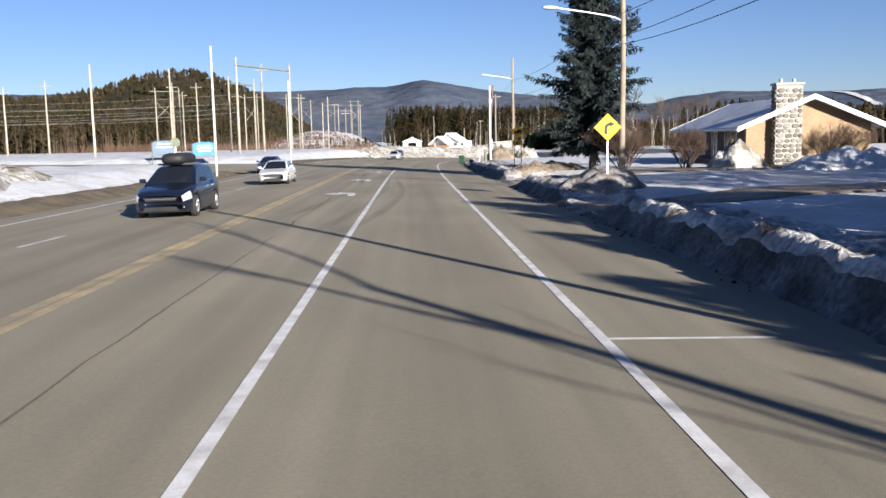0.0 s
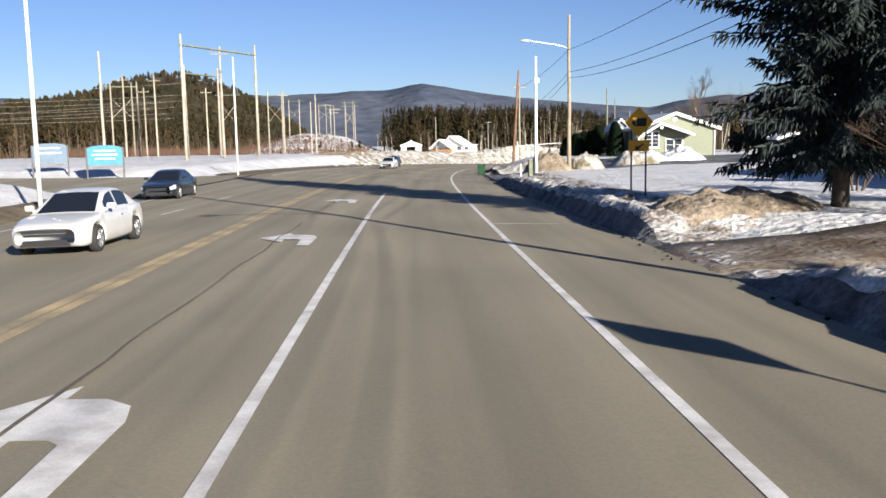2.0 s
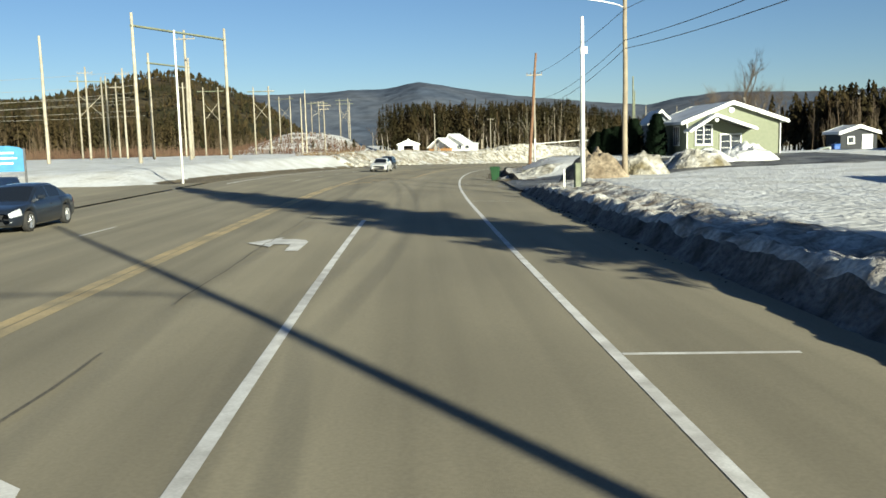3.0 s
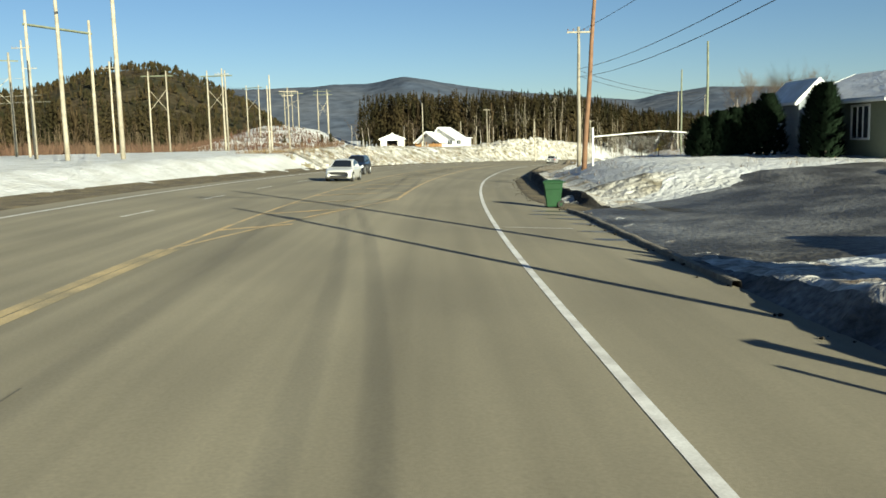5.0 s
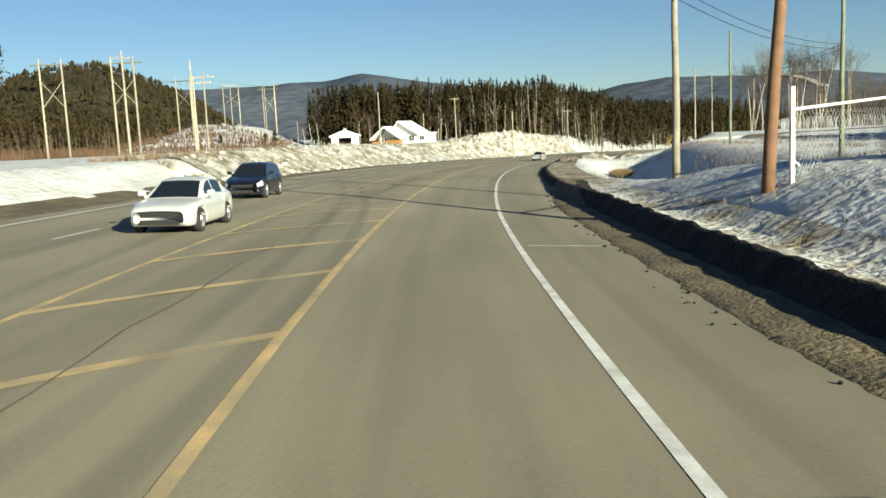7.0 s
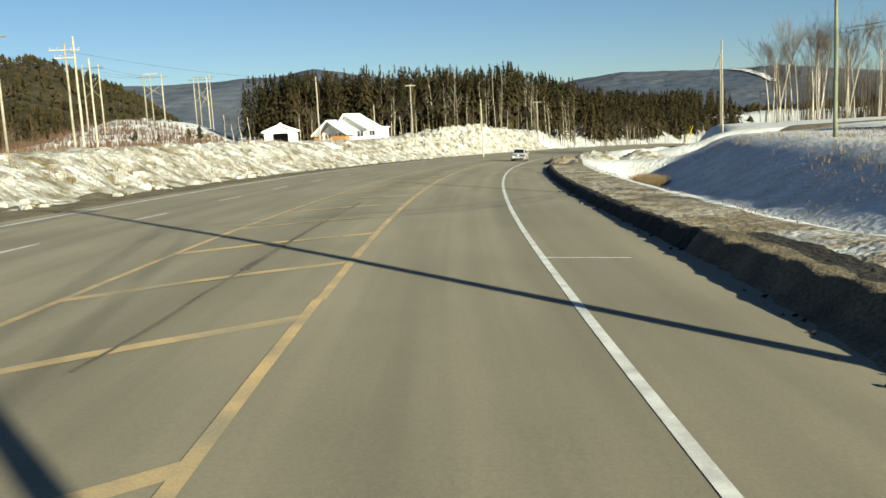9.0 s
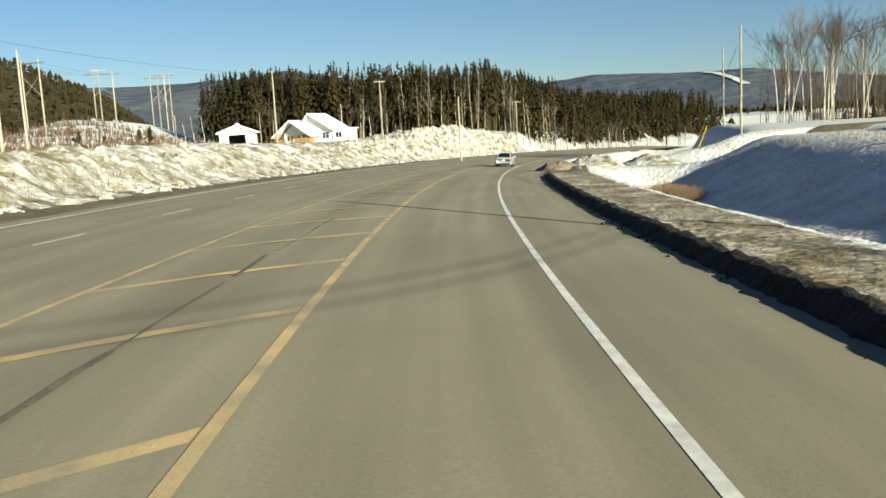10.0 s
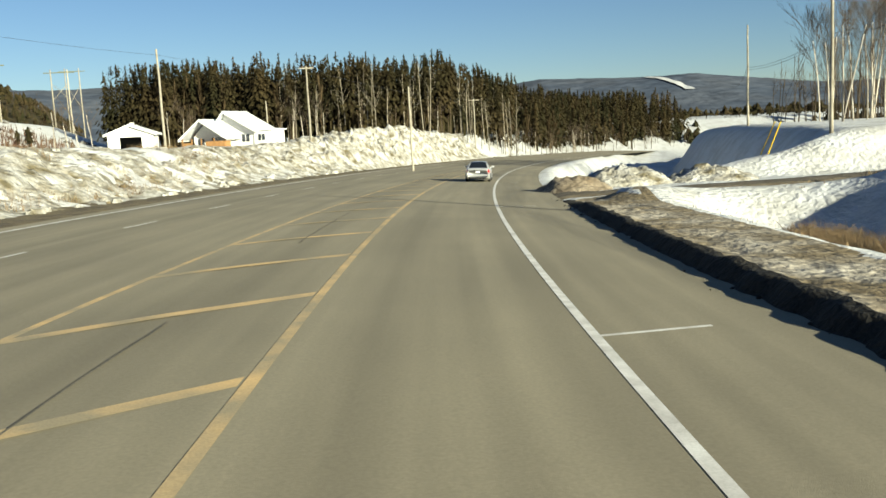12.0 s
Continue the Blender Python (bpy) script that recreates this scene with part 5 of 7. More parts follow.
for y0, y1, z0, z1 in ((1.6, 3.6, 0.75, 2.2), (5.2, 6.2, 0.1, 2.15), (7.6, 9.6, 0.75, 2.2), (10.6, 11.9, 0.9, 2.1)):
    w = thing("window", "", "", pose(0, (y0 + y1) / 2, z0, 0, 0, -90))
    w.parent = bungalow
    hw, h = (y1 - y0) / 2, z1 - z0
    part("frame", Geo().box(-hw - 0.08, -hw, -0.05, 0.02, -0.08, h + 0.08).box(hw, hw + 0.08, -0.05, 0.02, -0.08, h + 0.08).box(-hw, hw, -0.05, 0.02, h, h + 0.08).box(-hw, hw, -0.05, 0.02, -0.08, 0), M_TRIM, w)
    part("pane", Geo().box(-hw, -0.03, -0.012, 0.012, 0, h), M_GLASS, w)
    part("pane", Geo().box(0.03, hw, -0.012, 0.012, 0, h), M_GLASS, w)
    part("bar", Geo().box(-0.03, 0.03, -0.04, 0.01, 0, h), M_TRIM, w)
part("planter", Geo().box(-1.3, -0.3, 0.3, 6.0, 0, 0.55, 0.04), M_POLE_RED, bungalow, "low brown planter box along the front")
chimney = part("chimney", Geo().box(1.48, 3.0, -0.62, 0.12, 0, 4.75), M_MORTAR, bungalow, "fieldstone chimney")
part("chimney_cap", Geo().box(1.40, 3.08, -0.70, 0.20, 4.75, 4.88, 0.02), M_MORTAR, chimney)
for k in (1.85, 2.6):
    part("flue", Geo().cyl((k, -0.25, 4.88), (k, -0.25, 5.12), 0.10, 0.10, 10), M_CAN, chimney)
_rng = random.Random(21)


def stone_mesh(w, h, seed):
    """An uneven flat stone, w wide and h high, proud of the mortar along -y."""
    rng = random.Random(seed)
    ring = []
    for k in range(8):
        a = 2 * math.pi * (k + 0.5) / 8
        sx = max(-1, min(1, 1.28 * math.cos(a))) * w / 2 * rng.uniform(0.86, 0.97)
        sz = max(-1, min(1, 1.28 * math.sin(a))) * h / 2 * rng.uniform(0.86, 0.97)
        ring.append((sx, sz))
    g = Geo()
    g.v = [(x, 0, z) for x, z in ring] + [(x * 0.86, -0.05 - 0.02 * rng.random(), z * 0.86) for x, z in ring]
    g.f = [(k, (k + 1) % 8, 8 + (k + 1) % 8, 8 + k) for k in range(8)] + [tuple(range(8, 16))]
    me = bpy.data.meshes.new("stone")
    me.from_pydata(g.v, [], [f[::-1] for f in g.f])
    me.materials.append(M_STONE)
    return me


STONES = [stone_mesh(0.40, 0.27, 1), stone_mesh(0.30, 0.27, 2), stone_mesh(0.48, 0.27, 3), stone_mesh(0.36, 0.25, 4)]
WIDTHS = [0.40, 0.30, 0.48, 0.36]


def lay_stones(length, height, place):
    z = 0.16
    while z < height:
        x = 0.02
        while x < length - 0.14:
            k = _rng.randrange(4)
            w = WIDTHS[k] * 1.03
            if x + w > length:
                w = length - x
            ob = new("stone", STONES[k])
            ob.parent = chimney
            ob.matrix_basis = place(x + w / 2, z + _rng.uniform(-0.02, 0.02)) @ Matrix.Diagonal((w / WIDTHS[k] * 0.99, _rng.uniform(0.7, 1.3), 1.0, 1))
            x += w
        z += 0.285


lay_stones(1.52, 4.65, lambda x, z: Matrix.Translation((1.48 + x, -0.62, z)))
lay_stones(0.74, 4.65, lambda x, z: Matrix.Translation((1.48, 0.12 - x, z)) @ Matrix.Rotation(radians(-90), 4, "Z"))


# green house with white trim, gable to the road
green = thing("house", "sage-green house with white trim and snowy gable roof", "house", site(17.1, 106.0, 0.25))
part("gable_wall", gable_wall(0, 6.9, 0, 2.95, 4.2, 0, 0.2, 3.3), M_SAGE, green, "sunlit sage-green clapboard gable")
part("wall", Geo().box(0, 0.2, 0.2, 9.0, 0, 2.95), M_SAGE, green)
part("wall", Geo().box(6.7, 6.9, 0.2, 9.0, 0, 2.95), M_SAGE, green)
part("gable_wall", gable_wall(0, 6.9, 0, 2.95, 4.2, 8.8, 9.0, 3.3), M_SAGE, green)
gable_roof(green, 0, 6.9, 0, 9.0, 2.95, 4.2, xr=3.3, over=0.42)
for z in np.arange(0.35, 2.9, 0.22):
    part("clapboard", Geo().box(0.02, 6.88, -0.022, 0.002, z - 0.018, z + 0.004), M_SAGE, green)
gable_roof(green, 0.25, 4.3, -1.15, -0.35, 2.45, 3.35, xr=1.75, over=0.35, thick=0.10, name="porch_roof")
window(green, 0.75, 1.85, 1.35, 2.65, -0.02, 2, 4)
window(green, 2.55, 3.95, 0.1, 1.95, -0.02, 2, 4)
window(green, 0.8, 1.7, 0.15, 0.45, -0.02, 2, 1)
part("downpipe", Geo().cyl((0.08, -0.08, 0), (0.08, -0.08, 2.9), 0.045, 0.045, 8), M_TRIM, green)
part("downpipe", Geo().cyl((6.82, -0.08, 0), (6.82, -0.08, 2.9), 0.045, 0.045, 8), M_TRIM, green)
part("vent", Geo().cyl((3.3, -0.06, 3.72), (3.3, 0.02, 3.72), 0.2, 0.2, 14), M_TRIM, green, "round white gable vent")
part("vent", Geo().cyl((1.75, -1.62, 3.0), (1.75, -1.55, 3.0), 0.14, 0.14, 12), M_TRIM, green)
part("step", Geo().box(2.3, 4.2, -1.2, -0.05, 0.0, 0.22, 0.02), M_CAN, green)
wing = thing("house_bay", "tall grey gabled bay with an arched window on the green house", "house bay", pose(18.8, 131.0, -0.15))
part("wall", gable_wall(0, 1.75, 0, 3.7, 4.6, 0, 0.2), M_GREY_SIDING, wing)
part("wall", Geo().box(0, 0.2, 0.2, 3.4, 0, 3.7), M_GREY_SIDING, wing)
gable_roof(wing, 0, 1.9, 0, 3.6, 3.7, 4.65, over=0.3, thick=0.14)
window(wing, 0.5, 1.25, 1.4, 3.3, -0.02, 2, 3)
part("arch", Geo().prism([(0.875 + 0.47 * math.cos(a), 3.38 + 0.45 * math.sin(a)) for a in np.linspace(math.pi, 0, 12)], -0.05, 0.03), M_TRIM, wing, "white arched window head")
part("corner_board", Geo().box(-0.02, 0.10, -0.03, 0.0, 0, 3.7), M_GREY_SIDING, wing)
for y0, y1 in ((1.6, 3.0), (5.6, 7.4)):
    side = thing("window", "", "", pose(0, (y0 + y1) / 2, 1.3, 0, 0, -90))
    side.parent = green
    hw = (y1 - y0) / 2
    part("frame", Geo().box(-hw - 0.09, -hw, -0.05, 0.02, -0.09, 1.39).box(hw, hw + 0.09, -0.05, 0.02, -0.09, 1.39).box(-hw, hw, -0.05, 0.02, 1.3, 1.39).box(-hw, hw, -0.05, 0.02, -0.09, 0), M_TRIM, side)
    for q in range(3):
        part("pane", Geo().box(-hw + 2 * hw * q / 3 + 0.03, -hw + 2 * hw * (q + 1) / 3 - 0.03, -0.012, 0.012, 0, 1.3), M_GLASS, side)
        if q:
            part("bar", Geo().box(-hw + 2 * hw * q / 3 - 0.03, -hw + 2 * hw * q / 3 + 0.03, -0.04, 0.01, 0, 1.3), M_TRIM, side)

# garden shed, wheelie bin and the dark house next to it
shed = thing("shed", "small garden shed, shade in its dark siding, with a snowy roof and white door", "shed", site(36.8, 124.0, 0.1))
part("wall", gable_wall(0, 3.4, 0, 2.0, 2.5, 0, 3.0), M_SHADE_SIDING, shed)
gable_roof(shed, 0, 3.4, 0, 3.0, 2.0, 2.55, over=0.25, thick=0.2)
part("door", Geo().box(2.0, 3.0, -0.06, 0.0, 0.05, 1.85, 0.02), M_TRIM, shed, "plain white door")
window(shed, 0.7, 1.2, 1.1, 1.6, -0.02, 1, 1)
dark_house = thing("house", "low dark-sided house in its own shade", "house", site(36.0, 101.0, 0.25))
part("wall", gable_wall(0, 9.0, 0, 2.6, 4.6, 0, 0.25), M_SHADE_SIDING, dark_house)
part("wall", Geo().box(0, 0.25, 0.25, 8, 0, 2.6), M_SHADE_SIDING, dark_house)
part("wall", Geo().box(8.75, 9, 0.25, 8, 0, 2.6), M_SHADE_SIDING, dark_house)
gable_roof(dark_house, 0, 9.0, 0, 8.0, 2.6, 4.6, over=0.5)
window(dark_house, 2.0, 2.9, 1.0, 2.0, -0.02, 2, 1)

# white garage and white house under the woods
garage = thing("garage", "white gabled garage with a dark open doorway", "garage", site(-10.3, 279.2, -0.25))
GW = 5.5
gz = 2.25
part("front_wall", Geo().box(0, 1.45, 0, 0.2, 0, gz).box(4.05, GW, 0, 0.2, 0, gz).box(1.45, 4.05, 0, 0.2, 1.85, gz), M_WHITE_SIDING, garage)
part("gable", Geo().prism([(0, gz), (GW, gz), (GW / 2, gz + 1.05)], 0, 0.2), M_WHITE_SIDING, garage)
part("wall", Geo().box(0, 0.2, 0.2, 6.3, 0, gz), M_WHITE_SIDING, garage)
part("wall", Geo().box(GW - 0.2, GW, 0.2, 6.3, 0, gz), M_WHITE_SIDING, garage)
part("wall", Geo().prism([(0.2, 0), (GW - 0.2, 0), (GW - 0.2, gz), (GW / 2, gz + 1.0), (0.2, gz)], 6.1, 6.3), M_SHADE_SIDING, garage)
gable_roof(garage, 0, GW, 0, 6.3, gz, gz + 1.05, over=0.4)
part("vent", Geo().box(GW / 2 - 0.25, GW / 2 + 0.25, 2.4, 2.9, gz + 1.1, gz + 1.45, 0.03), M_WHITE_SIDING, garage)
cottage = thing("house", "white house with broad snow-covered roofs and a timber porch", "house", site(-1.2, 289.0, -0.25, -26) @ Matrix.Scale(0.88, 4))
part("gable_wall", gable_wall(0.6, 6.2, 0, 1.75, 4.0, 0.6, 0.8, 2.9), M_WHITE_SIDING, cottage)
part("wall", Geo().box(0.6, 0.8, 0.8, 9, 0, 1.7), M_WHITE_SIDING, cottage)
part("wall", Geo().box(6.0, 6.2, 0.8, 9, 0, 1.9), M_WHITE_SIDING, cottage)
gable_roof(cottage, -0.6, 7.0, -1.4, 9.0, 1.35, 4.1, xr=2.9, over=0.3, thick=0.25)
gable_roof(cottage, 2.6, 9.8, 2.6, 10.0, 2.4, 5.3, xr=5.0, over=0.5, thick=0.25)
part("gable_wall", gable_wall(2.6, 9.8, 0, 2.4, 5.2, 3.2, 3.4, 5.0), M_WHITE_SIDING, cottage)
part("wall", Geo().box(9.4, 9.6, 3.4, 10, 0, 2.4), M_WHITE_SIDING, cottage)
for x in (-0.4, 1.2, 2.8, 5.0, 6.8):
    part("porch_post", Geo().box(x - 0.07, x + 0.07, -1.3, -1.16, 0, 1.45), M_TIMBER, cottage)
part("annexe", Geo().box(9.6, 12.6, 3.0, 8.0, 0, 2.3, 0.03), M_WHITE_SIDING, cottage)
part("annexe_roof", Geo().prism([(9.3, 2.3), (12.9, 2.2), (12.9, 2.4), (9.3, 2.75)], 2.7, 8.3), M_ROOF_SNOW, cottage)
part("porch_rail", Geo().box(3.6, 6.8, -1.4, -1.3, 0.1, 0.95, 0.01).box(6.7, 6.8, -1.3, 0.6, 0.1, 0.95), M_TIMBER, cottage, "orange-brown timber porch rail")
part("porch_floor", Geo().box(-0.5, 6.9, -1.4, 0.6, 0.0, 0.12), M_TIMBER, cottage)
part("wall", Geo().box(-0.5, 1.2, -1.3, -1.15, 0.1, 0.8), M_TIMBER, cottage, "orange-brown timber screen")
window(cottage, 1.2, 2.4, 0.4, 1.4, 0.58, 2, 1)
window(cottage, 3.6, 5.0, 0.3, 1.5, 0.58, 2, 1)
window(cottage, 7.4, 8.8, 0.6, 1.8, 3.18, 2, 1)
window(cottage, 10.3, 11.5, 0.7, 1.7, 2.98, 2, 1)


# ---------------------------------------------------------------- signs and street things
def diamond_sign(x, y, zc, side, mat, label):
    """A diamond warning plate on its posts, facing back along the road."""
    (x, y), zc, side = plan(x, y), level(zc), side * PACE
    z0 = stand(x, y)
    t = thing("road_sign", label, "road sign", pose(x, y, z0, 0, 0, heading(y)))
    h = side / math.sqrt(2)
    g = Geo().prism([(0, zc - z0 - h), (h, zc - z0), (0, zc - z0 + h), (-h, zc - z0)], -0.02, 0.0)
    part("plate", g, mat, t)
    b = h * 0.93
    return t, zc - z0, h


sign, sc, sh = diamond_sign(5.85, 29.8, 2.62, 0.66, M_SIGN_YELLOW, "bright yellow diamond sign with a black right-curve arrow")
part("post", Geo().box(-0.025, 0.025, 0.0, 0.05, -0.4, sc + sh * 0.6), M_STEEL, sign, "galvanised post")
g = Geo()
ins, outs = [(-0.015, -0.24), (-0.015, -0.02), (0.01, 0.03), (0.06, 0.055), (0.10, 0.06)], [(-0.115, -0.24), (-0.115, 0.0), (-0.08, 0.09), (0.0, 0.145), (0.10, 0.155)]
g.v = [(x * PACE, -0.026, sc + z * PACE) for x, z in ins + outs + [(0.08, 0.215), (0.235, 0.107), (0.08, -0.005)]]
g.f = [(k, k + 1, 6 + k, 5 + k) for k in range(4)] + [(10, 12, 11)]
part("arrow", Geo().add([(x, y, z) for x, y, z in g.v], [f[::-1] for f in g.f]), M_BLACK_PAINT, sign, "black curved arrow")

sign2, sc, sh = diamond_sign(5.05, 54.0, 2.72, 0.62, M_SIGN_AMBER, "amber diamond truck-crossing sign above an arrow plate")
for dx in (-0.25, 0.25):
    part("post", Geo().box(dx - 0.025, dx + 0.025, 0.0, 0.05, -0.4, sc + 0.2), M_BLACK_STEEL, sign2, "dark steel post")
part("plate", Geo().box(-0.36, 0.36, -0.02, 0.0, sc - 0.99, sc - 0.61, 0.006), M_SIGN_AMBER, sign2, "amber plate with a slanting arrow")
part("truck_symbol", Geo().box(-0.09, 0.26, -0.027, -0.022, sc - 0.09, sc + 0.14).box(-0.25, -0.12, -0.027, -0.022, sc - 0.09, sc + 0.04).box(-0.18, 0.24, -0.027, -0.022, sc - 0.14, sc - 0.09), M_BLACK_PAINT, sign2, "black lorry symbol")
g = Geo()
for pts in ([(0.13, 0.08), (0.165, 0.04), (-0.02, -0.10), (-0.07, -0.05)], [(-0.14, -0.15), (0.05, -0.13), (-0.12, 0.02)]):
    g.add([(x, -0.027, sc - 0.8 + z) for x, z in pts], [tuple(range(len(pts)))])
part("arrow", g, M_BLACK_PAINT, sign2, "black arrow pointing down to the road")


def wheeled_bin(x, y, yaw):
    """A tall wheeled refuse bin with a rimmed lid."""
    z0 = float(road_z(*[float(v[0]) for v in road_frame(x, y)])) + 0.03
    t = thing("wheeled_bin", "green plastic wheeled bin standing at the kerb", "bin", pose(x, y, z0, 0, 0, yaw))
    g = Geo()
    rings = []
    for z, w, d, c in ((0.02, 0.21, 0.26, 0.05), (0.06, 0.235, 0.28, 0.05), (0.70, 0.275, 0.34, 0.04), (0.74, 0.285, 0.355, 0.04), (0.93, 0.295, 0.37, 0.03), (0.95, 0.32, 0.40, 0.03), (0.99, 0.32, 0.40, 0.03)):
        rings.append([(-w + c, -d, z), (w - c, -d, z), (w, -d + c, z), (w, d - c, z), (w - c, d, z), (-w + c, d, z), (-w, d - c, z), (-w, -d + c, z)])
    g.v = [p for r in rings for p in r]
    g.f = [(8 * k + i, 8 * k + (i + 1) % 8, 8 * k + 8 + (i + 1) % 8, 8 * k + 8 + i) for k in range(len(rings) - 1) for i in range(8)] + [tuple(range(7, -1, -1))]
    body = part("body", g, M_BIN_GREEN, t)
    lid = Geo().box(-0.33, 0.33, -0.42, 0.40, 0.99, 1.03, 0.012).box(-0.27, 0.27, -0.36, 0.30, 1.03, 1.075, 0.018)
    part("lid", lid, M_BIN_GREEN, t, "green hinged lid")
    part("handle", Geo().tube([(-0.24, 0.44, 0.97), (-0.24, 0.47, 0.99), (0.24, 0.47, 0.99), (0.24, 0.44, 0.97)], 0.018, 6), M_BIN_GREEN, t)
    part("label", Geo().box(-0.05, 0.05, -0.366, -0.36, 0.80, 0.815), M_TRIM, t, "small pale label")
    for sx in (-1, 1):
        w = part("wheel", Geo().cyl((sx * 0.235, 0.30, 0.13), (sx * 0.295, 0.30, 0.13), 0.13, 0.13, 18), M_RUBBER, t, "black rubber wheel")
        part("hub", Geo().cyl((sx * 0.295, 0.30, 0.13), (sx * 0.302, 0.30, 0.13), 0.06, 0.05, 12), M_BIN_GREEN, w)
    return t


_p = on_road(118.6, 4.8)
wheeled_bin(_p.x, _p.y, -98)

# recycling bin in the green house's yard
blue = thing("recycling_bin", "blue plastic recycling bin in a snowy yard", "bin", site(35.2, 121.5, 0.1))
part("body", Geo().box(-0.28, 0.28, -0.33, 0.33, 0.02, 0.95, 0.05), M_BIN_BLUE, blue)
part("lid", Geo().box(-0.31, 0.31, -0.37, 0.37, 0.95, 1.05, 0.03), M_BIN_BLUE, blue)

# a white stake and a grey cable cabinet at the end of the snowbank
stake = thing("marker_stake", "slim white wooden marker stake in the snowbank", "stake", pose(4.4, 88.8, stand(4.4, 88.8)))
part("stake", Geo().box(-0.045, 0.045, -0.03, 0.03, -0.3, 1.25, 0.01), M_WHITE_POLE, stake)
cabinet = thing("cable_cabinet", "grey metal cable cabinet standing in snow", "cabinet", pose(5.05, 89.2, stand(5.05, 89.2), 0, 0, 12))
part("body", Geo().box(-0.13, 0.13, -0.12, 0.12, -0.2, 1.1, 0.02), M_POLE_GREEN, cabinet)
part("lid", Geo().box(-0.15, 0.15, -0.14, 0.14, 1.1, 1.15, 0.015), M_POLE_GREEN, cabinet)

# pipe-and-mesh fence
fence = thing("fence", "pale pipe-rail fence with wire mesh round a snowy yard", "fence", pose(*plan(7.5, 117.0), 0.0))
corner = [(0, 0), (5.4, 4.9), (10.3, 8.9), (15.2, 12.9), (20.1, 16.9)]
def fz(i):
    x, y = plan(7.5, 117)
    return stand(x + corner[i][0], y + corner[i][1])
for i, (x, y) in enumerate(corner):
    part("post", Geo().cyl((x, y, fz(i) - 0.3), (x, y, fz(i) + (2.3 if i == 0 else 1.95)), 0.07 if i == 0 else 0.035, None, 8), M_WHITE_POLE if i == 0 else M_BLACK_STEEL, fence, "white corner post" if i == 0 else "")
for i in range(len(corner) - 1):
    a, b = corner[i], corner[i + 1]
    part("rail", Geo().cyl((*a, fz(i) + 1.75), (*b, fz(i + 1) + 1.75), 0.04, None, 8), M_WHITE_POLE, fence)
    if i == 0:
        part("brace", Geo().cyl((*a, fz(0) + 0.55), (a[0] + 1.9, a[1] + 3.2, fz(0) + 0.12), 0.035, None, 8), M_WHITE_POLE, fence)
    length = math.hypot(b[0] - a[0], b[1] - a[1])
    mesh_g = Geo()
    n = int(length / 0.25)
    for k in range(n):
        p, q = k / n, min(1, (k + 7) / n)
        lo, hi = fz(i) + 0.05, fz(i) + 1.72
        lerp = lambda t, z: (a[0] + (b[0] - a[0]) * t, a[1] + (b[1] - a[1]) * t, z)
        mesh_g.tube([lerp(p, lo), lerp(q, hi)], 0.004, 3)
        mesh_g.tube([lerp(p, hi), lerp(q, lo)], 0.004, 3)
    tagged(part("wire_mesh", mesh_g, M_STEEL, fence), kind="stuff")


# ---------------------------------------------------------------- boards across the road
def notice_board(x, y, w, h, z, yaw, mat, label, bars):
    x, y = plan(x, y)
    z0 = stand(x, y)
    t = thing("notice_board", label, "sign", pose(x, y, z0, 0, 0, yaw), group="roadside boards")
    pts = [(-w / 2, z), (w / 2, z), (w / 2, z + h * 0.85)] + [(w / 2 * math.cos(a), z + h * 0.85 + h * 0.15 * math.sin(a)) for a in (0.6, 1.2, 1.9, 2.5)] + [(-w / 2, z + h * 0.85)]
    part("board", Geo().prism(pts, -0.05, 0.05), mat, t)
    for k in (-1, 1):
        part("post", Geo().box(k * w * 0.52 - 0.06, k * w * 0.52 + 0.06, -0.06, 0.06, -0.3, z + h * 0.9, 0.01), M_BLACK_STEEL, t)
    for bw, bz in bars:
        part("text_bar", Geo().box(-w * bw, w * bw, -0.062, -0.054, z + h * bz - 0.05, z + h * bz + 0.05), M_TRIM, t, "pale line of unreadable lettering")
    return t


notice_board(-23.1, 87.5, 2.6, 1.55, 1.25, 16, M_BOARD_BLUE, "bright blue information board with pale lettering", ((0.3, 0.72), (0.36, 0.52), (0.28, 0.32)))
notice_board(-28.0, 90.3, 2.6, 1.6, 1.2, 18, M_BOARD_GREY, "grey-blue information board with pale lettering", ((0.3, 0.75), (0.34, 0.5)))
stop = thing("road_sign", "back of a grey octagonal sign on a post", "road sign", pose(*plan(-18.5, 62.3), stand(*plan(-18.5, 62.3)), 0, 0, 20))
part("plate", Geo().prism([(0.42 * math.cos(a), 2.35 + 0.42 * math.sin(a)) for a in np.linspace(math.pi / 8, 2 * math.pi + math.pi / 8, 9)[:8]], -0.01, 0.01), M_POLE_GREEN, stop)
part("post", Geo().box(-0.03, 0.03, 0.01, 0.06, -0.3, 2.6), M_STEEL, stop)


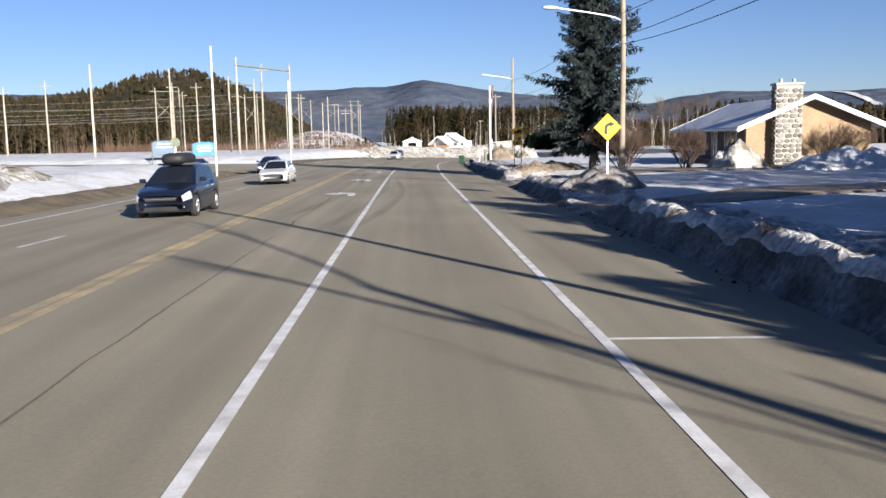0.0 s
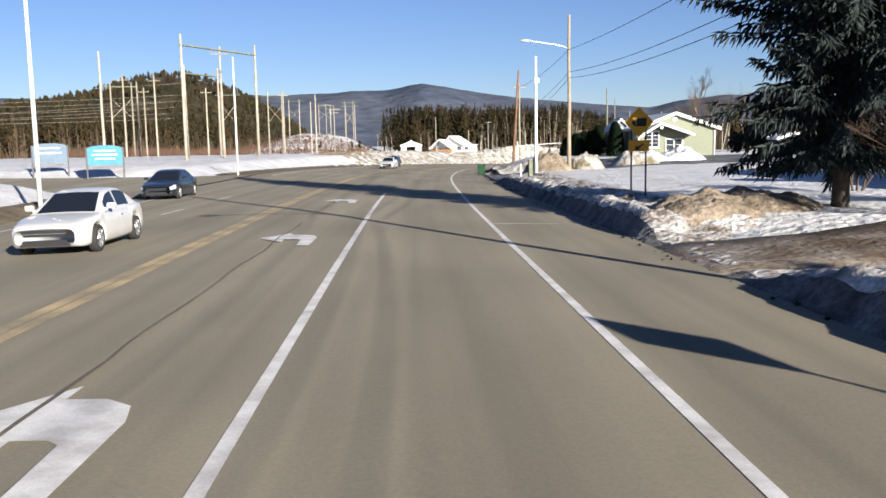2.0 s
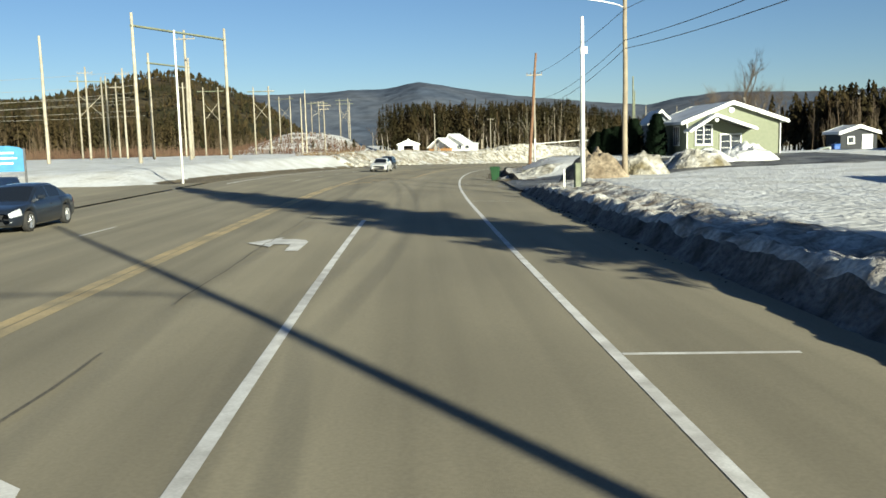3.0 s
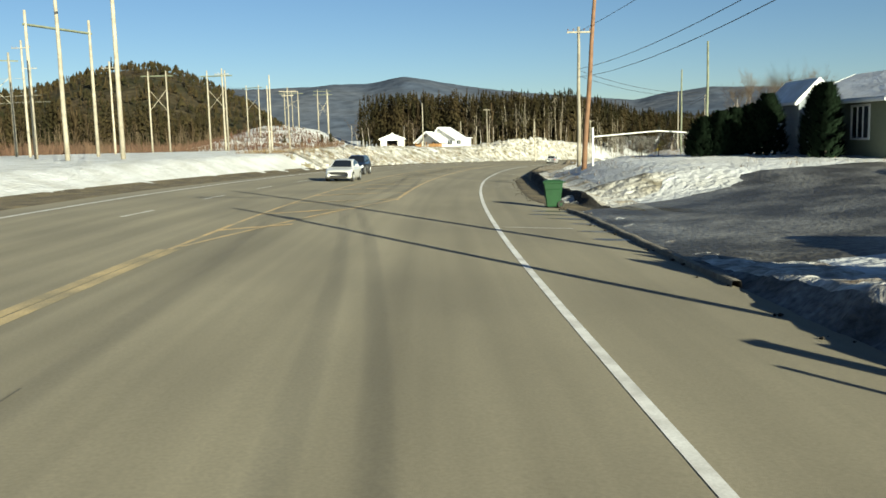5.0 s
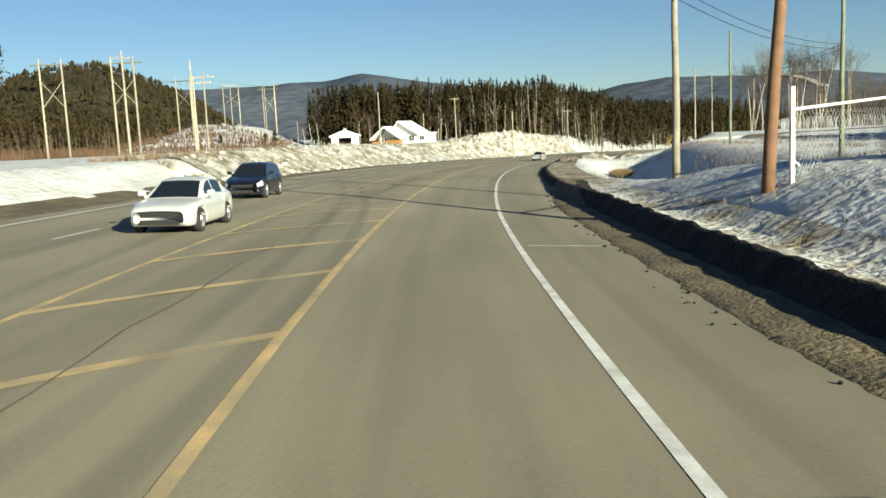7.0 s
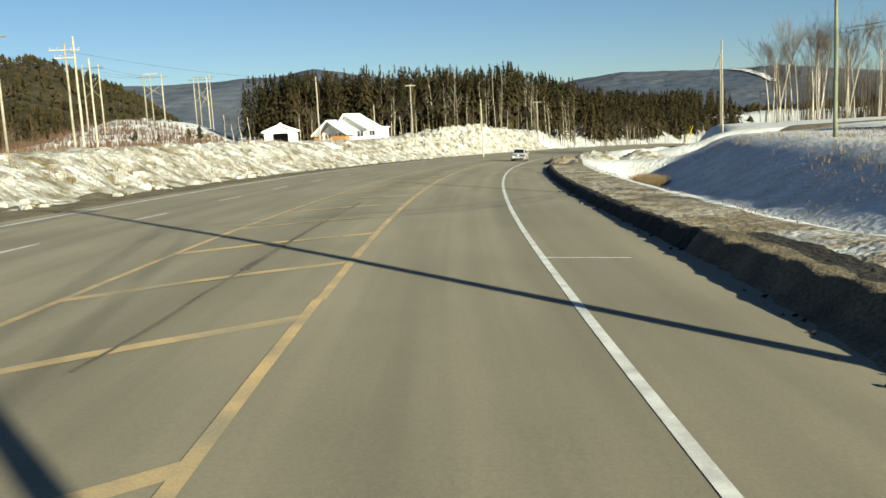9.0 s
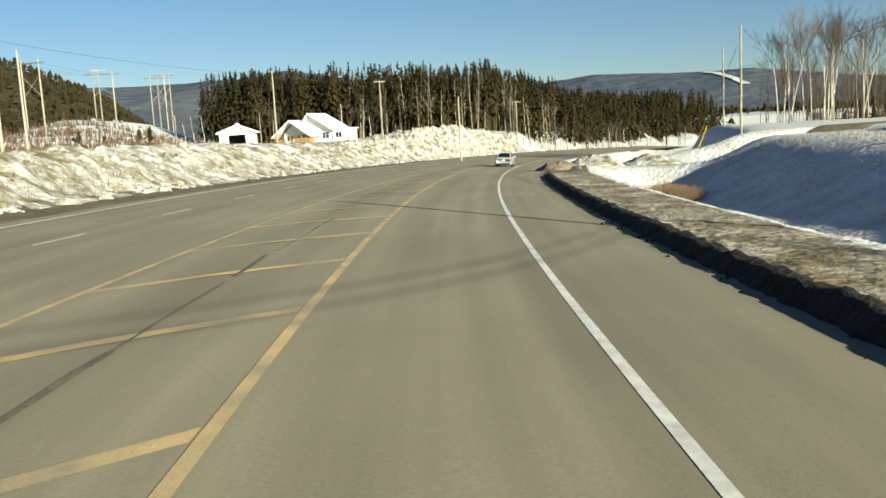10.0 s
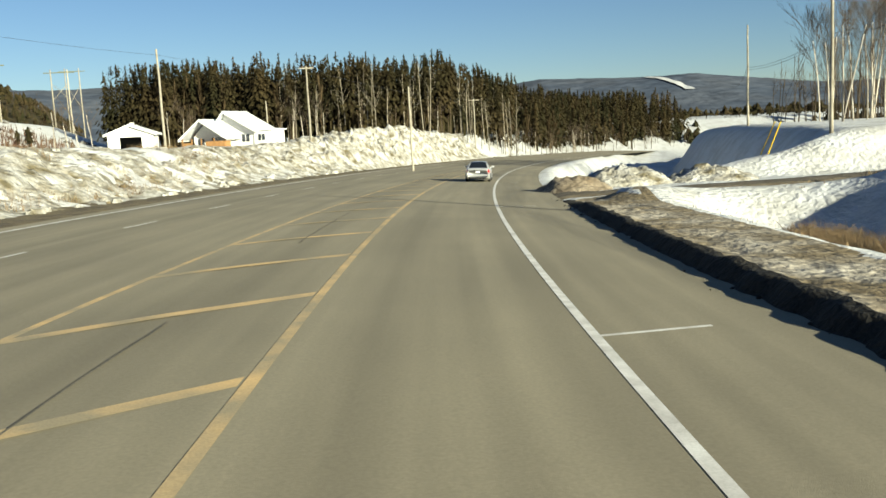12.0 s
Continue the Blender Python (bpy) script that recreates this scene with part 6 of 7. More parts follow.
# ---------------------------------------------------------------- trees near the road
def spruce_tree(x, y, h, radius, seed, label):
    """A full spruce: drooping boughs in whorls, each with many needle sprays."""
    rng = random.Random(seed)
    x, y = plan(x, y)
    z0 = stand(x, y)
    t = thing("spruce_tree", label, "tree", pose(x, y, z0))
    part("trunk", Geo().tube([(0, 0, -0.4), (0.03, 0, 1.0), (0.0, 0.05, h * 0.5), (0, 0, h * 0.97)], [0.27, 0.22, 0.13, 0.02], 9), M_BARK, t, smooth=True)
    v, f = [], []

    def spray(p, d, length, width):
        """A flat ragged tuft of needles."""
        d = d.normalized()
        side = d.cross(Vector((0, 0, 1)))
        side = side.normalized() if side.length > 0.01 else Vector((1, 0, 0))
        up = side.cross(d)
        tilt = rng.uniform(-0.7, 0.7)
        s2 = side * math.cos(tilt) + up * math.sin(tilt)
        o = len(v)
        v.extend([tuple(p - s2 * width * 0.25), tuple(p + d * length * 0.45 - s2 * width * 0.5 - up * 0.05), tuple(p + d * length - up * 0.10), tuple(p + d * length * 0.5 + s2 * width * 0.5 - up * 0.04), tuple(p + s2 * width * 0.25), tuple(p + d * length * 0.4 + up * width * 0.22)])
        f.extend([(o, o + 1, o + 5), (o + 1, o + 2, o + 5), (o + 2, o + 3, o + 5), (o + 3, o + 4, o + 5)])

    z = 1.7
    while z < h - 0.3:
        k = (z - 1.7) / (h - 1.7)
        n = 10 if k < 0.75 else 7
        turn = rng.uniform(0, 6.28)
        for i in range(n):
            a = turn + 2 * math.pi * i / n + rng.uniform(-0.3, 0.3)
            clump = noise.noise(Vector((math.cos(a) * 1.3, math.sin(a) * 1.3, z * 0.55 + seed)))
            r = (radius * (1 - k) ** 0.8 * (0.82 + 0.18 * min(1.0, k / 0.15)) * (0.92 + 0.65 * clump) + 0.2) * rng.uniform(0.6, 1.1)
            droop = -0.36 + 0.7 * k + rng.uniform(-0.16, 0.16)
            steps = max(4, int(r / 0.17))
            sag = rng.uniform(0.05, 0.28)
            for j in range(1, steps + 1):
                u = j / steps
                c = Vector((math.cos(a) * r * u, math.sin(a) * r * u, z + r * (droop * u + sag * u * u) + rng.uniform(-0.07, 0.07)))
                out = Vector((math.cos(a), math.sin(a), droop + 0.45 * u))
                size = (0.26 + 0.24 * (1 - u)) * min(1.0, 0.5 + r / 2.2) * rng.uniform(0.75, 1.25)
                spray(c, out, size * rng.uniform(1.0, 1.5), size * 0.21)
                for sgn in (-1, 1, -1, 1, -1, 1):
                    b = a + sgn * rng.uniform(0.4, 1.3)
                    spray(c + Vector((0, 0, rng.uniform(-0.12, 0.05))), Vector((math.cos(b), math.sin(b), droop - rng.uniform(0.0, 0.9))), size * rng.uniform(0.8, 1.6), size * 0.18)
        z += (0.26 + 0.14 * (1 - k)) * rng.uniform(0.8, 1.3)
    for j in range(10):
        b = rng.uniform(0, 6.28)
        spray(Vector((0, 0, h - 0.1 - 0.09 * j)), Vector((math.cos(b), math.sin(b), 1.2)), 0.35, 0.16)
    g = Geo()
    g.v, g.f = v, f
    part("crown", g, M_SPRUCE, t, "dense blue-green needled boughs")
    return t


spruce_tree(8.82, 49.3, 15.5, 4.1, 4, "tall blue spruce standing in a snowy front lawn")
# unseen spruces, added to cast shade on the road's edge and the yard
for k, (x, y, h, r) in enumerate([(11.3, 12.4, 6.4, 2.4), (15.2, 15.7, 6.9, 2.3), (28.2, 18.8, 8.5, 2.8), (32.5, 23.0, 9.0, 2.8), (36.5, 26.5, 9.0, 2.6)]):
    spruce_tree(x, y, h, r, 6 + k, "dark unseen spruce added on the lawn to cast shade")


def branching(g_trunk, g_crown, rng, p, d, length, r, level, top=4, fork=3, droop=0.0, white=0, spread=0.75):
    """Limbs that divide into finer and finer twigs."""
    pts, q = [Vector(p)], Vector(d).normalized()
    n = 4 if level < 2 else 3
    for k in range(n):
        wander = 0.05 if white and level == 0 else 0.16
        q = (q + Vector((rng.uniform(-wander, wander), rng.uniform(-wander, wander), rng.uniform(-0.06, 0.1) - droop * level * 0.06))).normalized()
        pts.append(pts[-1] + q * length / n)
    tgt = g_trunk if level == 0 else g_crown
    tgt.tube(pts, [r * (1 - 0.45 * k / n) for k in range(n + 1)], 6 if level == 0 else 4 if level < 3 else 3)
    if level >= top:
        return
    for k in range(fork + (2 if level == 0 else 0)):
        u = rng.uniform(0.35, 1.0) if level else rng.uniform(0.38, 1.0)
        i = min(int(u * n), n - 1)
        at = pts[i].lerp(pts[i + 1], u * n - i)
        side = Vector((rng.uniform(-1, 1), rng.uniform(-1, 1), rng.uniform(0.1, 0.5))).normalized()
        branching(g_trunk, g_crown, rng, at, q * (1.5 - spread) + side * spread, length * rng.uniform(0.40, 0.60) * (0.72 if white and level == 0 else 1.0), r * rng.uniform(0.30, 0.48) * (0.8 if white and level == 0 else 1.0), level + 1, top, fork, droop, white, spread)


def bare_tree(seed, h, r, mat, name, label, category="tree", top=4, fork=3, stems=1, white=0, spread=0.75):
    rng = random.Random(seed)
    t = thing(name, label, category)
    for k in range(stems):
        gt, gc = Geo(), Geo()
        lean = Vector((rng.uniform(-0.07, 0.07), rng.uniform(-0.07, 0.07), 1)) if stems == 1 else Vector((rng.uniform(-0.13, 0.13), rng.uniform(-0.13, 0.13), 1))
        base = Vector((rng.uniform(-0.3, 0.3) * (stems > 1), rng.uniform(-0.3, 0.3) * (stems > 1), -0.3))
        branching(gt, gc, rng, base, lean, h * (0.72 if white == 0 else 0.86), r, 0, top, fork, 0.0, white, spread)
        part("trunk", gt, mat, t, smooth=True)
        part("crown", gc, M_TWIG, t, "fine bare brown twigs")
    return t


BIRCHES = [bare_tree(31, 9.5, 0.075, M_BIRCH, "birch_tree", "bare white-barked birch in a snowy grove", stems=2, fork=6, white=1, spread=0.5), bare_tree(32, 8.8, 0.068, M_BIRCH, "birch_tree", "bare white-barked birch in a snowy grove", fork=7, white=1, spread=0.42), bare_tree(33, 10.0, 0.075, M_BIRCH, "birch_tree", "bare white-barked birch in a snowy grove", fork=7, white=1, spread=0.44)]
GROVE = [plan(*p) for p in [(56.9, 230.5), (60.5, 232.0), (59.0, 236.5), (64.0, 233.0), (66.0, 236.5), (68.5, 234.0), (71.4, 238.3), (62.5, 240.0), (74.0, 241.0), (70.0, 243.5), (57.6, 233.0), (61.8, 235.5), (67.0, 239.5), (64.6, 243.0), (72.5, 246.0), (77.0, 240.0), (76.0, 246.0)]]
rng = random.Random(8)
for k, (x, y) in enumerate(GROVE):
    m = pose(x, y, stand(x, y), 0, 0, rng.uniform(0, 360)) @ Matrix.Scale(rng.uniform(1.0, 1.22), 4)
    b = BIRCHES[k % 3]
    if k < 3:
        b.matrix_basis = m
        ob = b
    else:
        ob = copy_thing(b, m)
    tagged(ob, group="birch grove")
stems("bare_woods", "brown leafless thicket behind the birch grove", [(82 + 34 * rng.random(), 282 + 26 * rng.random()) for _ in range(330)], 4.5, 11.5, 29, thick=0.8)
# pale trunks in front of the dark woods, beside the garage, and behind the green house
SPOTS = [plan(*p) for p in [(-14.5, 283.5), (-16.2, 285.5), (-17.4, 284.0), (-13.2, 286.0), (-2.5, 300.0), (-5.0, 303.0), (13.5, 299.0), (15.2, 303.0), (17.0, 300.5)]]
for k in range(16):
    u = rng.random() ** 0.8
    i = 1 + int(u * 7.6)
    a, b = Vector((*FRONT[i], 0)), Vector((*FRONT[i + 1], 0))
    p = a.lerp(b, rng.random())
    SPOTS.append((p.x + rng.uniform(-1.5, 1.5), p.y - rng.uniform(0.5, 4.0)))
THIN = [bare_tree(41, 8.6, 0.085, M_BIRCH, "birch_tree", "slender pale birch before dark conifers", top=3, fork=4), bare_tree(42, 7.6, 0.075, M_BIRCH, "birch_tree", "slender pale birch before dark conifers", top=3, fork=5), bare_tree(43, 9.4, 0.09, M_BIRCH, "birch_tree", "slender pale birch before dark conifers", top=3, fork=3)]
for k, (x, y) in enumerate(SPOTS):
    m = pose(x, y, stand(x, y), 0, 0, rng.uniform(0, 360))
    if k < 3:
        THIN[k].matrix_basis = m
        ob = THIN[k]
    else:
        ob = copy_thing(THIN[k % 3], m)
    tagged(ob, group="birches at the wood's edge")
# an unseen leafless tree, added to lay its shadow across the road
shadow_tree = bare_tree(52, 10.5, 0.2, M_BARK, "bare_tree", "tall leafless tree added out of view to cast a shadow", fork=2, top=3)
shadow_tree.matrix_basis = pose(*plan(10.4, -7.6), stand(*plan(10.4, -7.6)), 0, 0, 70)
yard_tree = bare_tree(51, 9.0, 0.17, M_BIRCH, "birch_tree", "spreading bare birch behind the green house", fork=5)
yard_tree.matrix_basis = pose(*plan(28.2, 122.0), stand(*plan(28.2, 122.0)), 0, 0, 40)


def shrub(x, y, h, w, n, seed, label, mat=None):
    """A bare shrub: many thin stems fanning from the ground."""
    rng = random.Random(seed)
    x, y = plan(x, y)
    z0 = stand(x, y)
    t = thing("shrub", label, "shrub", pose(x, y, z0))
    g = Geo()
    for _ in range(n):
        a, k = rng.uniform(0, 6.28), rng.random() ** 0.6
        base = Vector((math.cos(a) * 0.25 * w * k, math.sin(a) * 0.25 * w * k, -0.1))
        tip = Vector((math.cos(a) * 0.5 * w * k * rng.uniform(0.8, 1.2), math.sin(a) * 0.5 * w * k, h * rng.uniform(0.6, 1.05) * (1 - 0.25 * k)))
        mid = base.lerp(tip, 0.5) + Vector((rng.uniform(-0.1, 0.1), rng.uniform(-0.1, 0.1), 0.1 * h))
        g.tube([base, mid, tip], [0.016, 0.012, 0.005], 3)
        for _ in range(3):
            u = rng.uniform(0.4, 1.0)
            q = base.lerp(tip, u)
            g.tube([q, q + Vector((rng.uniform(-0.35, 0.35), rng.uniform(-0.35, 0.35), rng.uniform(0.15, 0.45)))], [0.009, 0.004], 3)
    part("stem", g, mat or M_TWIG, t)
    return t


def bush(x, y, h, stems, seed, label, fork=6):
    """A leafless bush: a few stems from one root that divide into a round head of fine twigs."""
    rng = random.Random(seed)
    x, y = plan(x, y)
    t = thing("shrub", label, "shrub", pose(x, y, stand(x, y)))
    head = Geo()
    for k in range(stems):
        g, a = Geo(), 6.28 * k / stems + rng.uniform(-0.3, 0.3)
        lean = rng.uniform(0.15, 0.75)
        branching(g, head, rng, (0.12 * math.cos(a), 0.12 * math.sin(a), -0.15), (lean * math.cos(a), lean * math.sin(a), 1.0), h * 0.72, 0.045, 0, 4, fork, 0.0, 0, 0.8)
        part("stem", g, M_BARK, t)
    part("twigs", head, M_BUSH, t, "fine red-brown bare twigs")
    return t


bush(9.85, 46.0, 2.9, 12, 61, "bare brown shrub on a snowy lawn")
bush(13.6, 47.5, 2.4, 11, 62, "bare brown shrub on a snowy lawn")
bush(12.0, 55.0, 2.2, 6, 63, "bare brown shrub by the bungalow")
bush(22.6, 50.2, 2.7, 5, 64, "leafless shrub against the sunny gable wall")
bush(24.2, 50.3, 2.5, 5, 65, "leafless shrub against the sunny gable wall")
for k, (s, d) in enumerate([(216.5, 13.6), (218.5, 14.0), (220.5, 13.4), (222.5, 13.9), (224.5, 13.5)]):
    p = on_road(s, d)
    shrub(p.x / PACE, p.y / PACE, 0.7, 2.4, 200, 70 + k, "dry brown shrub in the snowy ditch", M_DRY)


def cedar(x, y, h, r, seed, label):
    """A clipped cedar: a dense upright cone of small overlapping tufts."""
    rng = random.Random(seed)
    (x, y), h, r = plan(x, y), h * PACE, r * PACE
    t = thing("cedar", label, "hedge", pose(x, y, stand(x, y)))
    g = Geo()
    for _ in range(900):
        z = h * rng.random() ** 0.9
        k = z / h
        rr = r * (1 - k ** 2.2) ** 0.7 * rng.uniform(0.75, 1.03) + 0.05
        a = rng.uniform(0, 6.28)
        c = Vector((rr * math.cos(a), rr * math.sin(a), z))
        o = Vector((math.cos(a), math.sin(a), 0.9))
        s = Vector((-math.sin(a), math.cos(a), 0)) * 0.16
        g.add([c - s, c + s, c + o * 0.28, c + o * 0.1 + s * 0.2], [(0, 1, 2), (0, 3, 2)])
    part("foliage", g, M_CEDAR, t)
    part("trunk", Geo().cyl((0, 0, -0.2), (0, 0, h * 0.5), 0.08, 0.03, 6), M_BARK, t)
    return t


for k, (x, y, h, r) in enumerate([(12.9, 113.2, 2.0, 0.85), (13.6, 113.4, 2.15, 0.9), (14.3, 113.2, 2.3, 0.9), (14.9, 112.7, 2.75, 0.85), (15.6, 108.2, 3.0, 0.62), (15.9, 109.6, 2.9, 0.7), (12.2, 113.6, 1.75, 0.85)]):
    cedar(x, y, h, r, 80 + k, "dark clipped cedar beside the house")

# an unseen tall hedge on the near lawn, added to shade the snowbank
for k in range(15):
    cedar(13.2 + 0.25 * math.sin(k * 2.1), -7.5 + 1.75 * k, 4.9 + 0.7 * math.sin(k * 1.7), 1.5, 120 + k, "tall dark cedar in an unseen hedge added for its shade")
# a second unseen row, added to shade the yard and its snow ridge
for k in range(26):
    cedar(18.5 + 1.0 * k, 16.5 + 0.775 * k, 7.4 + 0.6 * math.sin(k * 2.3), 1.6, 140 + k, "tall dark cedar in an unseen hedge added for its shade")

# red-brown brush under the power line
g = Geo()
rng = random.Random(91)
xs, ys = [], []
for _ in range(2300):
    u = rng.random()
    xs.append(-111 + 72 * rng.random() + 12 * u)
    ys.append(252 + 130 * u)
keep = [(x, y) for x, y in zip(xs, ys) if x < -64 + (y - 281) * 0.05 and not (x > -82 and y > 345)]
for (x, y), z in zip(keep, ground_z([p[0] for p in keep], [p[1] for p in keep], False)):
    for _ in range(4):
        p = Vector((x + rng.uniform(-0.6, 0.6), y + rng.uniform(-0.6, 0.6), float(z) - 0.1))
        q = p + Vector((rng.uniform(-0.7, 0.7), rng.uniform(-0.7, 0.7), rng.uniform(1.2, 3.2)))
        g.tube([p, p.lerp(q, 0.5) + Vector((0.1, 0, 0.1)), q], [0.05, 0.035, 0.012], 3)
tagged(part("brush", g, M_RED_BRUSH), "red-brown leafless brush below the hill", "brush", kind="stuff")
# boulders and low scrub on the snowy knoll
g = Geo()
for _ in range(45):
    x, y = rng.uniform(-72, -24), rng.choice((340, 350, 362, 376, 392, 405)) + rng.gauss(0, 3.5)
    s, d = road_frame(x, y)
    if d[0] > -60:
        continue
    z, r = stand(x, y), rng.uniform(0.4, 1.0)
    ring = []
    for j, (zz, k) in enumerate(((-0.3, 1.0), (0.25, 1.05), (0.6, 0.7), (0.75, 0.25))):
        ring += [(x + r * k * rng.uniform(0.8, 1.2) * math.cos(a), y + r * k * rng.uniform(0.8, 1.2) * math.sin(a), z + zz * r) for a in np.linspace(0, 2 * math.pi, 8)[:7]]
    g.add(ring, [(j * 7 + i, j * 7 + (i + 1) % 7, j * 7 + 7 + (i + 1) % 7, j * 7 + 7 + i) for j in range(3) for i in range(7)] + [tuple(range(21, 28))])
tagged(part("boulders", g, M_ROCK), "dark boulders showing through snow on a knoll", "boulders", kind="stuff")
small = Geo()
for x, y, h in ((-24, 300, 4.5), (-31, 296, 2.6), (-27, 306, 3.2), (-36, 300, 2.8)):
    x, y = plan(x, y)
    conifer_into(small.v, small.f, x, y, stand(x, y), h, h * 0.24, rng, 7, 7)
scrub = [(rng.uniform(-74, -26), rng.choice((334, 338, 345, 353, 361, 370, 381)) + rng.gauss(0, 1.0)) for _ in range(2000)]
stems("scrub", "dark low scrub between the snowy steps of a knoll", scrub, 0.7, 2.2, 93, mat=M_RED_BRUSH, thick=1.2)
tall = Geo()
for x, y, h in ((-75.5, 300, 24.0), (-79, 304, 20.0), (-71, 306, 17.0)):
    tufted_into(tall.v, tall.f, x, y, stand(x, y), h, h * 0.17, rng)
tagged(part("tall_conifers", tall, M_CONIFER), "tall dark conifers above the mixed woods", "woods", kind="stuff")
tagged(part("young_conifers", small, M_CONIFER), "young conifers on the snowy knoll", "woods", kind="stuff")
# woods behind the green house and the shed
yard_woods = [(54 + 52 * rng.random(), 166 + 34 * rng.random()) for _ in range(420)]
wood("conifer_woods", "dark mixed woods behind the green house", yard_woods, 6.0, 11.0, M_CONIFER, 17, slim=0.22, leafless=0.3, tufted=True)
stems("bare_woods", "brown leafless trees behind the shed", [(50 + 50 * rng.random(), 158 + 14 * rng.random()) for _ in range(220)], 3.5, 8.0, 18)


# dead grass and weed stalks poking through the snow
def tufts(spots, lo, hi, seed, label, mat):
    rng = random.Random(seed)
    g = Geo()
    for (x, y), z in zip(spots, ground_z([p[0] for p in spots], [p[1] for p in spots], False)):
        for _ in range(5):
            a, h = rng.uniform(0, 6.28), rng.uniform(lo, hi)
            p = Vector((x + rng.uniform(-0.25, 0.25), y + rng.uniform(-0.25, 0.25), float(z) - 0.05))
            q = p + Vector((math.cos(a) * h * 0.4, math.sin(a) * h * 0.4, h))
            w = Vector((-math.sin(a), math.cos(a), 0)) * 0.014
            g.add([p - w, p + w, q], [(0, 1, 2)])
    return tagged(part("dead_grass", g, mat), label, "dead grass", kind="stuff")


rng = random.Random(95)
spots = []
while len(spots) < 2600:
    s, d = rng.uniform(172, 330), rng.uniform(-27, -17.5)
    if noise.noise(Vector((s * 0.07, d * 0.25, 6))) + 0.25 * rng.random() > (0.05 if s < 225 else 0.22):
        p = on_road(s, d)
        spots.append((p.x, p.y))
tufts(spots, 0.25, 0.75, 96, "tan dead grass standing through the roadside snow", M_DRY)
spots = []
while len(spots) < 900:
    s, d = rng.uniform(122, 236), rng.uniform(6.2, 26)
    if noise.noise(Vector((s * 0.09, d * 0.16, 8))) + 0.3 * rng.random() > 0.18 and (s < 205 or d > 9):
        p = on_road(s, d)
        spots.append((p.x, p.y))
tufts(spots, 0.08, 0.24, 97, "short brown stubble poking through crusted snow", M_DRY)


spots = []
while len(spots) < 1500:
    q, d = rng.uniform(158, 232), rng.uniform(17.5, 40)
    if noise.noise(Vector((q * 0.08, d * 0.14, 3))) + 0.3 * rng.random() > 0.12:
        p = on_road(q, d)
        spots.append((p.x, p.y))
tufts(spots, 0.12, 0.45, 98, "tan weed stalks on the snowy bank above the ditch", M_DRY)
spots = []
while len(spots) < 1300:
    q = rng.uniform(-12, 76)
    p = on_road(q, float(left_edge(q)) - rng.uniform(0.3, 3.6))
    spots.append((p.x, p.y))
tufts(spots, 0.10, 0.30, 99, "yellow-brown dead grass on the far verge", M_DRY)


def clods(count, lo, hi, off, r0, r1, seed, mat, label):
    """Broken lumps of old snow or earth scattered along a bank."""
    rng = random.Random(seed)
    g = Geo()
    pts = []
    for _ in range(count):
        q = rng.uniform(lo, hi)
        p = on_road(q, off(q, rng))
        pts.append((p.x, p.y))
    for (x, y), z in zip(pts, ground_z([c[0] for c in pts], [c[1] for c in pts], False)):
        r = r0 + (r1 - r0) * rng.random() ** 2.2
        z = float(z) + 0.25 * r
        ring = []
        for zz, k in ((-0.7, 0.8), (0.0, 1.0), (0.55, 0.7)):
            ring += [(x + r * k * rng.uniform(0.7, 1.25) * math.cos(a), y + r * k * rng.uniform(0.7, 1.25) * math.sin(a), z + zz * r * rng.uniform(0.8, 1.1)) for a in np.linspace(0, 2 * math.pi, 7)[:6]]
        g.add(ring, [(j * 6 + i, j * 6 + (i + 1) % 6, j * 6 + 6 + (i + 1) % 6, j * 6 + 6 + i) for j in range(2) for i in range(6)] + [tuple(range(12, 18))])
    return tagged(part("clods", g, mat), label, "snow lumps", kind="stuff")


clods(900, 172, 330, lambda q, r: float(left_edge(q)) - 2.4 - 8.0 * r.random() ** 1.4, 0.08, 0.45, 101, M_PILE, "broken lumps of old snow along the cut bank")
clods(260, 172, 300, lambda q, r: float(left_edge(q)) - 2.6 - 6.0 * r.random(), 0.06, 0.28, 102, M_VERGE, "dark clods of earth in the cut bank")


# ---------------------------------------------------------------- cars
def curve(knots, y):
    """A smooth line through a few (y, value) knots, given from the front back."""
    ys = np.array([q[0] for q in knots][::-1])
    vs = np.array([q[1] for q in knots][::-1])
    near = [np.interp(y + o, ys, vs) for o in (-0.09, -0.045, 0.0, 0.045, 0.09)]
    return float(np.dot(near, (0.12, 0.22, 0.32, 0.22, 0.12)))


def road_pose(s, d, facing):
    """Where a car stands on the banked road, facing along it or against it."""
    p, ahead, side = on_road(s, d), on_road(s + 1.5, d), on_road(s, d + 1)
    pitch = math.degrees(math.atan2(ahead.z - p.z, 1.5)) * facing
    roll = -math.degrees(math.atan2(side.z - p.z, 1.0)) * facing
    return pose(p.x, p.y, p.z, pitch, roll, heading(s) + (0 if facing > 0 else 180))


def lathe(g, centre, sx, profile, n):
    """Rings of (offset along x, radius) round an axle."""
    o = len(g.v)
    for off, r in profile:
        g.v += [(centre[0] + sx * off, centre[1] + r * math.cos(2 * math.pi * i / n), centre[2] + r * math.sin(2 * math.pi * i / n)) for i in range(n)]
    for k in range(len(profile) - 1):
        g.f += [(o + k * n + i, o + k * n + (i + 1) % n, o + (k + 1) * n + (i + 1) % n, o + (k + 1) * n + i) for i in range(n)]
    g.f.append(tuple(o + (len(profile) - 1) * n + i for i in range(n)))
    return g


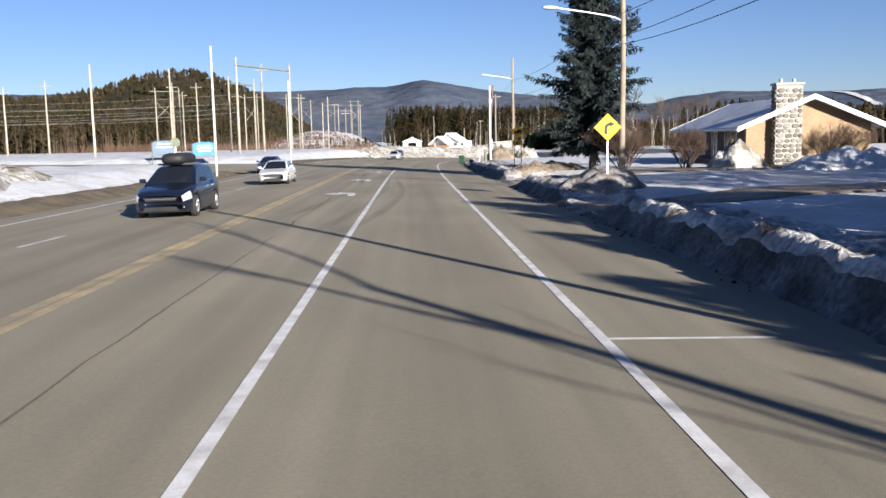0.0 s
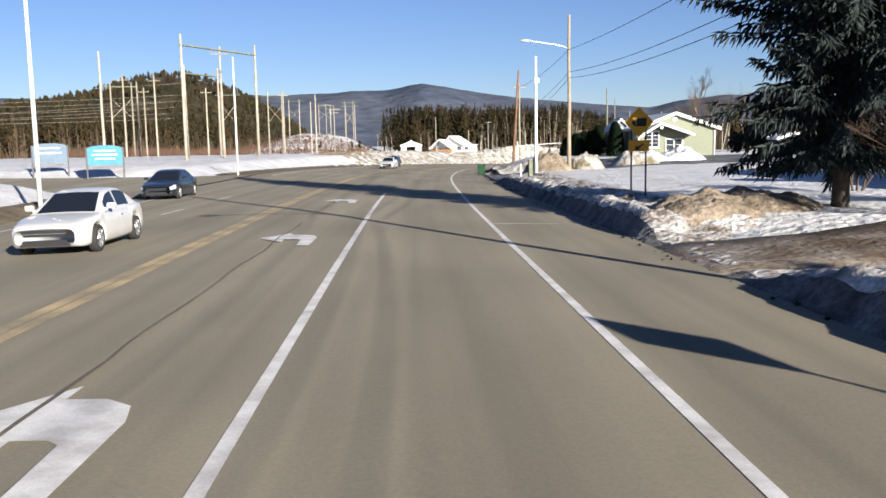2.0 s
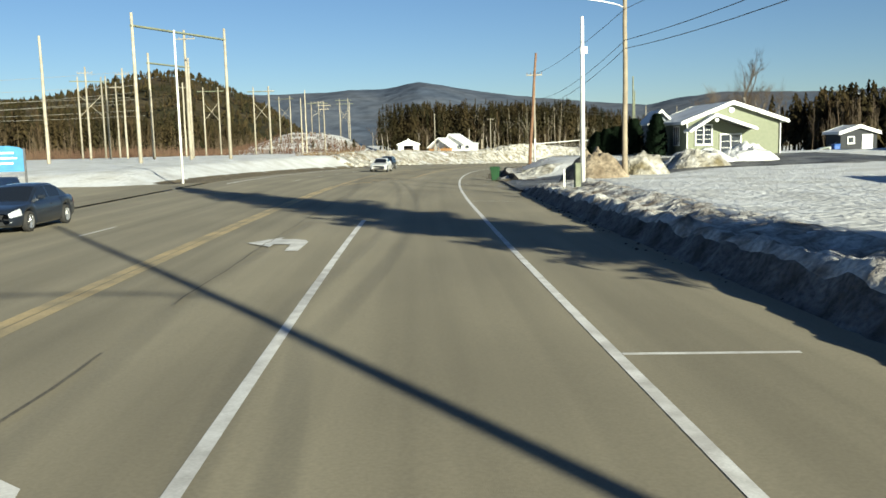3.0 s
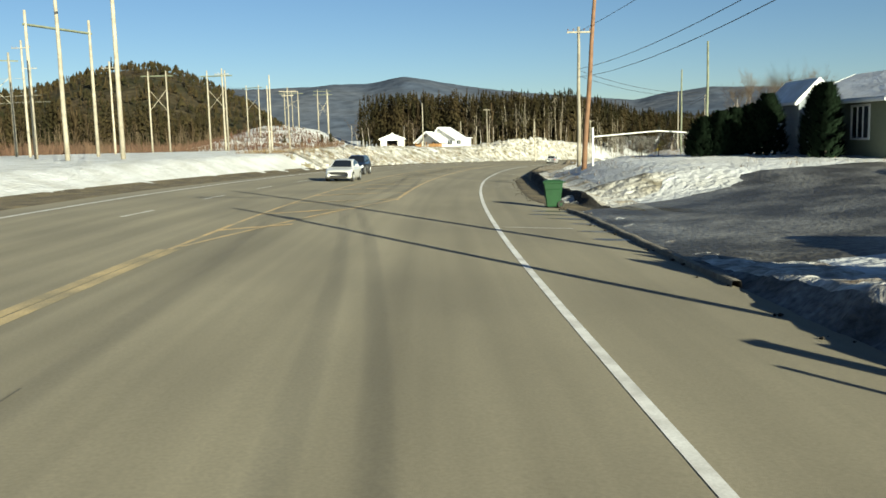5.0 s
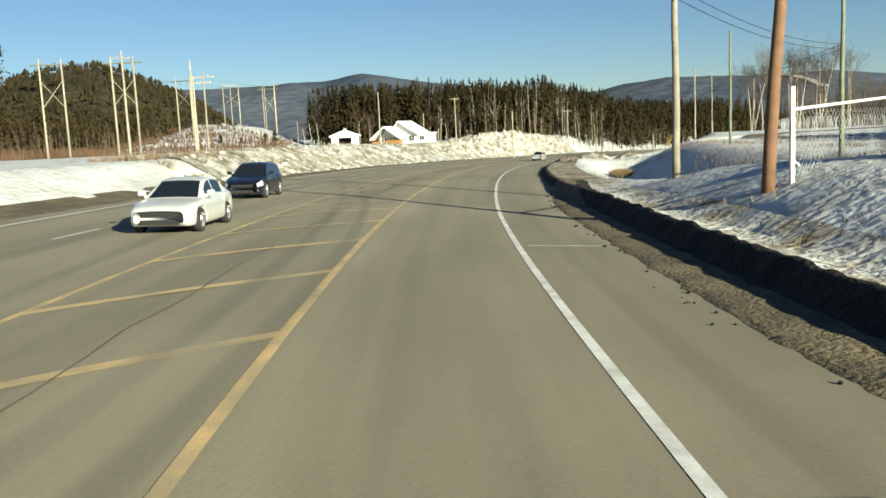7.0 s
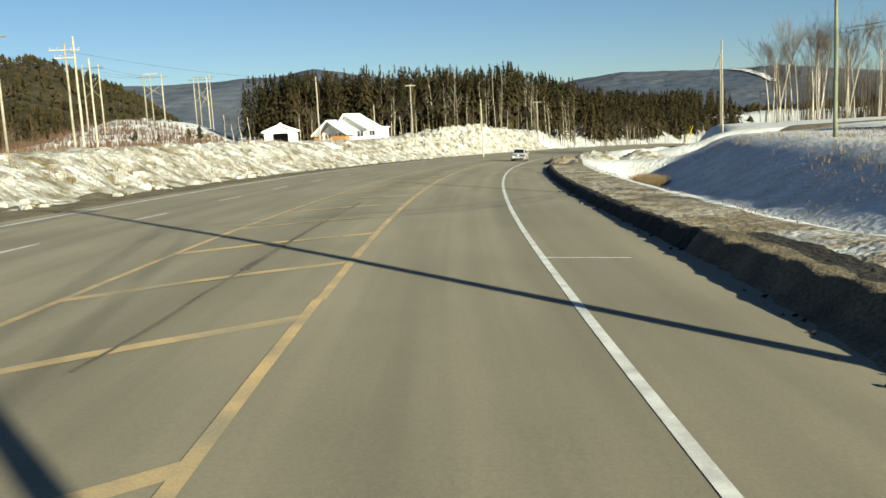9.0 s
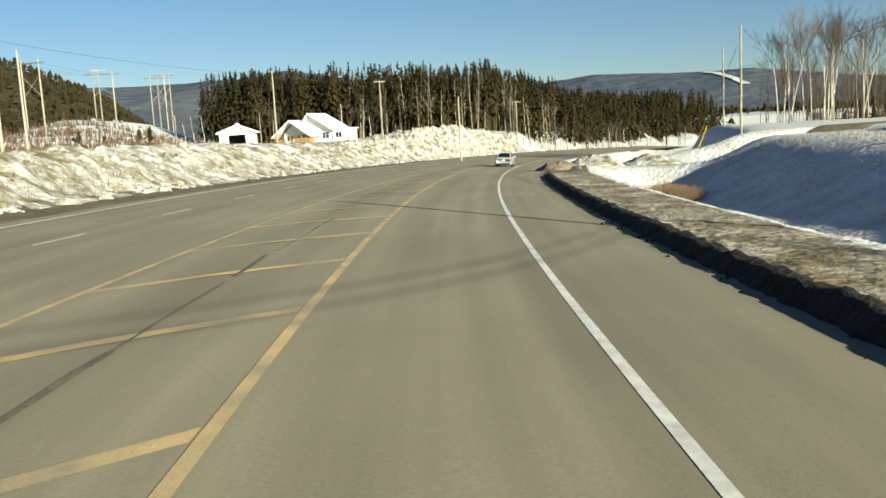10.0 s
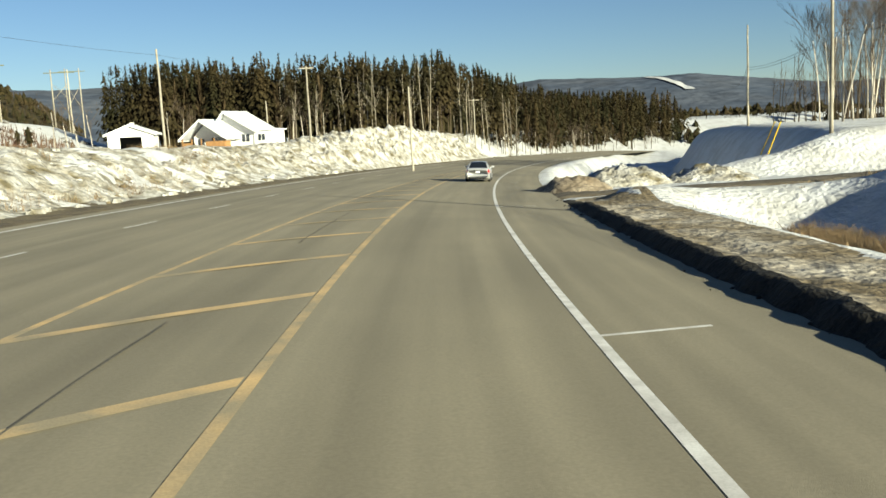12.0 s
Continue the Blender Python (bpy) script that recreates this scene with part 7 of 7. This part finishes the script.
def car(name, where, paint, label, L=4.75, W=1.84, H=1.46, estate=False, chrome=False):
    """A car lofted from smooth sections with real wheel arches; local +y is its front. estate: the roof runs on to the tail."""
    t = thing(name, label, "car", where)
    k, hw, up = L / 4.75, W / 2, H / 1.46
    belt = 0.93 * up
    wr = 0.325 if H < 1.5 else 0.36
    axles = (1.43, -1.37)
    deck = [(2.38, 0.60 * up), (2.34, 0.68 * up), (2.22, 0.745 * up), (1.9, 0.81 * up), (1.4, 0.88 * up), (1.0, belt), (-0.9, belt + 0.03), (-1.7, belt + 0.08), (-2.15, belt + 0.07), (-2.32, belt + 0.02), (-2.38, belt - 0.14)]
    plan_w = [(2.38, 0.70), (2.33, 0.80), (2.2, 0.895), (1.9, 0.955), (1.4, 0.985), (0.6, 1.0), (-0.9, 1.0), (-1.6, 0.985), (-2.0, 0.95), (-2.25, 0.90), (-2.38, 0.80)]
    sill = [(2.38, 0.33), (2.3, 0.24), (2.1, 0.20), (1.0, 0.18), (-1.8, 0.19), (-2.2, 0.25), (-2.38, 0.38)]
    ys = sorted(set([round(v, 3) for v in np.linspace(-2.38, 2.38, 41)] + [round(c + o, 3) for c in axles for o in np.linspace(-0.44, 0.44, 13)] + [2.36, 2.3, -2.36, -2.3]), reverse=True)
    rows, m = [], 20
    for y in ys:
        x, zt, zb = hw * curve(plan_w, y), curve(deck, y), curve(sill, y)
        low = zb
        for c in axles:
            gap = (wr + 0.06) ** 2 - ((y - c) * k) ** 2
            if gap > 0:
                low = max(low, wr + math.sqrt(gap))
        low = min(low, zt - 0.18)
        lerp = lambda q: low + (zt - low) * q
        half = [(x * 0.55, low), (x * 0.90, low), (x * 0.985, lerp(0.10)), (x, lerp(0.34)), (x * 0.995, lerp(0.58)), (x * 0.975, lerp(0.78)), (x * 0.93, lerp(0.91)), (x * 0.84, lerp(0.975)), (x * 0.62, zt), (x * 0.25, zt + 0.012)]
        rows.append([(-q, y * k, z) for q, z in half] + [(q, y * k, z) for q, z in half[::-1]])
    g, lamp_f, lamp_b = Geo(), {-1: Geo(), 1: Geo()}, {-1: Geo(), 1: Geo()}
    g.v = [p for r in rows for p in r]
    for i in range(len(rows) - 1):
        yc = (ys[i] + ys[i + 1]) / 2
        for j in range(m):
            a, b = i * m + j, i * m + (j + 1) % m
            quad = (a, b, b + m, a + m)
            side = -1 if j < 9 else 1
            jj = j if j < 10 else 18 - j
            lit = lamp_f if 1.93 < yc < 2.34 and jj in (4, 5) else lamp_b if (-2.37 < yc < -2.12 and jj in (4, 5)) else None
            if lit is not None:
                shove = Vector((side * 0.006, 0.006 if yc > 0 else -0.006, 0.002))
                lit[side].add([Vector(g.v[q]) + shove for q in quad], [(0, 1, 2, 3)])
            g.f.append(quad)
    g.f += [tuple(range(m)), tuple(range(len(rows) * m - 1, (len(rows) - 1) * m - 1, -1))]
    part("body", g, paint, t, smooth=True)
    for side in (-1, 1):
        part("headlight", lamp_f[side], M_HEADLIGHT, t, "clear swept-back headlight", smooth=True)
        part("tail_light", lamp_b[side], M_TAILLIGHT, t, "red tail light", smooth=True)
    # cabin: one smooth shell, its panes taken out of the same surface
    if estate:
        crown = [(1.12, 0.0), (0.95, 0.16), (0.25, 0.88), (-0.1, 0.985), (-0.7, 1.0), (-1.6, 0.965), (-1.95, 0.90), (-2.15, 0.45), (-2.28, 0.0)]
        sides, front, rear = ((0.62, -0.18), (-0.28, -1.08), (-1.18, -1.85)), 0.22, -1.92
    else:
        crown = [(1.12, 0.0), (0.95, 0.15), (0.25, 0.84), (-0.1, 0.97), (-0.5, 1.0), (-0.95, 0.95), (-1.35, 0.66), (-1.75, 0.18), (-1.88, 0.0)]
        sides, front, rear = ((0.62, -0.22), (-0.32, -1.16)), 0.22, -0.98
    cy = sorted(set([round(v, 3) for v in np.linspace(crown[-1][0], crown[0][0], 44)] + [e for pair in sides for e in pair] + [front, rear]), reverse=True)
    z0 = belt - 0.05
    shell = []
    for y in cy:
        z1 = z0 + 0.02 + (H - z0 - 0.02) * max(0.0, curve(crown, y))
        wide = hw * min(curve(plan_w, y), 0.97) * 0.93
        at = lambda q: (wide * (1 - 0.27 * ((z0 + (z1 - z0) * q) - z0) / (H - z0)), z0 + (z1 - z0) * q)
        half = [at(0.0), at(0.20), at(0.55), at(0.86)]
        xt = at(1.0)[0]
        half += [(xt * 0.955, z0 + (z1 - z0) * 0.955), (xt * 0.86, z0 + (z1 - z0) * 0.99), (xt * 0.45, z1 + 0.012), (0.0, z1 + 0.018)]
        shell.append([(-q, y * k, z) for q, z in half] + [(q, y * k, z) for q, z in half[-2::-1]])
    n = len(shell[0])
    roof, panes = Geo(), {}
    for i in range(len(shell) - 1):
        yc = (cy[i] + cy[i + 1]) / 2
        for j in range(n - 1):
            quad = [shell[i][j], shell[i][j + 1], shell[i + 1][j + 1], shell[i + 1][j]]
            jj = j if j < 7 else 13 - j
            key = None
            if jj in (1, 2):
                for w, (a, b) in enumerate(sides):
                    if b < yc < a:
                        key = ("side_window", w, j < 7)
            elif jj in (5, 6) and front < yc < 1.06:
                key = ("windscreen", 0, 0)
            elif jj in (5, 6) and crown[-1][0] + 0.1 < yc < rear:
                key = ("rear_window", 0, 0)
            (panes.setdefault(key, Geo()) if key else roof).add(quad, [(0, 1, 2, 3)])
    part("roof", roof, paint, t)
    for key, pg in panes.items():
        part(key[0], pg, M_CAR_GLASS, t, "dark tinted glass")
    # wheels
    for c in axles:
        for sx in (-1, 1):
            hub = (sx * (hw - 0.20), c * k, wr)
            w = part("wheel", lathe(Geo(), hub, sx, [(0.0, wr * 0.6), (0.0, wr * 0.94), (0.03, wr), (0.16, wr), (0.195, wr * 0.95), (0.20, wr * 0.70), (0.17, wr * 0.66)], 26), M_RUBBER, t, "black tyre", smooth=True)
            rim = lathe(Geo(), hub, sx, [(0.17, wr * 0.69), (0.198, wr * 0.68), (0.196, wr * 0.61), (0.15, wr * 0.60)], 26)
            for q in range(5):
                a = 2 * math.pi * q / 5
                rim.tube([(hub[0] + sx * 0.185, hub[1], hub[2]), (hub[0] + sx * 0.185, hub[1] + wr * 0.62 * math.cos(a), hub[2] + wr * 0.62 * math.sin(a))], [0.045, 0.03], 5)
            rim.cyl((hub[0] + sx * 0.17, hub[1], hub[2]), (hub[0] + sx * 0.2, hub[1], hub[2]), 0.06, 0.05, 12)
            part("rim", rim, M_ALLOY, w, "silver alloy rim")
    part("underbody", Geo().box(-hw * 0.78, hw * 0.78, -2.1 * k, 2.1 * k, 0.20, 0.55, 0.04), M_BLACK_PLASTIC, t)
    # grille, bumpers, mirrors, handles
    gz = 0.60 * up
    grille = part("grille", Geo().prism([(-hw * 0.50, gz - 0.12), (hw * 0.50, gz - 0.12), (hw * 0.58, gz), (-hw * 0.58, gz)], 2.30 * k, 2.392 * k), M_BLACK_PLASTIC, t)
    part("grille_bar", Geo().box(-hw * 0.52, hw * 0.52, 2.392 * k, 2.402 * k, gz - 0.062, gz - 0.05, 0.003), M_ALLOY if chrome else M_BLACK_PLASTIC, grille)
    part("air_intake", Geo().prism([(-hw * 0.62, 0.27), (hw * 0.62, 0.27), (hw * 0.52, 0.40), (-hw * 0.52, 0.40)], 2.28 * k, 2.388 * k), M_BLACK_PLASTIC, t)
    part("rear_skirt", Geo().box(-hw * 0.66, hw * 0.66, -2.385 * k, -2.28 * k, 0.24, 0.40, 0.03), M_BLACK_PLASTIC, t)
    part("rear_bumper", Geo().box(-hw * 0.80, hw * 0.80, -2.40 * k, -2.2 * k, 0.42, 0.58, 0.05), paint, t)
    for sx in (-1, 1):
        part("fog_lamp", Geo().box(sx * hw * 0.70 - 0.08, sx * hw * 0.70 + 0.08, 2.25 * k, 2.345 * k, 0.34, 0.41, 0.02), M_HEADLIGHT, t)
        mirror = Geo().box(sx * (hw + 0.07) - 0.11, sx * (hw + 0.07) + 0.11, 0.66 * k, 0.80 * k, belt + 0.05, belt + 0.19, 0.035).box(sx * hw * 0.93 - 0.05, sx * hw * 0.93 + 0.05, 0.70 * k, 0.77 * k, belt, belt + 0.08)
        part("mirror", mirror, paint, t)
        for y in (-0.32, -1.2):
            part("door_handle", Geo().box(sx * hw * 0.985 - 0.025, sx * hw * 0.985 + 0.025, y * k, (y + 0.19) * k, belt - 0.17, belt - 0.135, 0.008), M_ALLOY if chrome else paint, t)
        part("exhaust_pipe", Geo().cyl((sx * hw * 0.55, -2.41 * k, 0.30), (sx * hw * 0.55, -2.2 * k, 0.30), 0.04, 0.04, 10), M_BLACK_STEEL, t)
    part("number_plate", Geo().box(-0.155, 0.155, -2.417 * k, -2.393 * k, belt - 0.28, belt - 0.15, 0.004), M_TRIM, t, "pale blank plate")
    return t


suv_at = road_pose(31.4, -8.3, -1)
car("suv", suv_at, M_PAINT_NAVY, "dark navy SUV with headlights facing down the road", L=4.9, W=1.95, H=1.74, estate=True, chrome=True)
box = thing("roof_box", "black roof box strapped on top of the navy SUV", "roof box", suv_at @ pose(0, 0.0, 1.80))
shell = Geo()
for z, w, l in ((0.0, 0.36, 0.86), (0.05, 0.43, 0.95), (0.20, 0.44, 0.97), (0.31, 0.38, 0.86), (0.36, 0.22, 0.6)):
    shell.v += [(w * max(-1, min(1, 1.25 * math.cos(a))), -0.25 + l * max(-1, min(1, 1.25 * math.sin(a))), z) for a in np.linspace(0, 2 * math.pi, 17)[:16]]
shell.f = [(16 * q + i, 16 * q + (i + 1) % 16, 16 * q + 16 + (i + 1) % 16, 16 * q + 16 + i) for q in range(4) for i in range(16)] + [tuple(range(15, -1, -1)), tuple(range(64, 80))]
part("shell", shell, M_BLACK_PLASTIC, box, smooth=True)
for y in (0.25, -0.75):
    part("roof_bar", Geo().box(-0.62, 0.62, y - 0.03, y + 0.03, -0.07, 0.0, 0.01), M_BLACK_STEEL, box)
car("sedan", road_pose(55.6, -8.5, -1), M_PAINT_WHITE, "white sedan with a black grille facing down the road", chrome=True)
car("sedan", road_pose(79.2, -13.0, -1), M_PAINT_BLACK, "dark blue-black sedan in the outer lane")
car("coupe", road_pose(141.2, -7.1, -1), M_PAINT_WHITE, "glossy white coupe with a dark windscreen", L=4.5, W=1.8, H=1.42)
car("hatchback", road_pose(156.5, -9.0, -1), M_PAINT_NAVY, "dark navy hatchback behind the white coupe", L=4.3, W=1.8, H=1.58, estate=True)
car("hatchback", pose(43.4, 146.5, stand(43.4, 146.5), 0, 0, 75), M_PAINT_PALE, "pale grey-green hatchback parked in a snowy yard", L=4.2, W=1.75, H=1.5, estate=True)
car("sedan", road_pose(258.0, 0.9, 1), M_PAINT_SILVER, "silver sedan with red tail lights driving ahead", H=1.47)

# chocks of broken ice and grit along the right edge
rng = random.Random(77)
lump = Geo()
for _ in range(420):
    s = rng.uniform(2, 235)
    d = float(right_edge(s)) + rng.gauss(-0.12, 0.16)
    p = on_road(s, d)
    r = rng.uniform(0.015, 0.06)
    pts = [(p.x + r * rng.uniform(0.7, 1.3) * x, p.y + r * rng.uniform(0.7, 1.3) * y, p.z + r * (0.6 * z + 0.4)) for x, y, z in ((1, 0, 0), (0, 1, 0), (-1, 0, 0), (0, -1, 0), (0, 0, 1), (0, 0, -1))]
    lump.add(pts, [(0, 1, 4), (1, 2, 4), (2, 3, 4), (3, 0, 4), (1, 0, 5), (2, 1, 5), (3, 2, 5), (0, 3, 5)])
tagged(part("grit", lump, M_BERM), "scattered grit and ice crumbs along the kerb", "grit", kind="stuff")
